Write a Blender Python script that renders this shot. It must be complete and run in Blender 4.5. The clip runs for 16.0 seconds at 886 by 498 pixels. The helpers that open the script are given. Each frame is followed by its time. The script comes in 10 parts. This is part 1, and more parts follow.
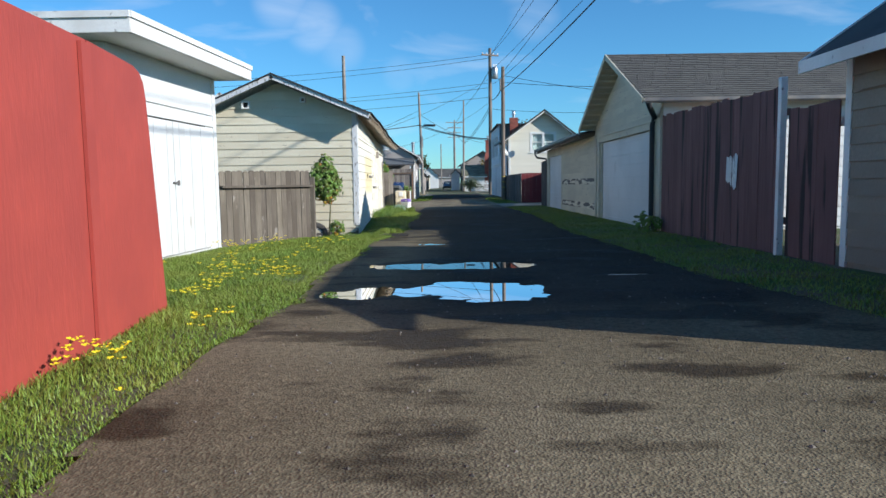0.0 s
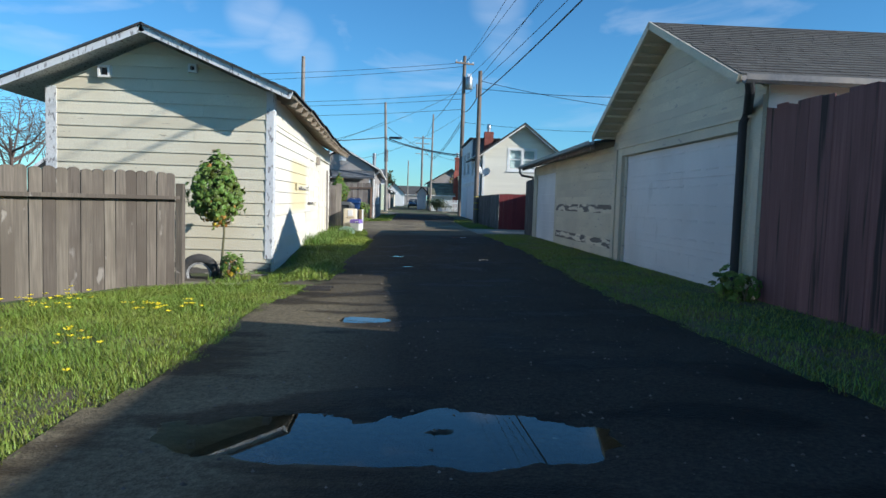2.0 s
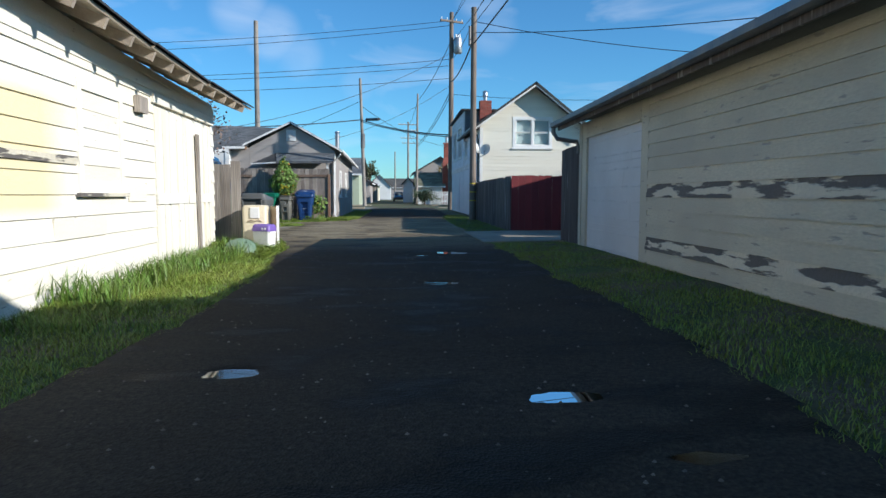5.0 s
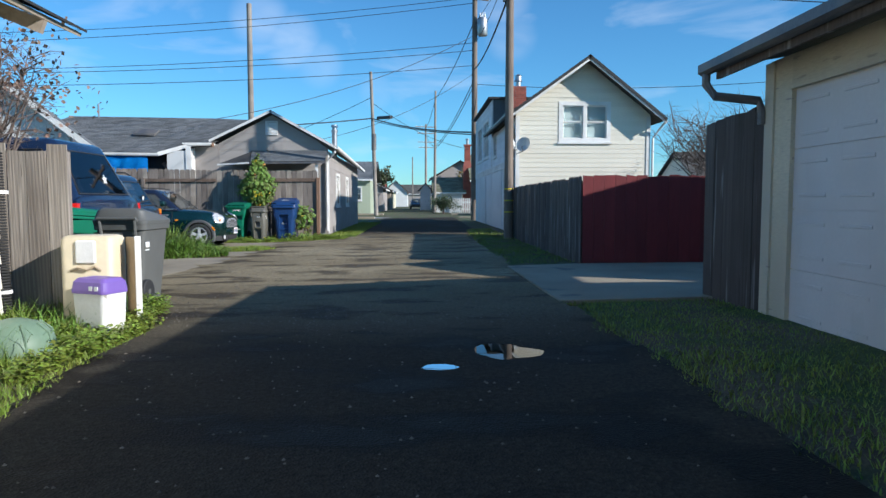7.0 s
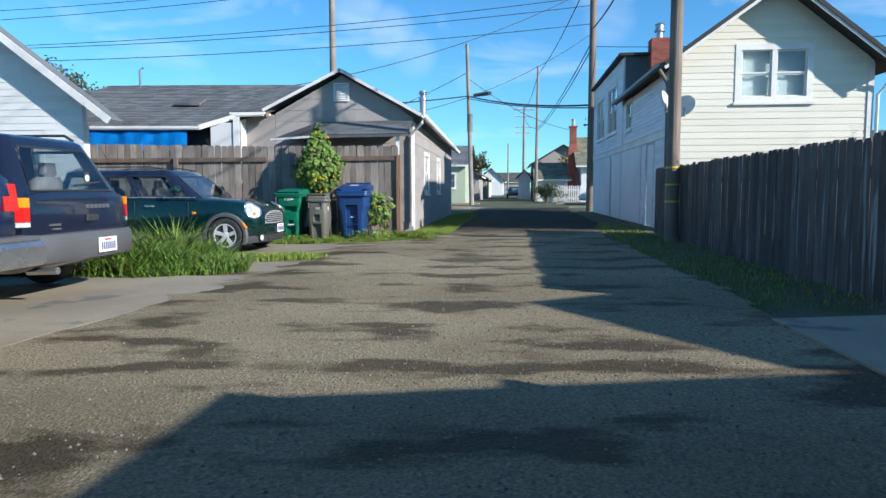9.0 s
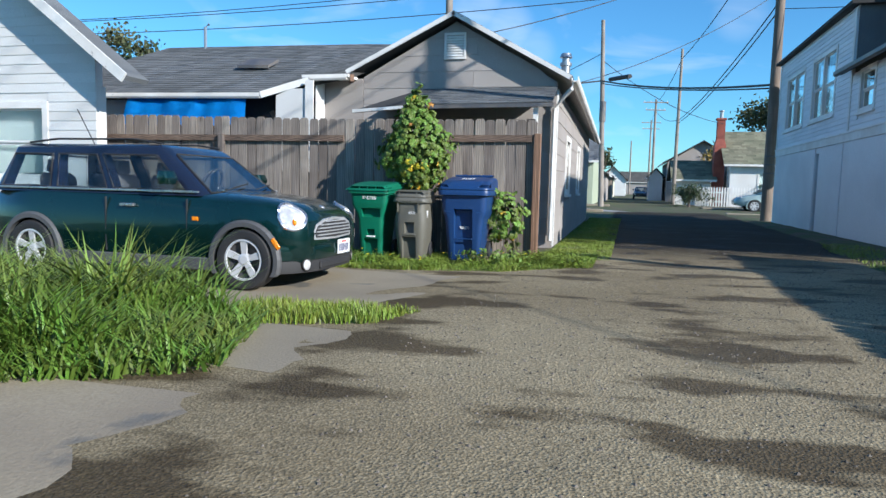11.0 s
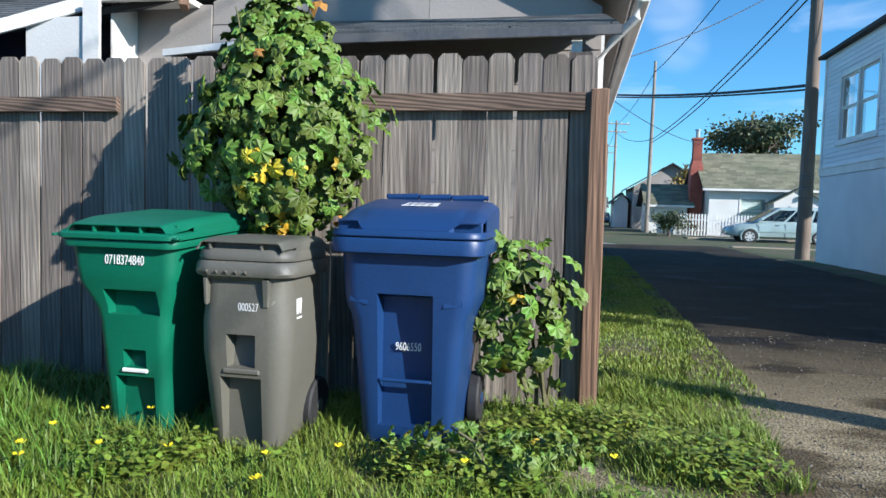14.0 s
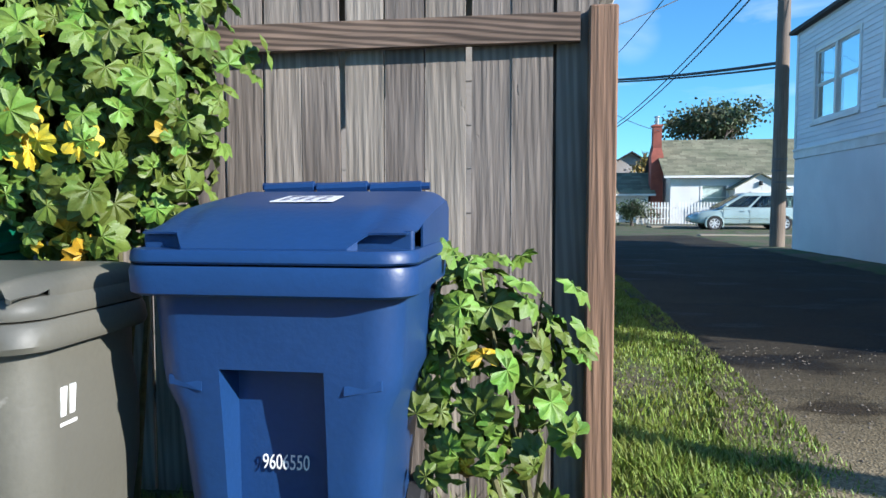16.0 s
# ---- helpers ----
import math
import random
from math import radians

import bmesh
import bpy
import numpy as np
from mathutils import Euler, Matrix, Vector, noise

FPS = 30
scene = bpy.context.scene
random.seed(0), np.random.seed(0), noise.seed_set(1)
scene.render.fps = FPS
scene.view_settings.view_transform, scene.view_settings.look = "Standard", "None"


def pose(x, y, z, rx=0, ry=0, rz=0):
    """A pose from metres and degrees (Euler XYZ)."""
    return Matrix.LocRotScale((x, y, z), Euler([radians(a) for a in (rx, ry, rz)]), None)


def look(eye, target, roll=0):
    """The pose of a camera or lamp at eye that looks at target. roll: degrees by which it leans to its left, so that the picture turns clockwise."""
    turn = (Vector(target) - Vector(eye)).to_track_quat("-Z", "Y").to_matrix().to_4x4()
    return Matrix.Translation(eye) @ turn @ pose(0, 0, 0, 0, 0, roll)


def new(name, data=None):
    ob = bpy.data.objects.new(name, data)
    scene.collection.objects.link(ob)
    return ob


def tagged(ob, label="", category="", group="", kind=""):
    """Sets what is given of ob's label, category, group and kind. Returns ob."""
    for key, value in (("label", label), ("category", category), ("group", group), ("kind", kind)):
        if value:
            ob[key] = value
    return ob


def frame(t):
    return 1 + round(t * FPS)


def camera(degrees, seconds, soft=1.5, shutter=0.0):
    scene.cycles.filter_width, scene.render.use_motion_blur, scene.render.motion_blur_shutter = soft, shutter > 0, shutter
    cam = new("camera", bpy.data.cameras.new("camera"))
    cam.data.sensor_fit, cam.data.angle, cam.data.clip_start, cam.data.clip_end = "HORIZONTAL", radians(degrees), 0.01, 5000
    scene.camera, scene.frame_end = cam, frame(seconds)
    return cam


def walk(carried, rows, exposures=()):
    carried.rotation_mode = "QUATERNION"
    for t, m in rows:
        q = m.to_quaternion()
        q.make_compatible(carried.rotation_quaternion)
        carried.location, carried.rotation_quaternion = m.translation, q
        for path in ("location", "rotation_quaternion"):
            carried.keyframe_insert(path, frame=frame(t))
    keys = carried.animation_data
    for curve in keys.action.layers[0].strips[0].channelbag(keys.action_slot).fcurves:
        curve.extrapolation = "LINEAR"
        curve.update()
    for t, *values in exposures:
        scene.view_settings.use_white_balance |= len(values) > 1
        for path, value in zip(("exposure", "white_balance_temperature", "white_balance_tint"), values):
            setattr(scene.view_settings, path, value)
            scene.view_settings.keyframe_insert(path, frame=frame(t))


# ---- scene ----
cam = camera(66.2, 16.0)
PATH = [
    (0, (4.155, -2.163, 1.061), (4.151, -0.172, 0.869), -0.8),
    (0.5, (4.151, -0.793, 1.109), (4.171, 1.201, 0.948), 0.2),
    (1, (4.173, 0.514, 1.128), (4.229, 2.51, 1.03), 0.2),
    (1.5, (4.28, 1.993, 1.105), (4.343, 3.99, 1.004), -0.2),
    (2, (4.329, 3.546, 1.106), (4.43, 5.539, 0.968), 1.8),
    (2.5, (4.503, 5.165, 1.057), (4.642, 7.155, 0.91), 1.1),
    (3, (4.551, 6.682, 1.038), (4.72, 8.669, 0.887), 2.0),
    (3.5, (4.673, 8.323, 1.036), (4.864, 10.303, 0.83), 0.0),
    (4, (4.714, 10.016, 0.996), (4.901, 12.001, 0.847), 3.0),
    (4.2, (4.777, 10.67, 0.938), (4.958, 12.655, 0.774), 2.3),
    (6.3, (5.298, 17.873, 1.112), (5.398, 19.866, 0.97), -0.6),
    (6.5, (5.272, 18.534, 1.077), (5.363, 20.527, 0.935), 1.0),
    (7, (5.28, 20.054, 1.092), (5.349, 22.048, 0.951), -0.0),
    (7.5, (5.22, 21.522, 1.069), (5.25, 23.516, 0.917), 0.6),
    (8, (5.078, 22.968, 1.076), (5.016, 24.959, 0.902), 1.3),
    (8.5, (4.939, 24.371, 1.05), (4.79, 26.357, 0.859), 0.4),
    (9, (4.763, 25.691, 1.013), (4.56, 27.673, 0.84), -0.1),
    (9.5, (4.527, 27.006, 1.042), (4.273, 28.987, 0.936), 0.8),
    (10, (4.256, 28.31, 1.023), (3.915, 30.275, 0.876), 0.5),
    (10.2, (4.125, 28.842, 1.017), (3.738, 30.795, 0.825), 0.6),
    (12.3, (2.621, 33.993, 1.027), (2.03, 35.897, 0.865), 1.6),
    (12.5, (2.531, 34.463, 1.067), (1.977, 36.379, 0.917), 0.4),
    (13, (2.307, 35.452, 1.063), (1.823, 37.386, 0.901), 1.7),
    (13.5, (2.222, 36.199, 1.092), (1.802, 38.150, 0.973), 0.1),
    (14, (2.096, 36.932, 1.092), (1.715, 38.892, 0.979), 1.7),
    (14.5, (2.030, 37.558, 1.086), (1.694, 39.526, 0.970), 1.1),
    (15, (1.987, 37.943, 1.079), (1.682, 39.916, 0.962), 1.3),
    (15.5, (1.954, 38.159, 1.078), (1.668, 40.135, 0.969), 1.6),
    (16, (1.969, 38.400, 1.099), (1.700, 40.378, 0.973), 0.0),
]
walk(cam, [(t, look(eye, target, roll)) for t, eye, target, roll in PATH], [(0.0, 0.2, 6000, 10), (2.0, 0.18, 6000, 10), (3.0, 0.34, 6000, 10), (4.2, 0.25, 6000, 10), (6.3, 0.15, 6000, 10), (7.6, 0.46, 6000, 10), (8.5, 0.56, 6000, 10), (9.5, 0.45, 6000, 10), (12.3, 0.5, 6000, 10), (14.0, 0.62, 6000, 10), (16.0, 0.78, 6000, 10)])

# ---- world and sun ----
SUN_FROM = Vector((6.17, -3.1, 3.18))
world = bpy.data.worlds.new("sky")
scene.world = world
world.use_nodes = True
wn, wl = world.node_tree.nodes, world.node_tree.links
wn.clear()
sky = wn.new("ShaderNodeTexSky")
sky.sky_type = "NISHITA"
sky.sun_disc = False
sky.sun_elevation = math.atan2(SUN_FROM.z, SUN_FROM.xy.length)
sky.sun_rotation = math.atan2(SUN_FROM.x, SUN_FROM.y)
sky.air_density, sky.dust_density, sky.ozone_density = 1.0, 0.1, 3.0
wtc = wn.new("ShaderNodeTexCoord")
wmap = wn.new("ShaderNodeMapping")
wmap.inputs["Scale"].default_value = (2.2, 1.2, 7.0)
wmap.inputs["Rotation"].default_value = (0.25, 0.5, 0.2)
wnoise = wn.new("ShaderNodeTexNoise")
wnoise.inputs["Scale"].default_value = 2.3
wnoise.inputs["Detail"].default_value = 6
wnoise.inputs["Distortion"].default_value = 0.6
wramp = wn.new("ShaderNodeValToRGB")
wramp.color_ramp.elements[0].position, wramp.color_ramp.elements[0].color = 0.57, (0, 0, 0, 1)
wramp.color_ramp.elements[1].position, wramp.color_ramp.elements[1].color = 0.84, (0.40, 0.40, 0.40, 1)
wmix = wn.new("ShaderNodeMixRGB")
wmix.inputs["Color2"].default_value = (7.0, 7.4, 8.0, 1)
wtint = wn.new("ShaderNodeMixRGB")
wtint.blend_type, wtint.inputs["Fac"].default_value = "MULTIPLY", 1.0
wtint.inputs["Color2"].default_value = (0.50, 0.93, 1.14, 1)
wbg = wn.new("ShaderNodeBackground")
wbg.inputs["Strength"].default_value = 0.112
wout = wn.new("ShaderNodeOutputWorld")
wl.new(wtc.outputs["Generated"], wmap.inputs["Vector"])
wl.new(wmap.outputs["Vector"], wnoise.inputs["Vector"])
wl.new(wnoise.outputs["Fac"], wramp.inputs["Fac"])
wfine = wn.new("ShaderNodeTexNoise")
wfine.inputs["Scale"].default_value, wfine.inputs["Detail"].default_value, wfine.inputs["Distortion"].default_value = 14.0, 7, 1.2
wfmap = wn.new("ShaderNodeMapping")
wfmap.inputs["Rotation"].default_value, wfmap.inputs["Scale"].default_value = (0.0, 0.55, 0.0), (0.6, 1.0, 1.6)
wl.new(wtc.outputs["Generated"], wfmap.inputs["Vector"])
wl.new(wfmap.outputs["Vector"], wfine.inputs["Vector"])
cloud = wramp.outputs["Color"]
for az, el, size, amount in ((-12.8, 14.2, 2.0, 0.26), (-10.3, 12.6, 2.0, 0.26), (-8.2, 11.0, 1.7, 0.16), (6.8, 16.0, 2.0, 0.20), (7.6, 13.2, 1.8, 0.15), (-3.5, 9.0, 1.3, 0.10)):
    near = wn.new("ShaderNodeVectorMath")
    near.operation = "DOT_PRODUCT"
    near.inputs[1].default_value = (math.sin(radians(az)) * math.cos(radians(el)), math.cos(radians(az)) * math.cos(radians(el)), math.sin(radians(el)))
    wl.new(wtc.outputs["Generated"], near.inputs[0])
    puff = wn.new("ShaderNodeMapRange")
    puff.interpolation_type = "SMOOTHSTEP"
    puff.inputs["From Min"].default_value, puff.inputs["From Max"].default_value = math.cos(radians(size * 1.3)), 1.0
    puff.inputs["To Max"].default_value = amount * 1.7
    wl.new(near.outputs["Value"], puff.inputs["Value"])
    torn = wn.new("ShaderNodeMath")
    torn.operation = "MULTIPLY"
    wl.new(puff.outputs[0], torn.inputs[0]), wl.new(wfine.outputs["Fac"], torn.inputs[1])
    both = wn.new("ShaderNodeMath")
    both.operation = "MAXIMUM"
    wl.new(cloud, both.inputs[0]), wl.new(torn.outputs[0], both.inputs[1])
    cloud = both.outputs[0]
wl.new(cloud, wmix.inputs["Fac"])
wl.new(sky.outputs["Color"], wtint.inputs["Color1"])
wl.new(wtint.outputs["Color"], wmix.inputs["Color1"])
wl.new(wmix.outputs["Color"], wbg.inputs["Color"])
wl.new(wbg.outputs["Background"], wout.inputs["Surface"])

sun_data = bpy.data.lights.new("sun", "SUN")
sun_data.energy, sun_data.angle, sun_data.color = 5.2, radians(0.53), (1.0, 0.94, 0.85)
sun = new("sun", sun_data)
sun.matrix_world = look(SUN_FROM * 10, (0, 0, 0))

# ---- materials ----
def pmat(name, c, c2=None, rough=0.7, spread=0.2, fine=30.0, coarse=1.5, bump=0.15, stretch=(1, 1, 1), rnd=0.0, island=0.0,
         metal=0.0, stain=None, stain_at=0.6, stain_scale=3.0, stain_stretch=None, spec=0.5, hue=0.0, relief=0.02, figure=None):
    """A weathered surface: fine grain, broad drift to c2, patches of another colour, and a shift from piece to piece."""
    m = bpy.data.materials.new(name)
    m.use_nodes = True
    n, l = m.node_tree.nodes, m.node_tree.links
    bsdf = n["Principled BSDF"]
    tc = n.new("ShaderNodeTexCoord")
    shift = n.new("ShaderNodeVectorMath")
    info = n.new("ShaderNodeObjectInfo")
    mul = n.new("ShaderNodeMath")
    mul.operation = "MULTIPLY"
    mul.inputs[1].default_value = 37.0 if rnd else 0.0
    l.new(info.outputs["Random"], mul.inputs[0])
    l.new(tc.outputs["Object"], shift.inputs[0])
    l.new(mul.outputs[0], shift.inputs[1])

    def noise_at(scale, st, detail=4.0):
        mp = n.new("ShaderNodeMapping")
        mp.inputs["Scale"].default_value = st
        t = n.new("ShaderNodeTexNoise")
        t.inputs["Scale"].default_value, t.inputs["Detail"].default_value = scale, detail
        l.new(shift.outputs[0], mp.inputs["Vector"])
        l.new(mp.outputs[0], t.inputs["Vector"])
        return t.outputs["Fac"]

    def ramp(sock, a, b, ca, cb):
        r = n.new("ShaderNodeValToRGB")
        e = r.color_ramp.elements
        e[0].position, e[0].color, e[1].position, e[1].color = a, (*ca, 1), b, (*cb, 1)
        l.new(sock, r.inputs["Fac"])
        return r.outputs["Color"]

    def blend(fac, a, b, kind="MIX"):
        x = n.new("ShaderNodeMixRGB")
        x.blend_type = kind
        for sock, v in (("Fac", fac), ("Color1", a), ("Color2", b)):
            if isinstance(v, (int, float)):
                x.inputs[sock].default_value = v
            elif isinstance(v, tuple):
                x.inputs[sock].default_value = (*v, 1)
            else:
                l.new(v, x.inputs[sock])
        return x.outputs["Color"]

    f1, f2 = noise_at(fine, stretch, 6.0), noise_at(coarse, (1, 1, 1), 3.0)
    lo, hi = tuple(v * (1 - spread) for v in c), tuple(min(1.0, v * (1 + spread)) for v in c)
    col = ramp(f1, 0.3, 0.7, lo, hi)
    if c2:
        col = blend(ramp(f2, 0.4, 0.65, (0, 0, 0), (1, 1, 1)), col, c2)
    height = f1
    if figure:
        # the growth rings of a sawn board
        size, st, depth = figure
        mp = n.new("ShaderNodeMapping")
        mp.inputs["Scale"].default_value = st
        wv = n.new("ShaderNodeTexWave")
        wv.wave_type, wv.bands_direction = "BANDS", "DIAGONAL"
        wv.inputs["Scale"].default_value, wv.inputs["Distortion"].default_value = size, 5.0
        wv.inputs["Detail"].default_value, wv.inputs["Detail Scale"].default_value = 2.0, 0.7
        l.new(shift.outputs[0], mp.inputs["Vector"])
        l.new(mp.outputs[0], wv.inputs["Vector"])
        col = blend(1.0, col, ramp(wv.outputs["Fac"], 0.15, 0.85, (1 - depth,) * 3, (1.08,) * 3), "MULTIPLY")
    if stain:
        mask = ramp(noise_at(stain_scale, stain_stretch or stretch, 8.0), stain_at, stain_at + 0.05, (0, 0, 0), (1, 1, 1))
        col = blend(mask, col, stain)
        sub = n.new("ShaderNodeMath")
        sub.operation = "SUBTRACT"
        l.new(f1, sub.inputs[0])
        l.new(mask, sub.inputs[1])
        height = sub.outputs[0]
    for amount, sock in ((rnd, info.outputs["Random"]), (island, None)):
        if amount:
            if sock is None:
                sock = n.new("ShaderNodeNewGeometry").outputs["Random Per Island"]
            mr = n.new("ShaderNodeMapRange")
            mr.inputs["To Min"].default_value, mr.inputs["To Max"].default_value = 1 - amount, 1 + amount
            l.new(sock, mr.inputs["Value"])
            hsv = n.new("ShaderNodeHueSaturation")
            l.new(mr.outputs[0], hsv.inputs["Value"])
            if hue:
                mh = n.new("ShaderNodeMapRange")
                mh.inputs["To Min"].default_value, mh.inputs["To Max"].default_value = 0.5 - hue, 0.5 + hue
                l.new(sock, mh.inputs["Value"])
                l.new(mh.outputs[0], hsv.inputs["Hue"])
            l.new(col, hsv.inputs["Color"])
            col = hsv.outputs["Color"]
    l.new(col, bsdf.inputs["Base Color"])
    rr = n.new("ShaderNodeMapRange")
    rr.inputs["To Min"].default_value, rr.inputs["To Max"].default_value = max(0.0, rough - 0.1), min(1.0, rough + 0.1)
    l.new(f2, rr.inputs["Value"])
    l.new(rr.outputs[0], bsdf.inputs["Roughness"])
    bsdf.inputs["Metallic"].default_value = metal
    bsdf.inputs["Specular IOR Level"].default_value = spec
    if bump:
        b = n.new("ShaderNodeBump")
        b.inputs["Strength"].default_value, b.inputs["Distance"].default_value = bump, relief
        l.new(height, b.inputs["Height"])
        l.new(b.outputs[0], bsdf.inputs["Normal"])
    return m


def glass_mat(name, tint=(0.75, 0.82, 0.85), rough=0.02):
    m = bpy.data.materials.new(name)
    m.use_nodes = True
    b = m.node_tree.nodes["Principled BSDF"]
    b.inputs["Base Color"].default_value = (*tint, 1)
    b.inputs["Roughness"].default_value, b.inputs["Transmission Weight"].default_value, b.inputs["IOR"].default_value = rough, 1.0, 1.45
    return m


M = {}
M["cream"] = pmat("cream paint", (0.72, 0.66, 0.50), (0.66, 0.59, 0.43), 0.65, 0.07, 40, 0.8, 0.25, (1, 1, 1), rnd=0.05,
                  stain=(0.30, 0.25, 0.19), stain_at=0.69, stain_scale=9.0, stain_stretch=(0.5, 0.5, 2.5))
M["cream_side"] = pmat("bleached cream paint", (0.80, 0.76, 0.66), (0.78, 0.72, 0.58), 0.65, 0.06, 40, 0.35, 0.25, rnd=0.04,
                       stain=(0.38, 0.31, 0.22), stain_at=0.70, stain_scale=10.0, stain_stretch=(0.5, 0.5, 2.5))
M["cream_worn"] = pmat("grubby worn cream paint", (0.58, 0.53, 0.40), (0.49, 0.45, 0.35), 0.75, 0.10, 40, 0.7, 0.35, (0.4, 0.4, 1.6), rnd=0.06,
                       stain=(0.36, 0.33, 0.28), stain_at=0.655, stain_scale=7.0, stain_stretch=(0.4, 0.4, 2.4))
def add_patch(m, y0, y1, z0, z1, c):
    """An unpainted, yellowed patch on a wall, in the wall's own coordinates."""
    n, l = m.node_tree.nodes, m.node_tree.links
    b = n["Principled BSDF"]
    old = b.inputs["Base Color"].links[0].from_socket
    tc, sep = n.new("ShaderNodeTexCoord"), n.new("ShaderNodeSeparateXYZ")
    l.new(tc.outputs["Object"], sep.inputs[0])
    fac = None
    for axis, lo, hi, soft in (("Y", y0, y1, 0.55), ("Z", z0, z1, 0.12)):
        for edge, way in ((lo, 1), (hi, -1)):
            mr = n.new("ShaderNodeMapRange")
            mr.inputs["From Min"].default_value, mr.inputs["From Max"].default_value = edge, edge + way * soft
            l.new(sep.outputs[axis], mr.inputs["Value"])
            if fac is None:
                fac = mr.outputs[0]
            else:
                mul = n.new("ShaderNodeMath")
                mul.operation = "MULTIPLY"
                l.new(fac, mul.inputs[0]), l.new(mr.outputs[0], mul.inputs[1])
                fac = mul.outputs[0]
    mix = n.new("ShaderNodeMixRGB")
    l.new(fac, mix.inputs["Fac"]), l.new(old, mix.inputs["Color1"])
    mix.inputs["Color2"].default_value = (*c, 1)
    l.new(mix.outputs[0], b.inputs["Base Color"])


add_patch(M["cream_side"], 17.4, 20.3, 0.76, 1.95, (0.76, 0.66, 0.40))
M["peel"] = pmat("peeling white paint on grey wood", (0.70, 0.70, 0.68), (0.62, 0.63, 0.64), 0.7, 0.08, 30, 1.0, 0.4, rnd=0.04,
                 stain=(0.30, 0.29, 0.28), stain_at=0.57, stain_scale=16.0, stain_stretch=(1.5, 1.5, 0.5))
M["peel_heavy"] = pmat("heavily peeled siding", (0.66, 0.60, 0.46), (0.60, 0.54, 0.42), 0.75, 0.08, 30, 1.0, 0.5, rnd=0.04,
                       stain=(0.13, 0.115, 0.10), stain_at=0.46, stain_scale=3.4, stain_stretch=(0.5, 0.5, 3.4))
M["white"] = pmat("white paint", (0.70, 0.70, 0.68), (0.64, 0.63, 0.60), 0.6, 0.04, 35, 0.7, 0.12, rnd=0.03,
                  stain=(0.50, 0.47, 0.42), stain_at=0.68, stain_scale=5.0, stain_stretch=(1.4, 1.4, 0.35))
M["trimw"] = pmat("white trim paint", (0.78, 0.77, 0.74), (0.66, 0.64, 0.60), 0.55, 0.05, 30, 1.5, 0.12, rnd=0.04,
                  stain=(0.35, 0.32, 0.29), stain_at=0.68, stain_scale=12.0)
M["ivory"] = pmat("ivory lap siding paint", (0.76, 0.71, 0.59), (0.72, 0.67, 0.55), 0.6, 0.04, 30, 0.5, 0.1, rnd=0.03)
# Side of the ivory house; its bluish shade is put into this paint colour.
M["side_shade"] = pmat("white siding paint with blue shade", (0.74, 0.76, 0.78), (0.66, 0.68, 0.70), 0.6, 0.05, 30, 0.7, 0.12, rnd=0.04)
M["greige"] = pmat("warm grey siding paint", (0.36, 0.325, 0.30), (0.32, 0.29, 0.265), 0.75, 0.06, 50, 0.8, 0.15, rnd=0.05)
M["tan"] = pmat("brown tan siding paint", (0.27, 0.22, 0.165), (0.22, 0.18, 0.135), 0.7, 0.1, 30, 0.9, 0.2, rnd=0.06)
M["door_white"] = pmat("painted garage door steel", (0.66, 0.66, 0.66), (0.57, 0.57, 0.57), 0.6, 0.04, 30, 0.6, 0.06, stain=(0.58, 0.58, 0.575), stain_at=0.62, stain_scale=3.0, stain_stretch=(1.5, 1.5, 0.5))
M["red"] = pmat("barn red painted plywood", (0.41, 0.066, 0.047), (0.35, 0.056, 0.042), 0.65, 0.07, 25, 1.2, 0.2, (1, 1, 0.25), rnd=0.04)
M["oldred"] = pmat("faded red fence stain", (0.20, 0.108, 0.102), (0.155, 0.086, 0.082), 0.9, 0.20, 30, 1.0, 0.4, (1, 1, 0.10), rnd=0.06,
                   stain=(0.055, 0.042, 0.040), stain_at=0.56, stain_scale=4.0, stain_stretch=(1.2, 1.2, 0.16), spec=0.2)
M["darkred"] = pmat("dark red gate paint", (0.17, 0.018, 0.02), (0.13, 0.015, 0.017), 0.65, 0.08, 25, 1.0, 0.15, (1, 1, 0.2), rnd=0.1)
M["wood"] = pmat("weathered grey fence wood", (0.28, 0.240, 0.204), (0.19, 0.158, 0.132), 0.88, 0.22, 26, 1.3, 0.5, (1.6, 1.6, 0.09),
                 rnd=0.34, stain=(0.13, 0.105, 0.09), stain_at=0.70, stain_scale=9.0, stain_stretch=(1.2, 1.2, 0.35), hue=0.010, figure=(9.0, (2.2, 2.2, 0.10), 0.20))
M["wood_old"] = pmat("old brown grey fence wood", (0.155, 0.13, 0.10), (0.11, 0.09, 0.068), 0.9, 0.30, 26, 1.3, 0.55, (1.6, 1.6, 0.09),
                     rnd=0.25, stain=(0.27, 0.24, 0.20), stain_at=0.66, stain_scale=5.0, stain_stretch=(1.2, 1.2, 0.5), hue=0.006)
M["wood_fig"] = pmat("brown figured rail wood", (0.24, 0.165, 0.12), (0.17, 0.115, 0.085), 0.85, 0.25, 14, 2.0, 0.5, (0.16, 1.6, 1.8), rnd=0.1, figure=(11.0, (0.22, 1.0, 2.4), 0.6))
M["wood_post"] = pmat("redwood post", (0.30, 0.175, 0.11), (0.24, 0.14, 0.09), 0.85, 0.30, 26, 1.5, 0.5, (1.6, 1.6, 0.07), rnd=0.1, figure=(10.0, (2.2, 2.2, 0.08), 0.3))
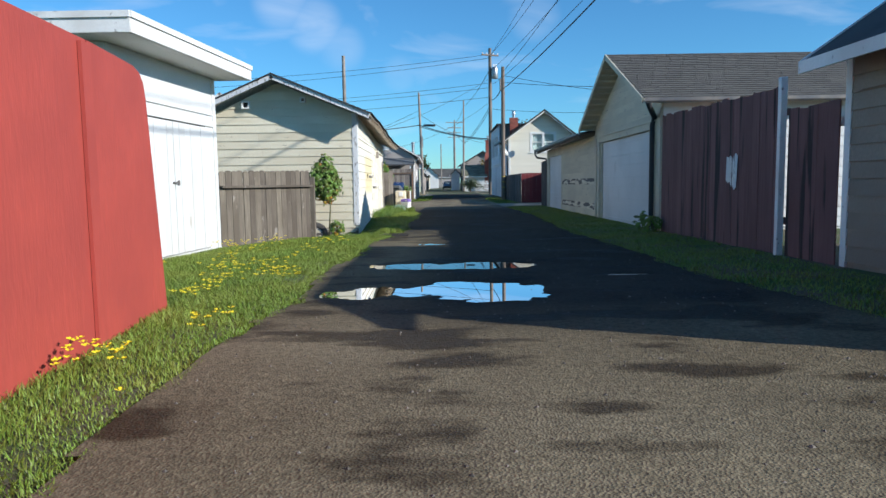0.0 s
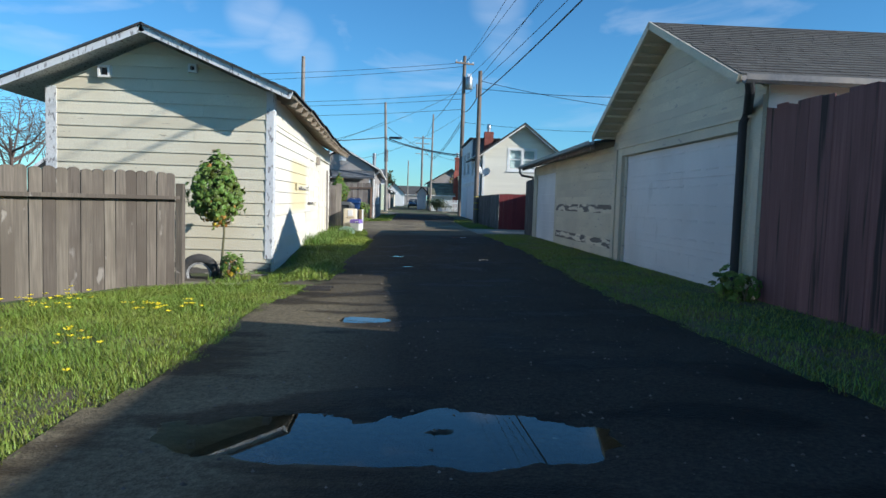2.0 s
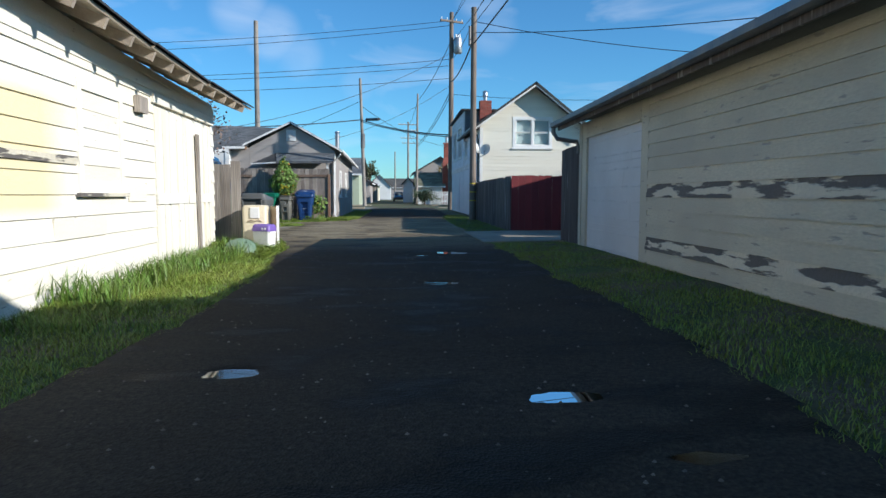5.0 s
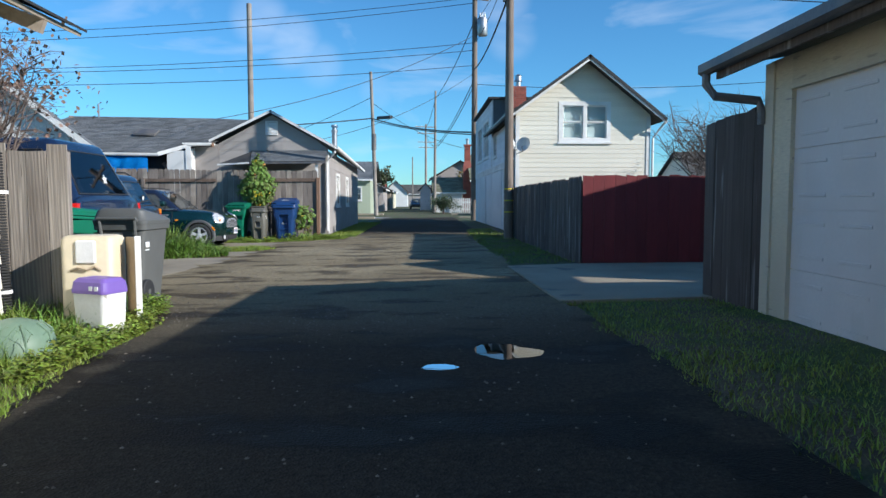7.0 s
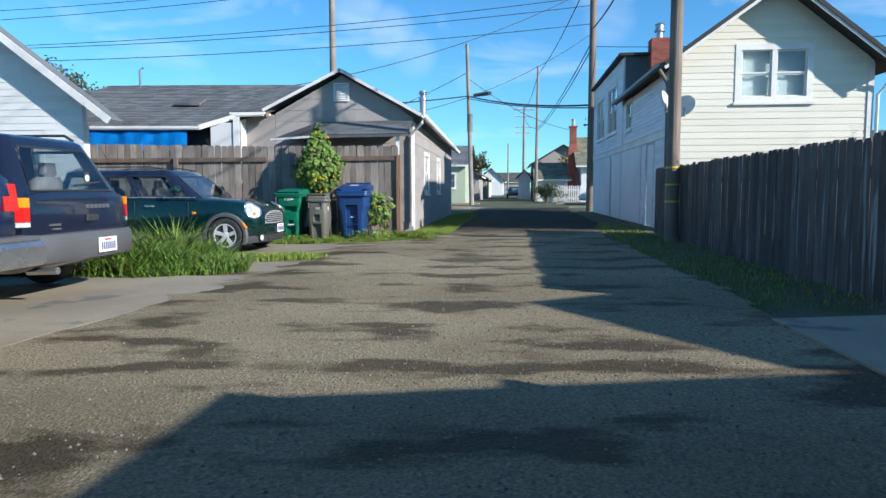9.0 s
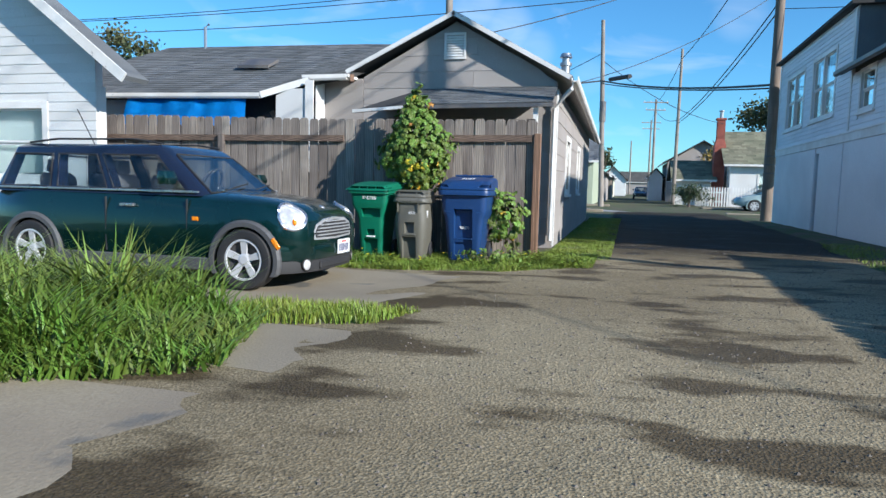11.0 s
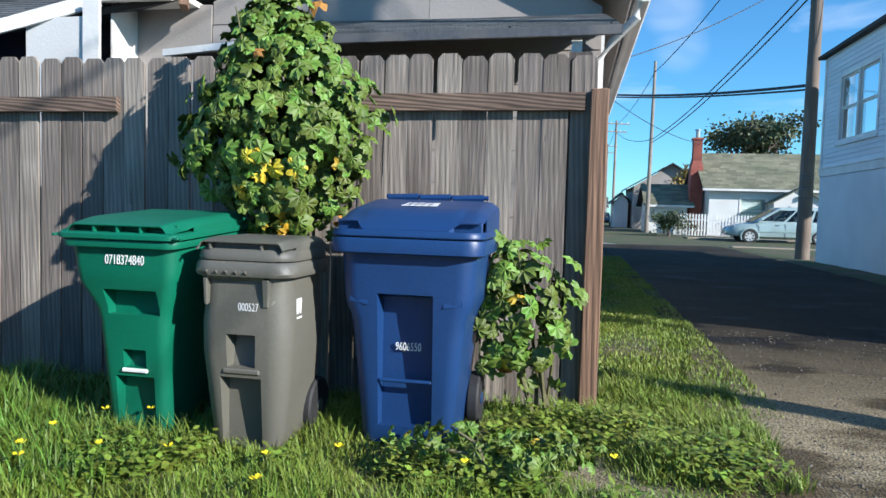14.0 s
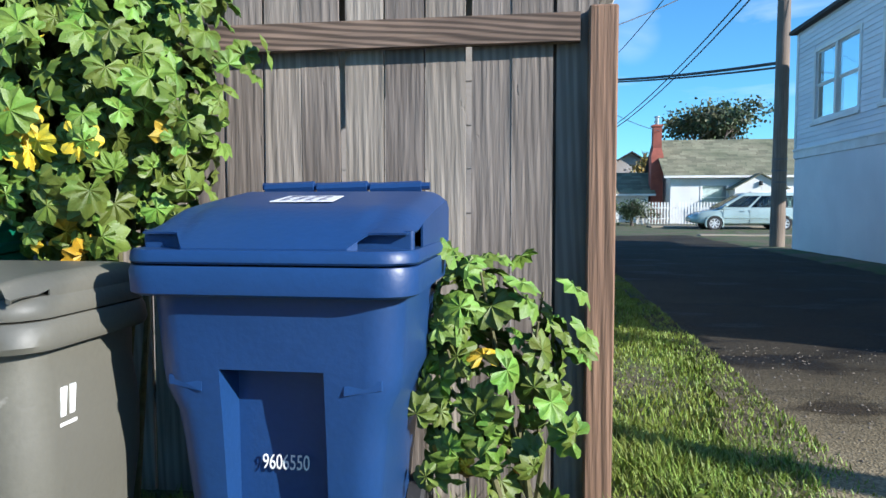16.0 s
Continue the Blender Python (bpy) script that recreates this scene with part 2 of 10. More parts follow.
M["wood_dark"] = pmat("dark weathered fence wood", (0.105, 0.088, 0.076), (0.075, 0.062, 0.054), 0.9, 0.3, 26, 1.2, 0.5, (1.6, 1.6, 0.09), rnd=0.3,
                      stain=(0.24, 0.225, 0.21), stain_at=0.60, stain_scale=8.0, stain_stretch=(1.6, 1.6, 0.12))
M["pole"] = pmat("creosoted pole wood", (0.215, 0.168, 0.132), (0.16, 0.125, 0.10), 0.85, 0.3, 22, 1.0, 0.5, (1.5, 1.5, 0.06))
M["pole_grey"] = pmat("grey pole wood", (0.30, 0.26, 0.22), (0.22, 0.19, 0.165), 0.85, 0.25, 22, 1.0, 0.4, (1.5, 1.5, 0.06))
M["shingle"] = pmat("grey brown asphalt shingle", (0.092, 0.086, 0.077), (0.072, 0.069, 0.062), 0.92, 0.35, 120, 0.7, 0.4, island=0.10, hue=0.008, rnd=0.10)
M["shingle_grey"] = pmat("grey asphalt shingle", (0.155, 0.163, 0.168), (0.115, 0.122, 0.126), 0.92, 0.35, 120, 0.7, 0.4, island=0.26, rnd=0.12)
M["shingle_moss"] = pmat("mossy asphalt shingle", (0.20, 0.19, 0.125), (0.14, 0.145, 0.09), 0.92, 0.25, 60, 0.6, 0.2, island=0.3)
M["roof_dark"] = pmat("dark roofing felt", (0.05, 0.05, 0.05), (0.035, 0.035, 0.035), 0.9, 0.3, 60, 1.0, 0.2)
M["rafter"] = pmat("bare rafter wood", (0.40, 0.33, 0.25), (0.32, 0.26, 0.20), 0.8, 0.15, 24, 2.0, 0.25, rnd=0.1)
M["gutter"] = pmat("grey metal gutter", (0.12, 0.12, 0.125), (0.20, 0.18, 0.16), 0.5, 0.15, 30, 2.5, 0.1, metal=0.3)
M["galv"] = pmat("galvanised metal", (0.45, 0.46, 0.47), (0.36, 0.37, 0.38), 0.4, 0.08, 30, 3.0, 0.05, metal=0.8)
M["black"] = pmat("black rubber", (0.022, 0.022, 0.024), (0.03, 0.03, 0.03), 0.7, 0.15, 60, 4.0, 0.1)
M["old_rubber"] = pmat("dusty old rubber", (0.085, 0.08, 0.072), (0.055, 0.052, 0.048), 0.9, 0.2, 40, 4.0, 0.2)
M["iron"] = pmat("dark cast iron", (0.035, 0.031, 0.028), (0.05, 0.04, 0.032), 0.75, 0.2, 40, 6.0, 0.2)
# Near-black wall colour that holds the shade under the wing's eave.
M["eave_shade"] = pmat("shade-dark wall boarding", (0.05, 0.045, 0.04), None, 0.9, 0.1, 20, 1.0, 0.0)
M["concrete"] = pmat("worn concrete", (0.31, 0.262, 0.185), (0.24, 0.20, 0.145), 0.85, 0.14, 60, 0.9, 0.25, rnd=0.05,
                     stain=(0.15, 0.14, 0.12), stain_at=0.64, stain_scale=1.4, stain_stretch=(1, 1, 1))
M["brick"] = pmat("red brick", (0.34, 0.095, 0.065), (0.26, 0.075, 0.055), 0.85, 0.2, 40, 2.0, 0.3, rnd=0.2, island=0.2)
M["tarp"] = pmat("blue tarpaulin", (0.015, 0.30, 0.80), (0.012, 0.25, 0.72), 0.4, 0.08, 12, 2.0, 0.3)
M["wire"] = pmat("black cable", (0.02, 0.02, 0.022), None, 0.6, 0.1, 20, 1, 0)
M["steel"] = pmat("brushed alloy", (0.62, 0.62, 0.63), (0.5, 0.5, 0.51), 0.28, 0.05, 40, 4, 0.03, metal=0.9)
M["plate"] = pmat("white enamel plate", (0.80, 0.80, 0.80), None, 0.4, 0.03, 20, 1, 0)
M["chrome"] = pmat("satin chrome", (0.56, 0.57, 0.58), (0.48, 0.49, 0.50), 0.30, 0.03, 40, 4, 0.01, metal=0.45)
M["ink"] = pmat("dark blue ink", (0.03, 0.04, 0.12), None, 0.5, 0.05, 20, 1, 0)
M["inkred"] = pmat("red ink", (0.55, 0.05, 0.05), None, 0.5, 0.05, 20, 1, 0)
M["stencil"] = pmat("white stencil paint", (0.80, 0.80, 0.78), None, 0.6, 0.05, 40, 2, 0)
M["glass"] = glass_mat("window glass")
M["autoglass"] = glass_mat("tinted car glass", (0.72, 0.78, 0.78))
M["curtain"] = pmat("window blind", (0.45, 0.50, 0.48), (0.40, 0.45, 0.44), 0.8, 0.05, 20, 1, 0.1)
M["green_plastic"] = pmat("green moulded plastic", (0.006, 0.155, 0.085), (0.008, 0.135, 0.075), 0.45, 0.06, 60, 2.0, 0.06, stain=(0.05, 0.19, 0.13), stain_at=0.70, stain_scale=14)
M["grey_plastic"] = pmat("grey moulded plastic", (0.135, 0.13, 0.105), (0.12, 0.115, 0.095), 0.48, 0.06, 60, 2.0, 0.06, stain=(0.22, 0.21, 0.18), stain_at=0.70, stain_scale=14)
M["blue_plastic"] = pmat("blue moulded plastic", (0.012, 0.048, 0.155), (0.011, 0.043, 0.135), 0.42, 0.06, 60, 2.0, 0.06, stain=(0.04, 0.09, 0.20), stain_at=0.71, stain_scale=14)
M["dgrey_plastic"] = pmat("charcoal moulded plastic", (0.115, 0.118, 0.112), (0.10, 0.102, 0.098), 0.5, 0.06, 60, 2.0, 0.06)
M["beige_plastic"] = pmat("beige moulded plastic", (0.70, 0.60, 0.42), (0.62, 0.52, 0.36), 0.5, 0.05, 20, 2.0, 0.05)
M["beige_dirty"] = pmat("grubby tan board", (0.42, 0.33, 0.22), (0.34, 0.27, 0.18), 0.7, 0.1, 20, 2.0, 0.1)
M["purple"] = pmat("purple plastic", (0.20, 0.12, 0.42), (0.17, 0.10, 0.38), 0.45, 0.05, 20, 2.0, 0.03)
M["sage_plastic"] = pmat("sage green plastic", (0.17, 0.25, 0.17), (0.14, 0.21, 0.14), 0.5, 0.06, 20, 2.0, 0.05)
M["leaf"] = pmat("mallow leaf", (0.10, 0.158, 0.021), (0.14, 0.20, 0.030), 0.5, 0.15, 25, 3.0, 0.2, rnd=0.30, island=0.35, hue=0.02)
M["leaf_yellow"] = pmat("yellowing leaf", (0.62, 0.42, 0.02), (0.45, 0.36, 0.04), 0.55, 0.15, 25, 6.0, 0.2, rnd=0.2, hue=0.02)
M["leaf_dry"] = pmat("withered leaf", (0.42, 0.20, 0.035), (0.30, 0.15, 0.035), 0.7, 0.2, 25, 6.0, 0.2, rnd=0.2)
M["leaf_dark"] = pmat("dark tree leaf", (0.05, 0.075, 0.03), (0.09, 0.09, 0.035), 0.6, 0.15, 25, 0.6, 0.1, island=0.4, hue=0.03)
M["stem"] = pmat("green brown stem", (0.14, 0.13, 0.06), None, 0.7, 0.2, 30, 3, 0.1)
M["twig"] = pmat("bare twig", (0.16, 0.12, 0.10), (0.12, 0.09, 0.075), 0.85, 0.2, 30, 3, 0.1)
M["grass"] = pmat("grass blade", (0.165, 0.235, 0.028), (0.22, 0.26, 0.036), 0.55, 0.12, 3.0, 0.9, 0.0, island=0.4, hue=0.025)
M["grass_tall"] = pmat("tall grass blade", (0.105, 0.19, 0.024), (0.16, 0.215, 0.038), 0.55, 0.12, 3.0, 0.9, 0.0, island=0.4, hue=0.02)
M["petal"] = pmat("yellow petal", (0.85, 0.68, 0.02), None, 0.5, 0.1, 30, 2, 0.0, island=0.15)


def ground_material(name, kind):
    """Bare earth and turf for the ground sheet, or gravelly tarmac with damp patches for the alley, its shaded
    stretches coloured darker.
    """
    m = bpy.data.materials.new(name)
    m.use_nodes = True
    n, l = m.node_tree.nodes, m.node_tree.links
    b = n["Principled BSDF"]
    tc = n.new("ShaderNodeTexCoord")

    def noise_at(scale, detail=5.0, st=(1, 1, 1)):
        mp = n.new("ShaderNodeMapping")
        mp.inputs["Scale"].default_value = st
        t = n.new("ShaderNodeTexNoise")
        t.inputs["Scale"].default_value, t.inputs["Detail"].default_value = scale, detail
        l.new(tc.outputs["Object"], mp.inputs["Vector"])
        l.new(mp.outputs[0], t.inputs["Vector"])
        return t.outputs["Fac"]

    def ramp(sock, stops):
        r = n.new("ShaderNodeValToRGB")
        e = r.color_ramp.elements
        while len(e) < len(stops):
            e.new(0.5)
        for k, (p, c) in enumerate(stops):
            e[k].position, e[k].color = p, (*c, 1)
        l.new(sock, r.inputs["Fac"])
        return r.outputs["Color"]

    def blend(fac, a, c, kind="MIX"):
        x = n.new("ShaderNodeMixRGB")
        x.blend_type = kind
        for sock, v in (("Fac", fac), ("Color1", a), ("Color2", c)):
            if isinstance(v, (int, float)):
                x.inputs[sock].default_value = v
            else:
                l.new(v, x.inputs[sock])
        return x.outputs["Color"]

    if kind == "soil":
        col = blend(ramp(noise_at(1.2), [(0.42, (0, 0, 0)), (0.58, (1, 1, 1))]),
                    ramp(noise_at(40), [(0.3, (0.07, 0.055, 0.035)), (0.7, (0.14, 0.11, 0.07))]),
                    ramp(noise_at(60), [(0.3, (0.03, 0.055, 0.012)), (0.7, (0.07, 0.11, 0.025))]))
        l.new(col, b.inputs["Base Color"])
        b.inputs["Roughness"].default_value = 0.95
        h = noise_at(30)
        strength, dist = 0.5, 0.03
    else:
        vor = n.new("ShaderNodeTexVoronoi")
        vor.inputs["Scale"].default_value = 75.0
        l.new(tc.outputs["Object"], vor.inputs["Vector"])
        sep = n.new("ShaderNodeSeparateXYZ")
        l.new(tc.outputs["Object"], sep.inputs[0])
        # Gravel colour begins about where the alley comes out of shade.
        near = n.new("ShaderNodeMapRange")
        near.inputs["From Min"].default_value, near.inputs["From Max"].default_value = 25.0, 29.5
        l.new(sep.outputs["Y"], near.inputs["Value"])
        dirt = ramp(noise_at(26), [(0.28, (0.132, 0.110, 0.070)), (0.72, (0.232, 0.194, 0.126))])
        # Dark tar for the alley's shaded stretches; the shade is put into its colour.
        shade_tar = ramp(noise_at(34), [(0.28, (0.036, 0.032, 0.025)), (0.72, (0.071, 0.062, 0.047))])
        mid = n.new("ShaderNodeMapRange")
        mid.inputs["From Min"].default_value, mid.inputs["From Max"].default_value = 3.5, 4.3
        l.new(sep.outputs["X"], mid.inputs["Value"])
        # Keeps that tar off the sunlit ground at the start.
        lit_end = n.new("ShaderNodeMapRange")
        lit_end.inputs["From Min"].default_value, lit_end.inputs["From Max"].default_value = 2.4, 3.8
        l.new(sep.outputs["Y"], lit_end.inputs["Value"])
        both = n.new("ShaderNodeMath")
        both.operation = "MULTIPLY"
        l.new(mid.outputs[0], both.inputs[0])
        l.new(lit_end.outputs[0], both.inputs[1])
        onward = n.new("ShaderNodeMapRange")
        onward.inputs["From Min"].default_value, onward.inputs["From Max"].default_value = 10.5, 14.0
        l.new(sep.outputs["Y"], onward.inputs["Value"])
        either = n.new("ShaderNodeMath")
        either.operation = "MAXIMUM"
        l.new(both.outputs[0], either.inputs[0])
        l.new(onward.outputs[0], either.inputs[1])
        dirt = blend(either.outputs[0], dirt, shade_tar)
        gravel = ramp(noise_at(60), [(0.25, (0.165, 0.136, 0.085)), (0.5, (0.295, 0.246, 0.158)), (0.78, (0.43, 0.37, 0.252))])
        # Dark tar again past the yard, standing in for the shade there.
        past = n.new("ShaderNodeMapRange")
        past.inputs["From Min"].default_value, past.inputs["From Max"].default_value = 43.5, 41.0
        l.new(sep.outputs["Y"], past.inputs["Value"])
        loose = n.new("ShaderNodeMath")
        loose.operation = "MULTIPLY"
        l.new(near.outputs[0], loose.inputs[0])
        l.new(past.outputs[0], loose.inputs[1])
        col = blend(loose.outputs[0], dirt, gravel)
        spots = ramp(vor.outputs["Color"], [(0.15, (0.62, 0.62, 0.62)), (0.85, (1.25, 1.22, 1.16))])
        col = blend(0.6, col, spots, "MULTIPLY")
        wet = ramp(noise_at(0.85, 4.0, (1.0, 2.1, 1.0)), [(0.52, (1, 1, 1)), (0.60, (0.36, 0.33, 0.30))])
        col = blend(1.0, col, wet, "MULTIPLY")
        low = ramp(noise_at(0.33, 3.0), [(0.40, (0.80, 0.78, 0.76)), (0.62, (1.08, 1.08, 1.08))])
        col = blend(1.0, col, low, "MULTIPLY")
        l.new(col, b.inputs["Base Color"])
        rr = ramp(noise_at(0.85, 4.0, (1.0, 2.1, 1.0)), [(0.52, (0.92, 0.92, 0.92)), (0.62, (0.62, 0.62, 0.62))])
        l.new(rr, b.inputs["Roughness"])
        b.inputs["Specular IOR Level"].default_value = 0.12
        add = n.new("ShaderNodeMath")
        add.operation = "ADD"
        l.new(vor.outputs["Distance"], add.inputs[0])
        l.new(noise_at(50), add.inputs[1])
        h = add.outputs[0]
        strength, dist = 0.45, 0.012
    bp = n.new("ShaderNodeBump")
    bp.inputs["Strength"].default_value, bp.inputs["Distance"].default_value = strength, dist
    l.new(h, bp.inputs["Height"])
    l.new(bp.outputs[0], b.inputs["Normal"])
    return m


M["soil"] = ground_material("earth and turf", "soil")
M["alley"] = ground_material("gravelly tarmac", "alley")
M["street"] = pmat("pale street tarmac", (0.34, 0.33, 0.31), (0.28, 0.27, 0.26), 0.9, 0.12, 40, 0.3, 0.1)
M["water"] = glass_mat("puddle water", (0.55, 0.5, 0.42), 0.0)


def paint_mat(name, c, rough=0.25, metal=0.0):
    """Car paint under clear coat."""
    m = pmat(name, c, tuple(v * 0.85 for v in c), rough, 0.05, 60, 1.5, 0.02, metal=metal)
    b = m.node_tree.nodes["Principled BSDF"]
    b.inputs["Coat Weight"].default_value, b.inputs["Coat Roughness"].default_value = 0.8, 0.06
    return m


M["mini_green"] = paint_mat("dark green car paint", (0.004, 0.034, 0.031), metal=0.55)
M["navy"] = paint_mat("navy car paint", (0.010, 0.014, 0.030))
M["navy_blue"] = paint_mat("dark blue car paint", (0.008, 0.016, 0.045))
M["silver_green"] = paint_mat("pale silver green car paint", (0.36, 0.46, 0.45))
M["seat"] = pmat("dark seat fabric", (0.05, 0.05, 0.055), (0.07, 0.07, 0.075), 0.85, 0.2, 60, 3, 0.1)
M["alloy"] = pmat("painted silver alloy", (0.66, 0.67, 0.68), (0.58, 0.59, 0.60), 0.35, 0.04, 40, 4, 0.02, metal=0.25)
M["rimdark"] = pmat("brake-dusted rim barrel", (0.05, 0.05, 0.052), (0.035, 0.035, 0.035), 0.6, 0.2, 40, 4, 0.02)
M["dishgrey"] = pmat("painted dish grey", (0.62, 0.62, 0.60), (0.55, 0.55, 0.53), 0.5, 0.05, 30, 3, 0.03)
M["tintglass"] = glass_mat("tinted blue car glass", (0.05, 0.065, 0.10))
M["darkglass"] = glass_mat("dark car glass", (0.22, 0.26, 0.26))
M["cladding"] = pmat("grey bumper plastic", (0.09, 0.092, 0.095), (0.075, 0.075, 0.078), 0.55, 0.08, 50, 2, 0.08)
M["amber"] = pmat("amber lens", (0.85, 0.25, 0.01), None, 0.2, 0.05, 40, 2, 0)
M["redlens"] = pmat("red lens", (0.55, 0.015, 0.012), None, 0.2, 0.05, 40, 2, 0)
M["lens"] = pmat("clear lamp lens", (0.74, 0.74, 0.73), (0.50, 0.50, 0.51), 0.12, 0.30, 26, 14, 0.12, metal=0.25)

from mathutils.bvhtree import BVHTree

# ---- building helpers ----
def gz(x, y=0.0):
    """Height of the ground: the alley falls gently to its left side."""
    return 0.012 * (min(max(x, -1.0), 9.0) - 5.2)


def mesh_of(name, bm, material, smooth=False):
    me = bpy.data.meshes.new(name)
    bmesh.ops.recalc_face_normals(bm, faces=bm.faces)
    bm.to_mesh(me)
    bm.free()
    for mt in material if isinstance(material, (list, tuple)) else [material]:
        me.materials.append(mt)
    if smooth:
        for p in me.polygons:
            p.use_smooth = True
        me.set_sharp_from_angle(angle=radians(40))
    return me


def part(name, bm, material, parent=None, label="", smooth=False):
    """Links a bmesh as one mesh object under a thing or a part."""
    ob = new(name, mesh_of(name, bm, material, smooth))
    ob.parent = parent
    if label:
        ob["label"] = label
    return ob


def shared(name, me, parent, m=None, label=""):
    """An object of its own on mesh data that alike pieces share."""
    ob = new(name, me)
    ob.parent = parent
    if m is not None:
        ob.matrix_basis = m
    if label:
        ob["label"] = label
    return ob


def thing(name, label, category, group="", kind="", at=None):
    """An Empty at a thing's base that its parts hang from."""
    ob = tagged(new(name), label, category, group, kind)
    ob.empty_display_size = 0.2
    if at is not None:
        ob.matrix_basis = at
    return ob


def solid(name, bm, material, label, category, group="", kind="", smooth=False):
    return tagged(part(name, bm, material, None, "", smooth), label, category, group, kind)


def hexa(bm, pts):
    """A six-sided block from eight corners: four below, four above, in the same order."""
    v = [bm.verts.new(p) for p in pts]
    for f in ((0, 1, 2, 3), (4, 5, 6, 7), (0, 1, 5, 4), (1, 2, 6, 5), (2, 3, 7, 6), (3, 0, 4, 7)):
        bm.faces.new([v[k] for k in f])
    return v


def block(bm, x0, x1, y0, y1, z0, z1, bevel=0.0):
    v = hexa(bm, [(x0, y0, z0), (x1, y0, z0), (x1, y1, z0), (x0, y1, z0), (x0, y0, z1), (x1, y0, z1), (x1, y1, z1), (x0, y1, z1)])
    if bevel:
        es = list({e for q in v for e in q.link_edges})
        bmesh.ops.bevel(bm, geom=es, offset=bevel, segments=1, affect="EDGES")


def prism(bm, poly, to3, d0, d1):
    """A polygon in two coordinates, pushed from depth d0 to d1 through to3(a, b, d)."""
    lo, hi = [bm.verts.new(to3(a, b, d0)) for a, b in poly], [bm.verts.new(to3(a, b, d1)) for a, b in poly]
    bm.faces.new(lo[::-1]), bm.faces.new(hi)
    for k in range(len(poly)):
        j = (k + 1) % len(poly)
        bm.faces.new((lo[k], lo[j], hi[j], hi[k]))


def tube(bm, path, radius, sides=8, cap=True):
    """A round bar along points; radius may be one number or one for each point."""
    pts = [Vector(p) for p in path]
    rs = radius if isinstance(radius, (list, tuple)) else [radius] * len(pts)
    rings = []
    for k, p in enumerate(pts):
        d = (pts[min(k + 1, len(pts) - 1)] - pts[max(k - 1, 0)]).normalized()
        a = d.cross(Vector((0, 0, 1)) if abs(d.z) < 0.9 else Vector((1, 0, 0))).normalized()
        b = d.cross(a)
        rings.append([bm.verts.new(p + rs[k] * (math.cos(t) * a + math.sin(t) * b)) for t in (2 * math.pi * j / sides for j in range(sides))])
    for r, s in zip(rings, rings[1:]):
        for j in range(sides):
            bm.faces.new((r[j], r[(j + 1) % sides], s[(j + 1) % sides], s[j]))
    if cap:
        bm.faces.new(rings[0][::-1]), bm.faces.new(rings[-1])


def lathe(bm, profile, sides=24, m=Matrix(), cap=True):
    """A turned form about z from (radius, z) pairs, placed by m."""
    rings = [[bm.verts.new(m @ Vector((r * math.cos(2 * math.pi * j / sides), r * math.sin(2 * math.pi * j / sides), z))) for j in range(sides)] for r, z in profile]
    for r, s in zip(rings, rings[1:]):
        for j in range(sides):
            bm.faces.new((r[j], r[(j + 1) % sides], s[(j + 1) % sides], s[j]))
    if cap:
        bm.faces.new(rings[0][::-1]), bm.faces.new(rings[-1])
    else:
        for j in range(sides):
            bm.faces.new((rings[-1][j], rings[-1][(j + 1) % sides], rings[0][(j + 1) % sides], rings[0][j]))


def rect_ring(cx, cy, hx, hy, r, z, seg=4):
    """Corners of a rounded rectangle at height z."""
    out = []
    for sx, sy, a0 in ((1, 1, 0), (-1, 1, 90), (-1, -1, 180), (1, -1, 270)):
        for k in range(seg + 1):
            a = radians(a0 + 90 * k / seg)
            out.append((cx + sx * (hx - r) + r * math.cos(a), cy + sy * (hy - r) + r * math.sin(a), z))
    return out


def loft(bm, rings, cap=True, closed=True):
    vs = [[bm.verts.new(p) for p in ring] for ring in rings]
    n = len(vs[0])
    for a, b in zip(vs, vs[1:]):
        for j in range(n if closed else n - 1):
            bm.faces.new((a[j], a[(j + 1) % n], b[(j + 1) % n], b[j]))
    if cap:
        bm.faces.new(vs[0][::-1]), bm.faces.new(vs[-1])
    return vs


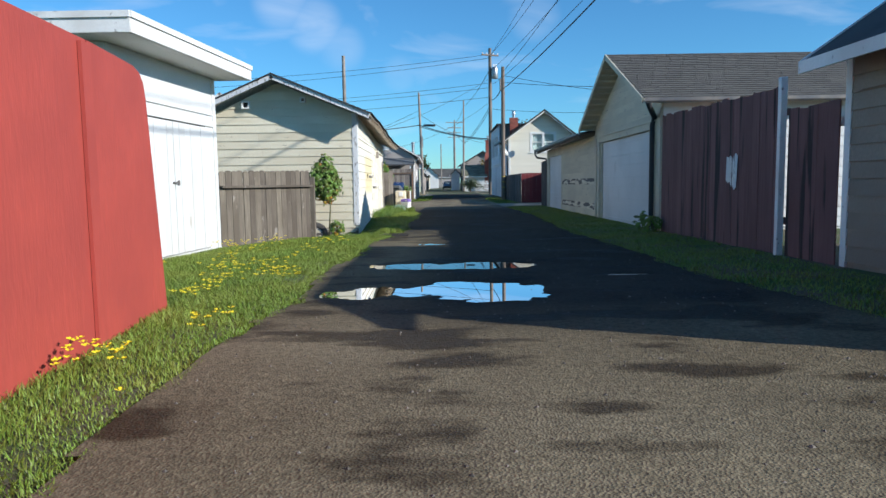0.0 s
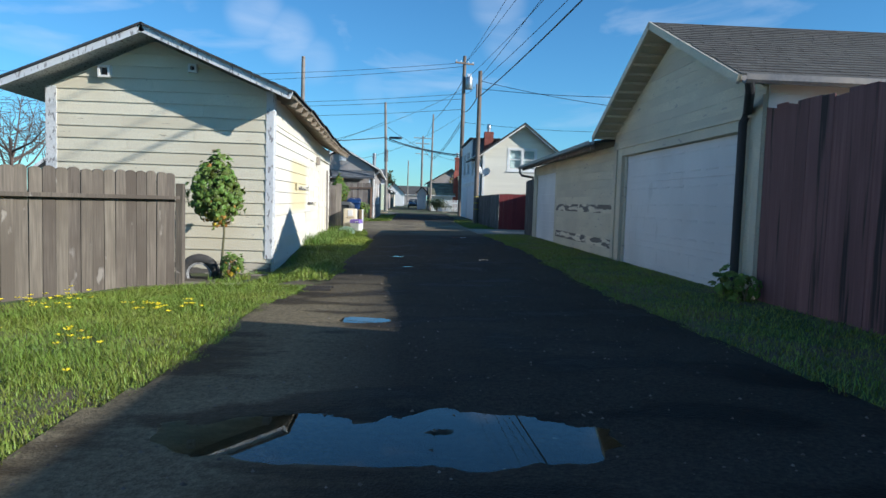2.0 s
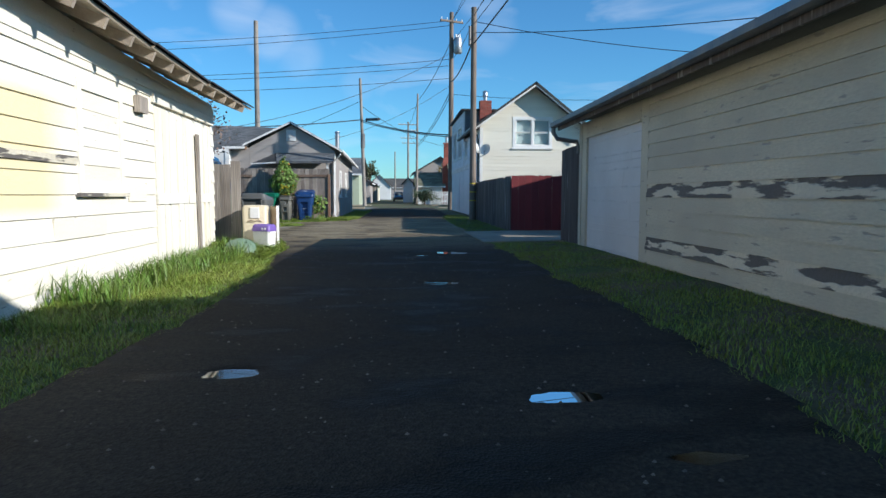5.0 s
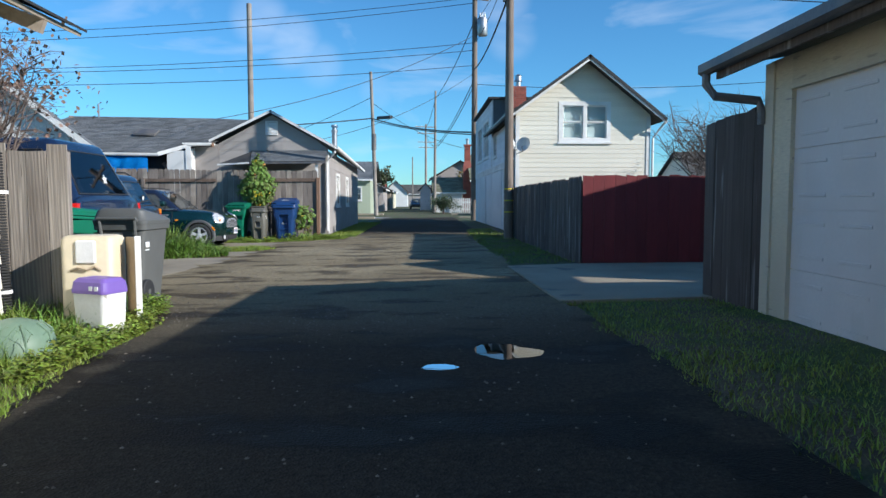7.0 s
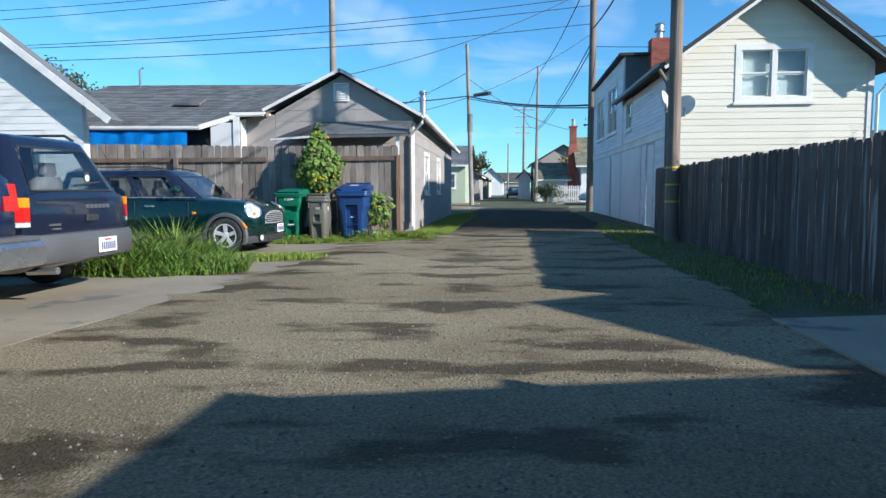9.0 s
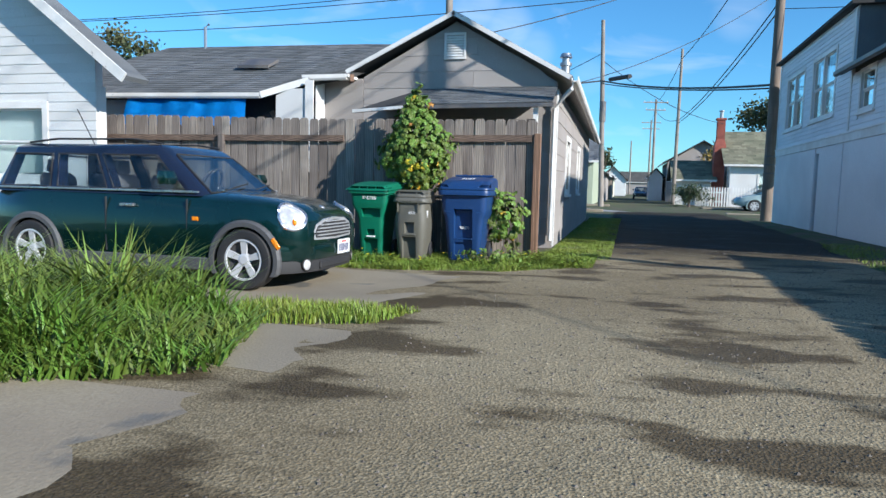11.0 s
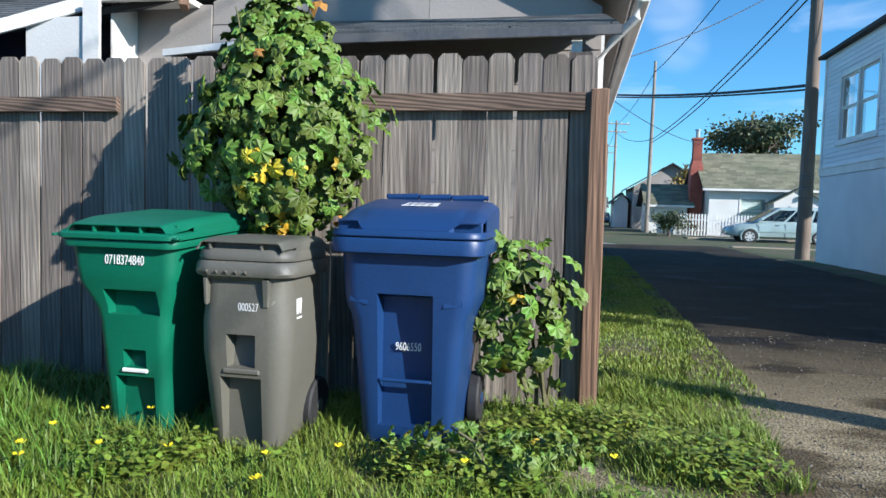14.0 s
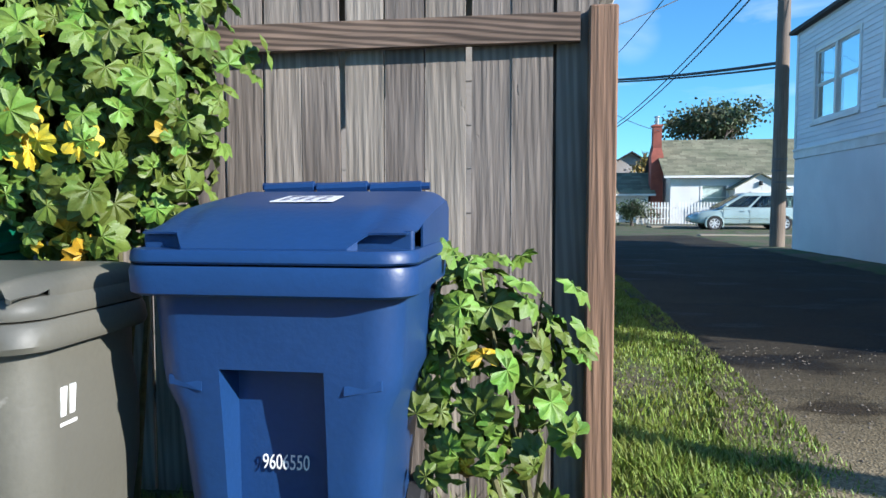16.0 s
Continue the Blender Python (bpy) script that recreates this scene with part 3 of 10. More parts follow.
class Face:
    """One side of a building: s runs along it from p to q, z is up, d is the way out of it."""

    def __init__(self, p, q, out):
        self.p, self.u = Vector((*p, 0)), (Vector((*q, 0)) - Vector((*p, 0)))
        self.len = self.u.length
        self.u.normalize()
        self.n = Vector((-self.u.y, self.u.x, 0))
        if self.n.dot(Vector((*out, 0))) < 0:
            self.n = -self.n

    def at(self, s, z, d=0.0):
        return self.p + self.u * s + self.n * d + Vector((0, 0, z))

    def box(self, bm, s0, s1, z0, z1, d0, d1):
        hexa(bm, [self.at(s, z, d) for z in (z0, z1) for s, d in ((s0, d0), (s1, d0), (s1, d1), (s0, d1))])

    def poly(self, bm, pts, d0, d1):
        prism(bm, pts, lambda a, b, d: self.at(a, b, d), d0, d1)

    def shell(self, bm, z0, z1, depth, holes=()):
        """A wall with real openings: holes are (s0, s1, z0, z1)."""
        ss = sorted({0.0, self.len, *(h[k] for h in holes for k in (0, 1) if 0 < h[k] < self.len)})
        zs = sorted({z0, z1, *(h[k] for h in holes for k in (2, 3) if z0 < h[k] < z1)})
        full = {(i, j) for i in range(len(ss) - 1) for j in range(len(zs) - 1)
                if not any(h[0] < (ss[i] + ss[i + 1]) / 2 < h[1] and h[2] < (zs[j] + zs[j + 1]) / 2 < h[3] for h in holes)}
        made = {}

        def vert(i, j, back):
            if (i, j, back) not in made:
                made[i, j, back] = bm.verts.new(self.at(ss[i], zs[j], -depth if back else 0))
            return made[i, j, back]

        for i, j in full:
            ring = [(i, j), (i + 1, j), (i + 1, j + 1), (i, j + 1)]
            bm.faces.new([vert(*c, False) for c in ring])
            bm.faces.new([vert(*c, True) for c in reversed(ring)])
            for a, b, beside in ((0, 1, (i, j - 1)), (1, 2, (i + 1, j)), (2, 3, (i, j + 1)), (3, 0, (i - 1, j))):
                if beside not in full:
                    bm.faces.new((vert(*ring[b], False), vert(*ring[a], False), vert(*ring[a], True), vert(*ring[b], True)))
        bmesh.ops.recalc_face_normals(bm, faces=bm.faces[:])


def boards(face, parent, z0, z1, h, material, limit=None, holes=(), thick=0.027, s0=0.0, s1=None, lap=0.012, seed=1, break_at=0.0, special=None):
    """Lapped siding: every board is a piece of its own under the wall. limit(z) gives the span of s under a gable."""
    rng = random.Random(seed)
    s1 = face.len if s1 is None else s1
    z = z0
    row = 0
    while z < z1 - 0.02:
        top = min(z + h, z1)
        a, b = s0, s1
        a2, b2 = a, b
        if limit:
            (a, b), (a2, b2) = limit(z), limit(top)
            a, b, a2, b2 = max(a, s0), min(b, s1), max(a2, s0), min(b2, s1)
        spans = [(a, b, a2, b2)] if b > a + 0.03 else []
        for h0, h1, hz0, hz1 in holes:
            if hz0 < top - 0.01 and hz1 > z + 0.01:
                nxt = []
                for c, e, c2, e2 in spans:
                    if h1 <= c or h0 >= e:
                        nxt.append((c, e, c2, e2))
                        continue
                    if h0 > c + 0.02:
                        nxt.append((c, h0, c2, min(h0, e2)))
                    if h1 < e - 0.02:
                        nxt.append((h1, e, max(h1, c2), e2))
                spans = nxt
        if break_at and rng.random() < 0.7:
            nxt = []
            for c, e, c2, e2 in spans:
                cut = c + (e - c) * rng.uniform(0.25, 0.75)
                if e - c > break_at and c2 < cut < e2:
                    nxt += [(c, cut - 0.002, c2, cut - 0.002), (cut + 0.002, e, cut + 0.002, e2)]
                else:
                    nxt.append((c, e, c2, e2))
            spans = nxt
        for c, e, c2, e2 in spans:
            if e2 < c2 + 0.01:
                c2 = e2 = (c2 + e2) / 2
                c2 -= 0.005
                e2 += 0.005
            bm = bmesh.new()
            o = rng.uniform(-0.0015, 0.0025)
            t, sag = thick + o, rng.uniform(-0.004, 0.004)
            pts = [face.at(c, z + 0.003, 0.002), face.at(e, z + 0.003 + sag, 0.002), face.at(e, z + 0.003 + sag, t), face.at(c, z + 0.003, t),
                   face.at(c2, top + lap, 0.002), face.at(e2, top + lap + sag, 0.002), face.at(e2, top + lap + sag, 0.008), face.at(c2, top + lap, 0.008)]
            hexa(bm, pts)
            mt = special(row) if special else material
            part("plank", bm, mt or material, parent)
        z += h
        row += 1


def gable(span_a, span_b, peak_s, z_eave, z_peak):
    """The span of s that lies under a gable at a height."""
    def limit(z):
        if z <= z_eave:
            return span_a, span_b
        t = min(1.0, (z - z_eave) / (z_peak - z_eave))
        return span_a + (peak_s - span_a) * t, span_b + (peak_s - span_b) * t
    return limit


def slab(bm, a, b, c, d, thick):
    """A roof sheet with corners a, b (eave) and c, d (ridge, above b and a), thick downwards."""
    a, b, c, d = (Vector(v) for v in (a, b, c, d))
    n = (b - a).cross(d - a).normalized()
    if n.z < 0:
        n = -n
    hexa(bm, [*(p - n * thick for p in (a, b, c, d)), a, b, c, d])


def shingles(parent, a, b, c, d, material, tab=0.30, course=0.14, pick=None, seed=3, lift=0.007, name="shingles"):
    """Courses of shingle tabs over a roof sheet with corners as in slab(); those that pick() takes are pieces of their own."""
    rng = random.Random(seed)
    a, b, c, d = (Vector(v) for v in (a, b, c, d))
    n = (b - a).cross(d - a).normalized()
    if n.z < 0:
        n = -n
    rows = max(1, int((d - a).length / course))
    verts, faces = [], []
    for r in range(rows):
        t0, t1 = r / rows, min(1.0, (r + 1.25) / rows)
        lo0, lo1, hi0, hi1 = a.lerp(d, t0), b.lerp(c, t0), a.lerp(d, t1), b.lerp(c, t1)
        count = max(1, int((lo1 - lo0).length / tab))
        off = rng.uniform(0.05, 0.95)
        for k in range(-1, count + 1):
            f0, f1 = max(0.0, (k + off) / count), min(1.0, (k + 1 + off) / count - 0.0012)
            if f1 - f0 < 0.004:
                continue
            j = rng.uniform(-0.004, 0.004)
            dn = (lo0 - hi0).normalized() * j
            q = [lo0.lerp(lo1, f0) + dn, lo0.lerp(lo1, f1) + dn, hi0.lerp(hi1, f1), hi0.lerp(hi1, f0)]
            up = lift + rng.uniform(0, 0.001)
            corners = [q[0], q[1], q[1] + n * up, q[0] + n * up, q[2] + n * 0.003, q[3] + n * 0.003]
            fs = [(0, 1, 2, 3), (3, 2, 4, 5), (1, 4, 2), (0, 3, 5)]
            if pick and pick(q[0]):
                me = bpy.data.meshes.new("shingle")
                me.from_pydata(corners, [], fs)
                me.materials.append(material)
                shared("shingle", me, parent)
            else:
                base = len(verts)
                verts += corners
                faces += [tuple(base + i for i in f) for f in fs]
    if verts:
        me = bpy.data.meshes.new(name)
        me.from_pydata(verts, [], faces)
        me.materials.append(material)
        tagged(shared(name, me, parent), kind="stuff")


def fence_board_mesh(w, h, t, top, seed):
    """One upright fence board with a dog-ear, rounded or plain top."""
    rng = random.Random(seed)
    bm = bmesh.new()
    e = 0.028
    if top == "ear":
        poly = [(0, 0), (w, 0), (w, h - e * 1.3), (w - e, h), (e, h), (0, h - e * 1.3)]
    elif top == "round":
        poly = [(0, 0), (w, 0)] + [(w / 2 + w / 2 * math.cos(a), h - w * 0.28 + w * 0.28 * math.sin(a)) for a in (radians(x) for x in range(0, 181, 30))]
    else:
        poly = [(0, 0), (w, 0), (w, h + rng.uniform(-0.012, 0.012)), (0, h + rng.uniform(-0.012, 0.012))]
    prism(bm, poly, lambda a, b, d: (a, d, b), -t / 2, t / 2)
    return bm


def fence(name, p, q, heights, width, material, label, top="ear", t=0.02, gap=0.006, group="", seed=5, ground=None, lean=0.006, jitter=0.012, variants=6, label_boards=""):
    """A run of upright boards from p to q; heights at the two ends, above the ground."""
    rng = random.Random(seed)
    th = thing(name, label, "fence", group, "", None)
    p, q = Vector(p), Vector(q)
    u = (q - p)
    n = max(1, int(u.length / (width + gap)))
    pitch = u.length / n
    ang = math.atan2(u.y, u.x)
    meshes = {}
    for k in range(n):
        f = (k + 0.5) / n
        x, y = p.x + u.x * k / n, p.y + u.y * k / n
        z = (ground(x, y) if ground else gz(x)) - 0.02
        h = heights[0] + (heights[1] - heights[0]) * f + rng.uniform(-jitter, jitter)
        v = rng.randrange(variants)
        if v not in meshes:
            meshes[v] = mesh_of("board", fence_board_mesh(pitch - gap, 1.0 if top == "flat" else heights[0], t, top, v), material)
        sz = h if top == "flat" else h / heights[0]
        m = Matrix.Translation((x, y, z)) @ Matrix.Rotation(ang, 4, "Z") @ Matrix.Rotation(rng.uniform(-lean, lean), 4, "Y") @ Matrix.Translation((0, rng.uniform(-0.004, 0.004), 0))
        ob = shared("board", meshes[v], th, m @ Matrix.Diagonal((1, 1, sz, 1)))
    return th


def rail_bar(parent, p, q, z0, z1, off, thick, material, name="rail", label="", dz=0.0):
    """A flat rail from p to q, set off to the side by off."""
    f = Face(p, q, (q[1] - p[1], -(q[0] - p[0])))
    bm = bmesh.new()
    hexa(bm, [f.at(0, z0, off), f.at(f.len, z0 + dz, off), f.at(f.len, z0 + dz, off + thick), f.at(0, z0, off + thick),
              f.at(0, z1, off), f.at(f.len, z1 + dz, off), f.at(f.len, z1 + dz, off + thick), f.at(0, z1, off + thick)])
    return part(name, bm, material, parent, label)


def post_bar(parent, x, y, z0, z1, w, material, name="post", label="", lean=0.0, turn=0.0):
    bm = bmesh.new()
    block(bm, -w / 2, w / 2, -w / 2, w / 2, 0, z1 - z0, 0.006)
    ob = part(name, bm, material, parent, label)
    ob.matrix_basis = Matrix.Translation((x, y, z0)) @ Matrix.Rotation(turn, 4, "Z") @ Matrix.Rotation(lean, 4, "Y")
    return ob


def text_mesh(name, body, size, material, parent, m, label="", depth=0.001, align="CENTER"):
    """Raised characters in the built-in font, as a mesh."""
    cu = bpy.data.curves.new(name, "FONT")
    cu.body, cu.size, cu.extrude, cu.align_x, cu.align_y = body, size, depth, align, "CENTER"
    tmp = bpy.data.objects.new(name, cu)
    scene.collection.objects.link(tmp)
    me = bpy.data.meshes.new_from_object(tmp.evaluated_get(bpy.context.evaluated_depsgraph_get()))
    bpy.data.objects.remove(tmp)
    bpy.data.curves.remove(cu)
    me.materials.clear()
    me.materials.append(material)
    return shared(name, me, parent, m, label)


def window_unit(face, parent, s0, s1, z0, z1, sashes=2, trim=0.11, name="window", glow=None, frame_mat=None, proud=0.03, blind=True, split=True, sill=True):
    """A double-hung window in an opening: casing, sill, sashes with panes, and a blind behind."""
    fm = frame_mat or M["trimw"]
    w = part(name, bm_frame(face, s0 - trim, s1 + trim, z0 - trim, z1 + trim, trim, 0.0, proud), fm, parent)
    step = (s1 - s0) / sashes
    for k in range(sashes):
        a, b = s0 + k * step, s0 + (k + 1) * step
        if k:
            bm = bmesh.new()
            face.box(bm, a - 0.05, a + 0.05, z0, z1, -0.05, proud - 0.004)
            part("mullion", bm, fm, w)
            a += 0.05
        if k < sashes - 1:
            b -= 0.05
        mid = (z0 + z1) / 2
        for lo, hi, d in (((z0, mid, -0.045), (mid, z1, -0.02)) if split else ((z0, z1, -0.03),)):
            part("sash", bm_frame(face, a, b, lo, hi, 0.035, d - 0.025, d), fm, w)
            bm = bmesh.new()
            face.box(bm, a + 0.03, b - 0.03, lo + 0.03, hi - 0.03, d - 0.016, d - 0.010)
            ob = part("pane", bm, M["glass"], w)
            ob.visible_shadow = False
    if blind:
        bm = bmesh.new()
        face.box(bm, s0, s1, z0 + (z1 - z0) * 0.05, z1, -0.16, -0.15)
        part("blind", bm, M["curtain"], w)
    if sill:
        bm = bmesh.new()
        face.box(bm, s0 - trim - 0.04, s1 + trim + 0.04, z0 - trim - 0.05, z0 - trim + 0.002, -0.02, proud + 0.04)
        part("sill", bm, fm, w)
    return w


def bm_frame(face, s0, s1, z0, z1, w, d0, d1):
    bm = bmesh.new()
    face.box(bm, s0, s0 + w, z0, z1, d0, d1)
    face.box(bm, s1 - w, s1, z0, z1, d0, d1)
    face.box(bm, s0 + w, s1 - w, z0, z0 + w, d0, d1)
    face.box(bm, s0 + w, s1 - w, z1 - w, z1, d0, d1)
    return bm


def sheet(name, x0, x1, y0, y1, step, height, material, keep=None):
    """A gridded ground surface."""
    nx, ny = max(1, round((x1 - x0) / step)), max(1, round((y1 - y0) / step))
    xs, ys = np.linspace(x0, x1, nx + 1), np.linspace(y0, y1, ny + 1)
    verts = [(x, y, height(x, y)) for y in ys for x in xs]
    faces = []
    for j in range(ny):
        for i in range(nx):
            if keep is None or keep((xs[i] + xs[i + 1]) / 2, (ys[j] + ys[j + 1]) / 2):
                k = j * (nx + 1) + i
                faces.append((k, k + 1, k + nx + 2, k + nx + 1))
    me = bpy.data.meshes.new(name)
    me.from_pydata(verts, [], faces)
    me.materials.append(material)
    for p in me.polygons:
        p.use_smooth = True
    return new(name, me)


def blades(name, spots, height, width, material, label, seed=11, bend=0.5, kind="stuff"):
    """Grass: one tapered, bent blade at each (x, y, z, scale)."""
    rng = np.random.default_rng(seed)
    sp = np.array(spots)
    n = len(sp)
    a = rng.uniform(0, 2 * np.pi, n)
    h = height * sp[:, 3] * rng.uniform(0.55, 1.25, n)
    w = width * rng.uniform(0.7, 1.3, n)
    bd = bend * h * rng.uniform(0.3, 1.2, n)
    ux, uy = np.cos(a), np.sin(a)
    px, py = -uy, ux
    base = sp[:, :3]
    def pt(side, up, out):
        return np.stack([base[:, 0] + px * side + ux * out, base[:, 1] + py * side + uy * out, base[:, 2] + up], 1)
    v = np.stack([pt(-w / 2, 0 * h, 0 * h), pt(w / 2, 0 * h, 0 * h), pt(-w * 0.4, h * 0.55, bd * 0.35), pt(w * 0.4, h * 0.55, bd * 0.35), pt(0 * w, h * 0.93, bd)], 1).reshape(-1, 3)
    k = np.arange(n)[:, None] * 5
    quads = (k + np.array([[0, 1, 3, 2]])).tolist()
    tris = (k + np.array([[2, 3, 4]])).tolist()
    me = bpy.data.meshes.new(name)
    me.from_pydata(v.tolist(), [], quads + tris)
    me.materials.append(material)
    return tagged(new(name, me), label, "grass", "", kind)

# ---- ground, alley, street ----
PUDDLES = [(4.55, 6.75, 1.10, 0.42, 0.07), (4.60, 4.55, 0.76, 0.66, 0.075), (3.30, 4.60, 0.34, 0.34, 0.06), (6.25, 5.45, 0.22, 0.09, 0.05),
           (3.94, 9.85, 0.25, 0.15, 0.045), (4.30, 15.1, 0.13, 0.10, 0.04), (4.12, 17.2, 0.12, 0.09, 0.04), (5.88, 16.6, 0.18, 0.07, 0.04),
           (6.22, 15.8, 0.20, 0.07, 0.04), (5.52, 20.95, 0.20, 0.12, 0.04), (5.92, 24.9, 0.24, 0.26, 0.045), (5.42, 24.45, 0.13, 0.08, 0.04)]


def edge_left(y):
    """The ragged line where the verge on the low side ends."""
    w = 0.16 * noise.noise((0.7, y * 0.55, 3.0)) + 0.06 * noise.noise((4.2, y * 2.3, 1.0))
    pts = [(-30, 2.6), (2, 2.62), (8, 2.8), (11, 2.9), (13, 3.2), (22, 3.3), (26, 2.9), (27.4, 2.3), (28.2, 1.0), (30, -0.2), (38, -0.2), (39.2, 0.0), (39.7, 2.0), (41, 2.9), (44, 3.1), (60, 3.0), (64, 3.0), (120, 2.6)]
    return float(np.interp(y, [p[0] for p in pts], [p[1] for p in pts])) + w


def edge_right(y):
    w = 0.14 * noise.noise((9.7, y * 0.6, 7.0)) + 0.05 * noise.noise((2.2, y * 2.1, 5.0))
    pts = [(-30, 7.2), (3, 7.3), (6, 7.0), (13, 6.75), (20, 7.0), (26, 6.85), (30, 6.8), (33, 6.9), (40, 6.7), (46, 7.2), (60, 7.5), (120, 7.6)]
    return float(np.interp(y, [p[0] for p in pts], [p[1] for p in pts])) + w


def alley_z(x, y):
    z = gz(x) + 0.012 + 0.010 * noise.noise((x * 1.1, y * 1.1, 0.0)) + 0.006 * noise.noise((x * 4.0, y * 4.0, 2.0))
    for px, py, rx, ry, dep in PUDDLES:
        r = math.hypot((x - px) / rx, (y - py) / ry)
        if r < 1.6:
            f = max(0.0, 1.0 - r / 1.6)
            z -= dep * f * f * (3 - 2 * f) * (1 + 0.55 * noise.noise((x * 2.6, y * 3.4, px)) + 0.7 * noise.noise((x * 6.5, y * 8.0, py)))
    return z


def hollow(x, y):
    """The ground sinks towards the foot of the cream house."""
    side = min(1.0, max(0.0, (3.0 - x) / 1.1))
    along = min(1.0, max(0.0, (y - 12.0) / 1.4), max(0.0, (19.0 - y) / 3.0))
    return 0.20 * side * side * (3 - 2 * side) * along * along * (3 - 2 * along)


def ground_z(x, y):
    inside = edge_left(y) - 0.1 < x < edge_right(y) + 0.1
    return gz(x) - hollow(x, y) - (0.09 if inside and -12 < y < 64 else 0.0) + (0.02 * noise.noise((x, y, 4.0)) if abs(x) < 20 else 0)


g_near = sheet("ground", -14, 20, -14, 64, 0.35, ground_z, M["soil"])
far_verts, far_faces = [], []
ring0 = [(-14, -14), (20, -14), (20, 64), (-14, 64)]
ring1 = [(-900, -900), (900, -900), (900, 1500), (-900, 1500)]
bmf = bmesh.new()
bmf.from_mesh(g_near.data)
va = [bmf.verts.new((x, y, gz(x) - 0.02)) for x, y in ring0]
vb = [bmf.verts.new((x, y, -0.1)) for x, y in ring1]
for k in range(4):
    bmf.faces.new((va[k], va[(k + 1) % 4], vb[(k + 1) % 4], vb[k]))
bmf.to_mesh(g_near.data)
bmf.free()
tagged(g_near, "bare earth and turf round the alley", "ground", "", "structure")

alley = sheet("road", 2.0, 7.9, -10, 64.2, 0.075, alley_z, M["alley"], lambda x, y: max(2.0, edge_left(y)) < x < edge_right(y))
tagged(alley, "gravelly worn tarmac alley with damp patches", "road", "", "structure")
def court_z(x, y):
    """The apron: lowest under the yard's slabs, rising to meet the alley."""
    f = min(1.0, max(0.0, (x - 1.45) / 0.45))
    low = gz(x) - 0.008 + 0.012 * min(1.0, max(0.0, (x - 0.6) / 0.8)) + 0.008 * noise.noise((x * 2.1, y * 2.1, 0.0))
    return low * (1 - f) + (alley_z(x, y) - 0.001) * f


court = sheet("pavement", -9.0, 2.11, 26.9, 39.9, 0.16, court_z, M["alley"], lambda x, y: edge_left(y) < x and y < 39.6 and x > -1.0)
tagged(court, "gravelly apron where the alley meets the parking yard", "pavement", "", "structure")

for px, py, rx, ry, dep in PUDDLES:
    level = gz(px - rx * 0.9) + 0.012 - 0.22 * dep
    bm = bmesh.new()
    ring = [bm.verts.new((px + 1.6 * rx * math.cos(a), py + 1.6 * ry * math.sin(a), level)) for a in (2 * math.pi * k / 28 for k in range(28))]
    bm.faces.new(ring)
    solid("puddle", bm, M["water"], "shallow rainwater puddle on the alley", "puddle", "puddles", "structure")

# concrete yard with cracked slabs, and the pad before the red gate
def slab_thing(name, poly, z_off, label):
    bm = bmesh.new()
    prism(bm, poly, lambda a, b, d: (a, b, gz(a) + d), min(-0.06, z_off - 0.1), z_off)
    return solid(name, bm, M["concrete"], label, "pavement", "", "structure")


YARD = [[(-9.0, 27.6), (-4.2, 27.6), (-4.2, 30.4), (-9.0, 30.4)], [(-4.19, 27.6), (0.4, 27.5), (1.25, 28.6), (1.35, 30.4), (-4.19, 30.4)],
        [(-9.0, 30.41), (-4.2, 30.41), (-4.2, 33.6), (-9.0, 33.6)], [(-4.19, 30.41), (1.36, 30.41), (1.85, 33.75), (-4.19, 33.6)],
        [(0.2, 34.4), (1.88, 34.15), (1.95, 35.3), (0.2, 35.5)], [(-9.0, 35.6), (-3.2, 35.6), (-3.2, 38.9), (-9.0, 38.9)],
        [(-3.19, 35.6), (0.2, 35.52), (1.9, 36.2), (2.05, 38.5), (-3.19, 38.9)]]
for k, poly in enumerate(YARD):
    slab_thing("paving_slab", poly, 0.004 + 0.0015 * (k % 3), "cracked worn concrete slab of the parking yard")
slab_thing("paving_slab", [(6.75, 27.1), (8.5, 27.2), (11.0, 27.3), (11.0, 31.3), (7.9, 31.18), (6.7, 30.95)], 0.03, "smooth concrete pad before the red gate")

street = sheet("street", -80, 90, 64.2, 74.0, 1.0, lambda x, y: -0.03 + 0.0 * x, M["street"])
tagged(street, "pale sunlit tarmac cross street", "street", "", "structure")
for y0, y1, lab in ((63.6, 64.2, "near kerb of the cross street"), (74.0, 75.6, "far footway of the cross street")):
    for x0, x1 in ((-60, 2.4), (7.8, 80)):
        bm = bmesh.new()
        block(bm, x0, x1, y0, y1, -0.1, 0.08, 0.02)
        solid("kerb", bm, M["concrete"], "concrete " + lab, "kerb", "", "structure")
alley2 = sheet("road", 2.6, 7.4, 74.0, 190.0, 1.2, lambda x, y: -0.02, M["alley"])
tagged(alley2, "alley going on beyond the cross street", "road", "", "structure")

# ---- buildings and fences on the low side ----
def roof_part(house, a, b, c, d, thick=0.07, material=None, name="roof", label=""):
    bm = bmesh.new()
    slab(bm, a, b, c, d, thick)
    return part(name, bm, material or M["roof_dark"], house, label)


def beam(parent, name, a, b, w, h, material, label=""):
    """A squared timber from a to b, w wide and h high, its top on the line."""
    a, b = Vector(a), Vector(b)
    d = (b - a).normalized()
    side = d.cross(Vector((0, 0, 1))).normalized() * (w / 2)
    up = side.cross(d).normalized() * h
    bm = bmesh.new()
    if up.z < 0:
        up = -up
    hexa(bm, [a - side - up, a + side - up, b + side - up, b - side - up, a - side, a + side, b + side, b - side])
    return part(name, bm, material, parent, label)


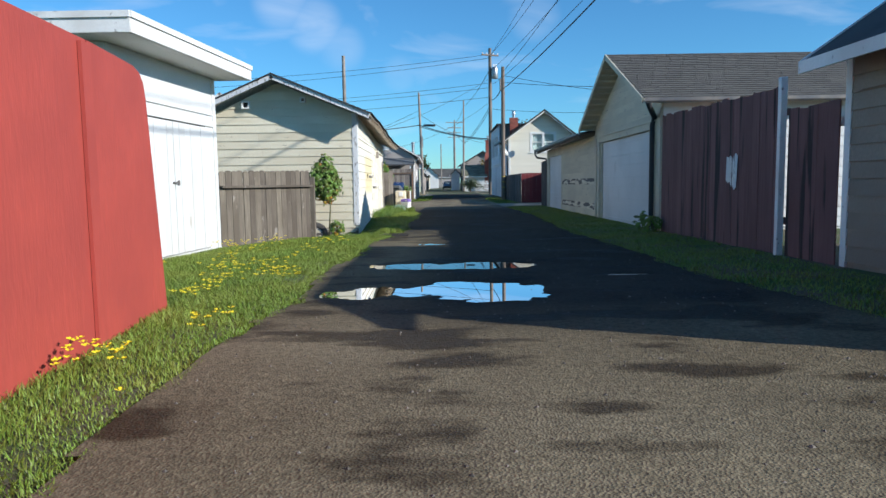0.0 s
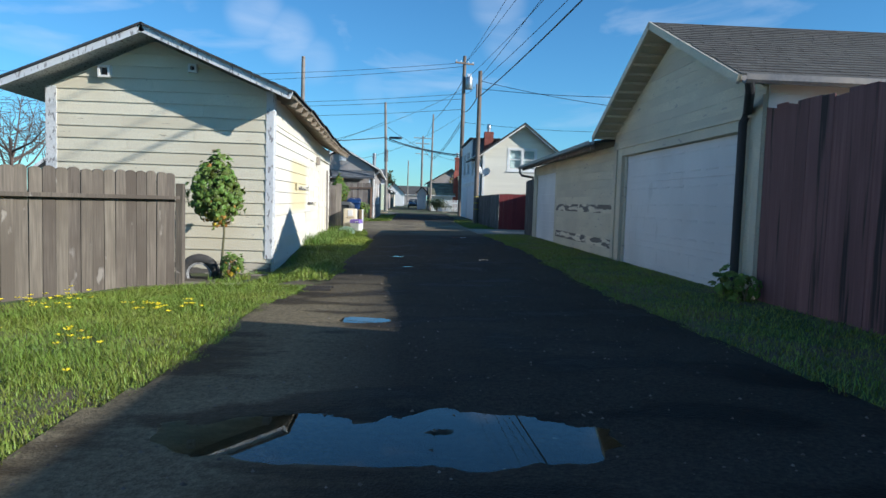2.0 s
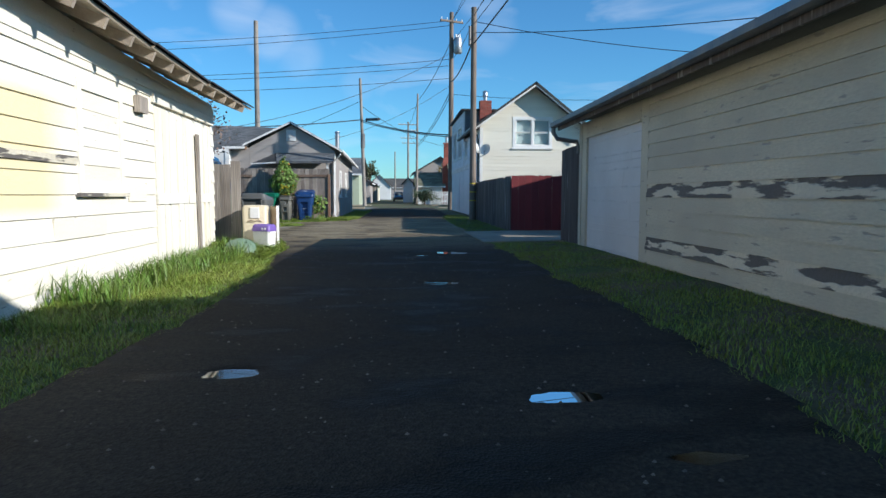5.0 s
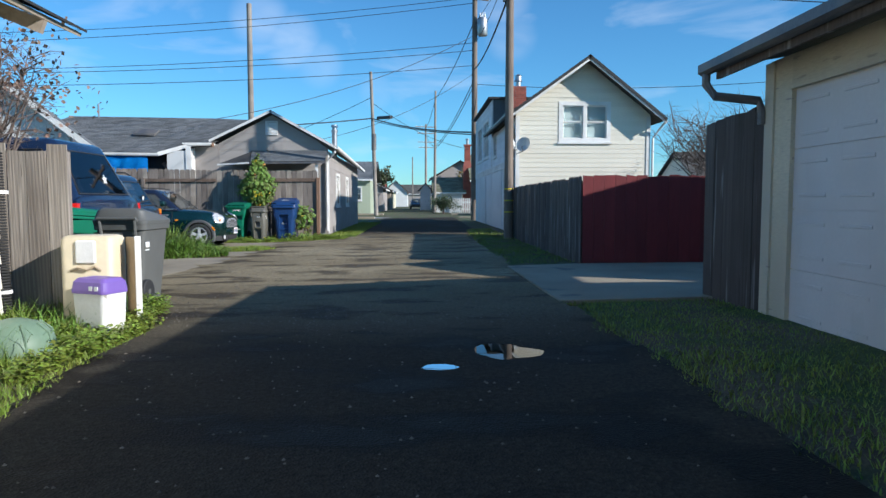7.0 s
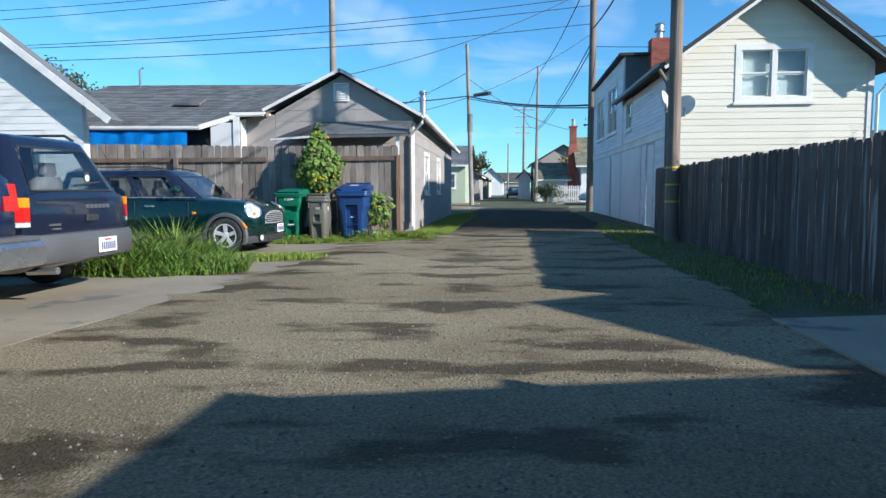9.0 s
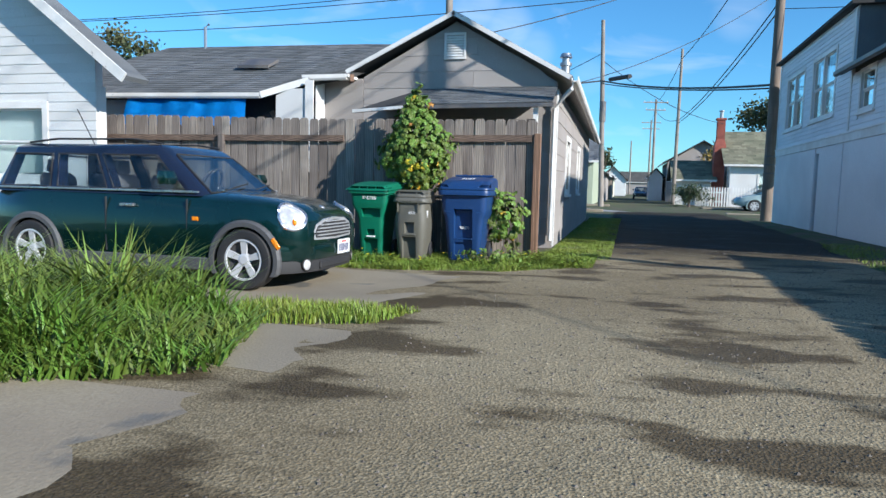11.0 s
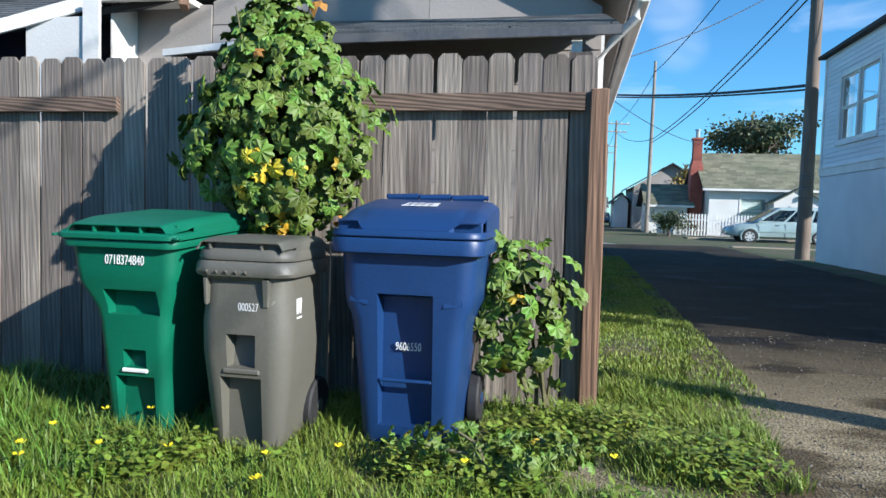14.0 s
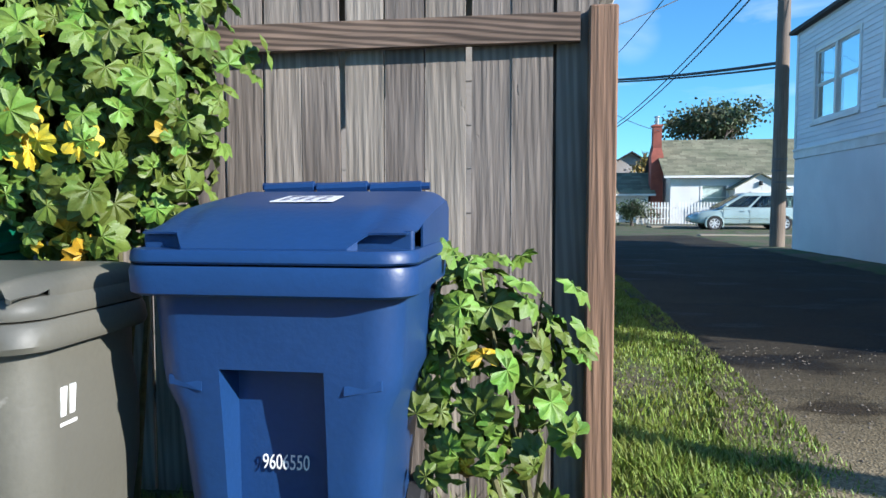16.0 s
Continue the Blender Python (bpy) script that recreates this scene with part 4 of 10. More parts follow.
# red plywood fence beside the start
red = thing("red_fence", "tall barn red plywood fence with a seam batten", "fence")
rf = Face((2.50, -6.5), (1.635, 3.92), (1, 0))
bm = bmesh.new()
rf.box(bm, 0, 9.06, -0.06, 2.06, -0.045, 0.0)
part("panel", bm, M["red"], red)
bm = bmesh.new()
e = rf.len
rf.poly(bm, [(9.075, -0.06), (e, -0.06), (e - 0.28, 1.80), (e - 0.32, 1.93), (e - 0.40, 2.0), (e - 0.55, 2.035), (9.075, 2.06)], -0.045, 0.004)
part("panel", bm, M["red"], red)
bm = bmesh.new()
rf.box(bm, 8.93, 9.07, -0.05, 2.03, 0.004, 0.03)
part("batten", bm, M["red"], red)
for s in (2.0, 4.4, 6.7):
    bm = bmesh.new()
    rf.box(bm, s, s + 0.09, -0.05, 2.03, 0.0, 0.022)
    part("batten", bm, M["red"], red)

# flat-roofed white garage
wg = thing("garage", "white plank garage with a flat overhanging roof", "garage")
wf = Face((-0.27, 6.95), (0.03, 10.3), (1, 0))
bm = bmesh.new()
wf.shell(bm, -0.1, 2.98, 0.12, [(0.55, 2.95, -0.02, 2.12)])
wall = part("wall", bm, M["white"], wg)
wn2 = Face((-6.5, 7.0), (-0.39, 6.96), (0, -1))
bm = bmesh.new()
wn2.box(bm, 0, wn2.len, -0.1, 2.98, -0.12, 0)
part("wall", bm, M["white"], wg)
wn3 = Face((-6.5, 10.3), (-0.09, 10.29), (0, 1))
bm = bmesh.new()
wn3.box(bm, 0, wn3.len, -0.1, 2.98, -0.12, 0)
part("wall", bm, M["white"], wg)
bm = bmesh.new()
prism(bm, [(-6.8, 6.6), (0.27, 6.52), (0.63, 10.52), (-6.8, 10.6)], lambda a, b, d: (a, b, d), 2.985, 3.02)
part("soffit", bm, M["white"], wg)
bm = bmesh.new()
prism(bm, [(-6.8, 6.6), (0.27, 6.52), (0.63, 10.52), (-6.8, 10.6)], lambda a, b, d: (a, b, d), 3.021, 3.22)
part("roof", bm, M["roof_dark"], wg)
for a, b in (((-6.8, 6.6), (0.27, 6.52)), ((0.27, 6.52), (0.63, 10.52)), ((0.63, 10.52), (-6.8, 10.6))):
    f = Face(a, b, (a[1] - b[1], b[0] - a[0]))
    c = Vector(((a[0] + b[0]) / 2 + 3, (a[1] + b[1]) / 2 - 8.5, 0))
    if f.n.dot(Vector(((a[0] + b[0]) / 2 + 3.0, (a[1] + b[1]) / 2 - 8.55, 0))) < 0:
        f.n = -f.n
    bm = bmesh.new()
    f.box(bm, -0.02, f.len + 0.02, 2.99, 3.17, 0.003, 0.03)
    f.box(bm, -0.03, f.len + 0.03, 3.17, 3.25, 0.003, 0.055)
    part("fascia", bm, M["trimw"], wg)
dr = None
for s0, s1 in ((0.56, 1.74), (1.76, 2.94)):
    bm = bmesh.new()
    wf.box(bm, s0, s1, -0.01, 2.10, -0.05, -0.012)
    dr = part("door", bm, M["white"], wg)
    for k in range(6):
        bm = bmesh.new()
        w = (s1 - s0) / 6
        wf.box(bm, s0 + k * w + 0.003, s0 + (k + 1) * w - 0.003, 0.0, 2.095, -0.012, 0.006 + 0.003 * (k % 2))
        part("plank", bm, M["white"], dr)
bm = bmesh.new()
wf.box(bm, 1.66, 1.84, 1.115, 1.145, 0.012, 0.03)
wf.box(bm, 1.82, 1.88, 1.09, 1.17, 0.012, 0.024)
part("hasp", bm, M["gutter"], dr)
for z, h in ((2.12, 0.10), (2.32, 0.03)):
    bm = bmesh.new()
    wf.box(bm, 0.35, 3.25, z, z + h, 0.0, 0.025)
    part("trim_board", bm, M["white"], wg)
bm = bmesh.new()
wf.box(bm, wf.len - 0.12, wf.len + 0.004, -0.08, 2.98, 0.0, 0.022)
part("corner_board", bm, M["white"], wg)
sign = thing("parking_sign", "small white parking notice with a red heading on the garage door", "sign")
bm = bmesh.new()
wf.box(bm, 0.78, 1.04, 1.24, 1.60, 0.014, 0.018)
part("panel", bm, M["plate"], sign)
bm = bmesh.new()
wf.box(bm, 0.792, 1.028, 1.47, 1.588, 0.018, 0.0195)
part("heading", bm, M["inkred"], sign)
tm = Matrix.Translation(wf.at(0.91, 1.41, 0.0195)) @ Matrix.Rotation(math.atan2(wf.u.y, wf.u.x), 4, "Z") @ Matrix.Rotation(radians(90), 4, "X")
text_mesh("lettering", "PARKING", 0.058, M["inkred"], sign, tm)
for z in (1.34, 1.29):
    bm = bmesh.new()
    wf.box(bm, 0.81, 1.01, z, z + 0.022, 0.018, 0.0195)
    part("text_bar", bm, M["inkred"], sign)

# low weathered fence between the white garage and the cream house
lf = fence("wooden_fence", (0.03, 10.38), (1.24, 12.68), (1.53, 1.55), 0.14, M["wood_old"], "low weathered grey board fence with rounded tops", "round", seed=21, jitter=0.01, ground=lambda x, y: gz(x) - 0.10)
rail_bar(lf, (0.03, 10.38), (1.24, 12.68), 1.03, 1.075, 0.012, 0.075, M["wood_old"])
rail_bar(lf, (0.03, 10.38), (1.24, 12.68), 0.28, 0.36, -0.06, 0.04, M["wood_old"])
post_bar(lf, 1.29, 12.74, gz(1) - 0.25, 1.24, 0.10, M["wood_old"])

# cream house with a sagging eave
ch = thing("house", "cream clapboard outbuilding with peeling paint and a sagging eave", "house")
PEAKX, PEAKZ, ER, EL = -0.06, 3.80, (2.35, 2.82), (-2.50, 2.78)
cf = Face((-1.84, 15.5), (1.93, 15.5), (0, -1))
bm = bmesh.new()
cf.poly(bm, [(0, -0.4), (cf.len, -0.4), (cf.len, 2.86), (1.78, 3.66), (0, 2.86)], -0.12, 0)
wall = part("wall", bm, M["cream"], ch)
lim = gable(0, cf.len, 1.78, 2.84, 3.66)
boards(cf, wall, -0.045, 3.64, 0.205, M["cream"], lim, seed=31, s1=cf.len - 0.10, break_at=3.0)
bm = bmesh.new()
cf.box(bm, 0, cf.len, -0.36, -0.055, 0.0, 0.03)
part("skirt_board", bm, M["peel_heavy"], ch)
cs = Face((1.93, 15.5), (1.66, 26.0), (1, 0))
bm = bmesh.new()
cs.poly(bm, [(0, -0.4), (cs.len, -0.4), (cs.len, 2.58), (cs.len * 0.6, 2.66), (0, 2.90)], -0.12, 0)
wall = part("wall", bm, M["cream_side"], ch)
boards(cs, wall, -0.095, 2.52, 0.215, M["cream_side"], None, [(5.05, 6.05, 1.1, 2.05), (7.3, 10.3, -0.1, 2.2)], seed=32, s0=0.2, break_at=4.0)
for f, a, b in ((cf, cf.len - 0.10, cf.len + 0.022), (cs, -0.022, 0.19), (cf, -0.02, 0.16)):
    bm = bmesh.new()
    f.box(bm, a, b, 0.02, 2.86, 0.003, 0.032)
    part("corner_board", bm, M["peel"], ch)
cb2 = Face((-6.0, 26.0), (1.66, 26.0), (0, 1))
bm = bmesh.new()
cb2.poly(bm, [(4.16, -0.1), (cb2.len, -0.1), (cb2.len, 2.56), (5.94, 3.42), (4.16, 2.56)], -0.12, 0)
part("wall", bm, M["cream"], ch)
bm = bmesh.new()
cs.box(bm, 0.19, cs.len, 2.36, 2.50, 0.022, 0.034)
part("frieze_board", bm, M["cream_side"], ch)

# roof sheets, with the eave line dipping along its length
SAG = [(14.94, 2.82), (17.2, 2.80), (19.2, 2.72), (21.2, 2.62), (23.4, 2.56), (26.25, 2.56)]
for (ya, za), (yb, zb) in zip(SAG, SAG[1:]):
    drop = lambda y: PEAKZ - 0.012 * (y - 14.94)
    roof_part(ch, (ER[0], ya, za), (ER[0] - 0.03, yb, zb), (PEAKX, yb, drop(yb)), (PEAKX, ya, drop(ya)), 0.035, M["rafter"], "roof_deck")
    shingles(ch, (ER[0] + 0.04, ya, za + 0.006), (ER[0] + 0.01, yb, zb + 0.006), (PEAKX, yb, drop(yb) + 0.006), (PEAKX, ya, drop(ya) + 0.006), M["roof_dark"], 0.28, 0.15, seed=int(ya), lift=0.02)
roof_part(ch, (EL[0], 26.25, 2.6), (EL[0], 14.94, EL[1]), (PEAKX, 14.94, PEAKZ), (PEAKX, 26.25, PEAKZ - 0.13), 0.035, M["peel"], "roof_deck")
roof_part(ch, (EL[0] - 0.02, 26.27, 2.625), (EL[0] - 0.02, 14.92, EL[1] + 0.025), (PEAKX, 14.92, PEAKZ + 0.026), (PEAKX, 26.27, PEAKZ - 0.104), 0.022, M["roof_dark"])
for a, b in (((PEAKX, 14.92, PEAKZ + 0.02), (ER[0] + 0.02, 14.92, ER[1] + 0.0)), ((PEAKX, 14.92, PEAKZ + 0.02), (EL[0], 14.92, EL[1]))):
    beam(ch, "barge_board", a, b, 0.035, 0.13, M["peel"], "cracked weathered barge board")
    beam(ch, "roof_edge", (a[0], 14.89, a[2] + 0.015), (b[0], 14.89, b[2] + 0.015), 0.05, 0.035, M["roof_dark"])
for k in range(17):
    y = 15.75 + k * 0.62
    z = float(np.interp(y, [p[0] for p in SAG], [p[1] for p in SAG]))
    xw = 1.93 - 0.0257 * (y - 15.5)
    beam(ch, "rafter_tail", (xw - 0.1, y, z + 0.40 * (ER[0] - xw + 0.1) - 0.045), (ER[0] - 0.03, y, z - 0.04), 0.05, 0.11, M["rafter"])
for x, z, s in ((-0.86, 3.02, 0.2), (0.60, 3.16, 0.14)):
    vb = part("vent_box", bm_frame(cf, x + 1.84 - s / 2, x + 1.84 + s / 2, z, z + s, 0.035, 0.0, 0.12), M["trimw"], ch)
    bm = bmesh.new()
    cf.box(bm, x + 1.84 - s / 2 + 0.03, x + 1.84 + s / 2 - 0.03, z + 0.03, z + s - 0.03, 0.024, 0.03)
    part("grille", bm, M["black"], vb)
bm = bmesh.new()
cf.box(bm, 2.99, 3.11, 0.62, 1.22, 0.02, 0.05)
cf.box(bm, 3.01, 3.15, 1.02, 1.07, 0.05, 0.07)
part("meter_board", bm, M["cream"], ch, "cream board with a catch")

# boarded window, doors and patches on the long side
wb = part("window", bm_frame(cs, 4.95, 6.15, 1.0, 2.15, 0.10, 0.0, 0.045), M["cream_side"], ch, "boarded-up window in a cream casing")
for k in range(5):
    bm = bmesh.new()
    cs.box(bm, 5.05, 6.05, 1.1 + k * 0.19, 1.282 + k * 0.19, 0.0, 0.02 + 0.003 * (k % 2))
    part("plank", bm, M["cream_side"], wb)
bm = bmesh.new()
cs.box(bm, 4.9, 6.2, 0.96, 1.0, 0.0, 0.075)
part("sill", bm, M["peel_heavy"], wb)
bm = bmesh.new()
cs.box(bm, 2.9, 4.92, 1.28, 1.36, 0.022, 0.042)
part("board_strip", bm, M["peel_heavy"], ch)
bm = bmesh.new()
cs.box(bm, 2.75, 3.0, 1.27, 1.42, 0.042, 0.052)
part("patch", bm, M["cream_side"], ch)
for k, (s0, s1, z0, z1) in enumerate(((4.4, 5.6, 0.55, 0.76), (0.3, 1.1, 0.14, 0.34), (6.3, 6.9, 0.9, 1.1), (0.25, 0.5, 0.40, 0.62))):
    bm = bmesh.new()
    cs.box(bm, s0, s1, z0, z1, 0.02, 0.034)
    part("patch", bm, M["cream_side"], ch)
for k, (s0, s1) in enumerate(((7.32, 8.75), (8.8, 10.25))):
    bm = bmesh.new()
    cs.box(bm, s0, s1, 0.05, 2.18, -0.05, 0.006)
    door = part("door", bm, M["cream_side"], ch, "swollen plank barn door with flaking cream paint")
    n = 9
    for j in range(n):
        w = (s1 - s0) / n
        bm = bmesh.new()
        lean = random.Random(40 + j + 10 * k).uniform(-0.02, 0.05)
        hexa(bm, [cs.at(s0 + j * w + 0.004, 0.0, 0.006), cs.at(s0 + (j + 1) * w - 0.004, 0.0, 0.006), cs.at(s0 + (j + 1) * w - 0.004, 0.0, 0.022 + lean), cs.at(s0 + j * w + 0.004, 0.0, 0.02 + lean),
                  cs.at(s0 + j * w + 0.004, 2.16, 0.006), cs.at(s0 + (j + 1) * w - 0.004, 2.16, 0.006), cs.at(s0 + (j + 1) * w - 0.004, 2.16, 0.02), cs.at(s0 + j * w + 0.004, 2.16, 0.02)])
        part("plank", bm, M["cream_side"], door)
    bm = bmesh.new()
    cs.box(bm, s0, s1, 0.85, 1.0, 0.024, 0.05)
    part("brace", bm, M["cream_side"], door)
bm = bmesh.new()
cs.box(bm, 7.2, 10.35, 2.2, 2.32, 0.0, 0.06)
part("door_head", bm, M["cream_side"], ch)
bm = bmesh.new()
hexa(bm, [cs.at(9.15, 0.0, 0.08), cs.at(9.25, 0.0, 0.08), cs.at(9.25, 0.0, 0.12), cs.at(9.15, 0.0, 0.12), cs.at(9.18, 1.95, 0.05), cs.at(9.28, 1.95, 0.05), cs.at(9.28, 1.95, 0.09), cs.at(9.18, 1.95, 0.09)])
part("prop_board", bm, M["wood"], ch, "grey weathered board leaning on the door")
bm = bmesh.new()
cs.box(bm, 6.55, 6.85, 2.0, 2.2, 0.03, 0.10)
part("fixture_box", bm, M["wood"], ch)

# short grey fence past the cream house
sf = fence("wooden_fence", (0.97, 26.42), (2.05, 26.46), (1.66, 1.64), 0.15, M["wood"], "short tall grey board fence with flat tops", "flat", seed=24, jitter=0.03)
post_bar(sf, 1.98, 26.52, gz(2), 1.55, 0.09, M["wood"])
hose = thing("drain_hose", "coil of black ribbed drain hose standing by the fence", "hose")
bm = bmesh.new()
for k in range(60):
    z = 0.02 + k * 0.026
    lathe(bm, [(0.06, z), (0.066, z + 0.009), (0.06, z + 0.018)], 12, Matrix.Translation((1.52 - 0.0006 * k, 26.30, gz(1.5))))
part("ribbed_pipe", bm, M["black"], hose)
for z in (0.30, 1.2):
    bm = bmesh.new()
    lathe(bm, [(0.072, z), (0.072, z + 0.03)], 12, Matrix.Translation((1.515, 26.30, gz(1.5))))
    part("strap", bm, M["stencil"], hose)

# long dog-eared fence behind the carts, in two panels, with rails and the redwood end post
FY = 40.93
bf = fence("wooden_fence", (-7.2, FY + 0.04), (2.205, FY), (2.24, 2.06), 0.146, M["wood"], "weathered dog-eared board fence with brown rails", "ear", seed=26, jitter=0.010, gap=0.013)
rail_bar(bf, (-7.2, FY + 0.03), (-0.85, FY), 1.67, 1.765, 0.011, 0.045, M["wood_fig"])
rail_bar(bf, (0.02, FY), (2.12, FY), 1.675, 1.775, 0.011, 0.045, M["wood_fig"], label="figured brown rail with knots", dz=0.006)
rail_bar(bf, (-7.2, FY + 0.03), (2.1, FY), 0.30, 0.38, -0.055, 0.04, M["wood_fig"])
for x in (-6.2, -3.02):
    post_bar(bf, x, FY - 0.06, gz(x) - 0.1, 1.78, 0.092, M["wood"])
post_bar(bf, 2.20, FY - 0.02, gz(2.2) - 0.1, 1.80, 0.10, M["wood_post"], label="reddish brown redwood end post")
# Added dark strip, standing in for the post's shadow on the last boards.
bm = bmesh.new()
block(bm, 2.02, 2.15, FY + 0.014, FY + 0.034, 0.0, 2.02)
part("batten", bm, M["wood_dark"], bf)

# grey house behind that fence
gh = thing("house", "low grey-brown house with asphalt shingle gable roofs", "house")
GY = 42.88
gf = Face((-1.32, GY), (2.24, GY), (0, -1))
gp = 1.75
bm = bmesh.new()
gf.poly(bm, [(0, -0.1), (gf.len, -0.1), (gf.len, 2.84), (gp, 3.92), (0, 2.98)], -0.14, 0)
wall = part("wall", bm, M["greige"], gh)
boards(gf, wall, 0.2, 3.90, 0.285, M["greige"], gable(0, gf.len, gp, 2.88, 3.91), seed=41, thick=0.016, lap=0.006, break_at=1.6)
gs = Face((2.24, GY), (2.12, 55.0), (1, 0))
bm = bmesh.new()
gs.shell(bm, -0.1, 2.75, 0.14, [(2.4, 3.4, 1.0, 2.0), (6.0, 6.9, 1.0, 2.0)])
wall = part("wall", bm, M["greige"], gh)
boards(gs, wall, 0.2, 2.7, 0.285, M["greige"], None, [(2.25, 3.55, 0.85, 2.15), (5.85, 7.05, 0.85, 2.15)], seed=42, thick=0.016, lap=0.006, break_at=5)
window_unit(gs, gh, 2.4, 3.4, 1.0, 2.0, 1)
window_unit(gs, gh, 6.0, 6.9, 1.0, 2.0, 1)
bm = bmesh.new()
gs.box(bm, -0.004, 0.12, 0.0, 2.72, 0.003, 0.03)
part("corner_board", bm, M["trimw"], gh)
RP, RZ = 0.43, 4.04
roof_part(gh, (2.48, 42.66, 2.89), (2.36, 55.2, 2.66), (RP, 55.2, 3.92), (RP, 42.66, RZ), 0.05, M["greige"])
roof_part(gh, (-1.57, 55.2, 3.0), (-1.57, 42.66, 3.06), (RP, 42.66, RZ), (RP, 55.2, 3.92), 0.06, M["roof_dark"])
shingles(gh, (2.51, 42.64, 2.90), (2.39, 55.2, 2.67), (RP, 55.2, 3.93), (RP, 42.64, RZ + 0.012), M["shingle_grey"], 0.3, 0.14, seed=44)
shingles(gh, (-1.59, 55.2, 3.02), (-1.59, 42.64, 3.07), (RP, 42.64, RZ + 0.012), (RP, 55.2, 3.93), M["shingle_grey"], 0.3, 0.14, seed=45)
for e in ((2.51, 42.63, 2.90), (-1.59, 42.63, 3.07)):
    beam(gh, "barge_board", (RP, 42.63, RZ + 0.01), e, 0.03, 0.075, M["trimw"])
gv = part("gable_vent", bm_frame(gf, 1.54, 1.94, 3.26, 3.72, 0.04, 0.016, 0.05), M["trimw"], gh, "white louvred gable vent")
for k in range(8):
    bm = bmesh.new()
    z = 3.31 + k * 0.045
    hexa(bm, [gf.at(1.58, z, 0.045), gf.at(1.90, z, 0.045), gf.at(1.90, z + 0.035, 0.018), gf.at(1.58, z + 0.035, 0.018),
              gf.at(1.58, z + 0.008, 0.045), gf.at(1.90, z + 0.008, 0.045), gf.at(1.90, z + 0.043, 0.018), gf.at(1.58, z + 0.043, 0.018)])
    part("slat", bm, M["trimw"], gv)


def gutter_run(parent, pts, material, r=0.055):
    """An open half-round gutter along points."""
    bm = bmesh.new()
    prof = [(-r, 0), (-r, -r * 1.4), (-r * 0.4, -r * 1.8), (r * 0.6, -r * 1.8), (r, -r * 1.2), (r, 0), (r * 0.9, 0), (r * 0.9, -r * 1.1), (0, -r * 1.55), (-r * 0.9, -r)]
    pts = [Vector(p) for p in pts]
    d = (pts[-1] - pts[0]).normalized()
    side = Vector((d.y, -d.x, 0)).normalized()
    loft(bm, [[p + side * a + Vector((0, 0, b)) for a, b in prof] for p in pts])
    return part("gutter", bm, material, parent)


gutter_run(gh, [(2.56, 42.60, 2.89), (2.44, 55.2, 2.66)], M["trimw"])
bm = bmesh.new()
tube(bm, [(2.54, 42.65, 2.82), (2.51, 42.65, 2.68), (2.33, 42.76, 2.52), (2.22, 42.80, 2.36), (2.22, 42.80, 0.1)], 0.036, 8)
part("downpipe", bm, M["trimw"], gh)

# lean-to porch roof before the gable
roof_part(gh, (0.02, 41.60, 2.30), (2.30, 41.58, 2.325), (2.24, 42.86, 2.75), (-0.24, 42.86, 2.73), 0.05, M["roof_dark"], "porch_roof")
shingles(gh, (0.02, 41.58, 2.312), (2.32, 41.56, 2.337), (2.26, 42.86, 2.762), (-0.24, 42.86, 2.742), M["shingle_grey"], 0.3, 0.13, seed=46, lift=0.018, name="porch_shingles")
roof_part(gh, (-1.0, 41.70, 2.25), (0.02, 41.60, 2.30), (-0.24, 42.86, 2.73), (-0.9, 42.86, 2.42), 0.05, M["roof_dark"], "porch_roof")
beam(gh, "porch_fascia", (0.0, 41.55, 2.30), (2.34, 41.53, 2.325), 0.03, 0.06, M["gutter"])
beam(gh, "porch_fascia", (-1.03, 41.66, 2.25), (-0.02, 41.55, 2.30), 0.03, 0.05, M["trimw"])
bm = bmesh.new()
block(bm, 2.02, 2.09, 41.62, 41.69, -0.08, 2.27)
part("porch_post", bm, M["trimw"], gh)
bm = bmesh.new()
lathe(bm, [(0.10, 2.7), (0.10, 3.72), (0.13, 3.73), (0.13, 3.80), (0.09, 3.81), (0.09, 3.90), (0.14, 3.91), (0.11, 4.0)], 16, Matrix.Translation((2.03, 46.5, 0)))
part("flue", bm, M["galv"], gh, "galvanised flue with a rain cap", True)

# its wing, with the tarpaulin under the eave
# Outer wall behind the tarpaulin, coloured as dark as the shade on it.
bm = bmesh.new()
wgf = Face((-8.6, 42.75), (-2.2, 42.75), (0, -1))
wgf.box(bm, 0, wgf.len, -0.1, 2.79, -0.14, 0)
part("wall", bm, M["eave_shade"], gh)
roof_part(gh, (-8.8, 42.25, 2.68), (-3.05, 42.25, 2.62), (-2.2, 45.2, 4.06), (-7.2, 45.2, 4.12), 0.06, M["roof_dark"])
roof_part(gh, (-3.05, 42.25, 2.62), (-1.5, 42.6, 2.98), (-0.6, 45.2, 4.0), (-2.2, 45.2, 4.06), 0.06, M["roof_dark"])
shingles(gh, (-8.8, 42.23, 2.692), (-3.05, 42.23, 2.632), (-2.2, 45.2, 4.072), (-7.2, 45.2, 4.132), M["shingle_grey"], 0.3, 0.14, seed=47, lift=0.018)
shingles(gh, (-3.05, 42.23, 2.632), (-1.5, 42.58, 2.992), (-0.6, 45.2, 4.012), (-2.2, 45.2, 4.072), M["shingle_grey"], 0.3, 0.14, seed=48, lift=0.018)
roof_part(gh, (-7.2, 45.2, 4.12), (-0.6, 45.2, 4.0), (-0.6, 48.5, 2.8), (-8.0, 48.5, 2.8), 0.06, M["roof_dark"])
gutter_run(gh, [(-8.8, 42.19, 2.68), (-3.07, 42.19, 2.62)], M["trimw"])
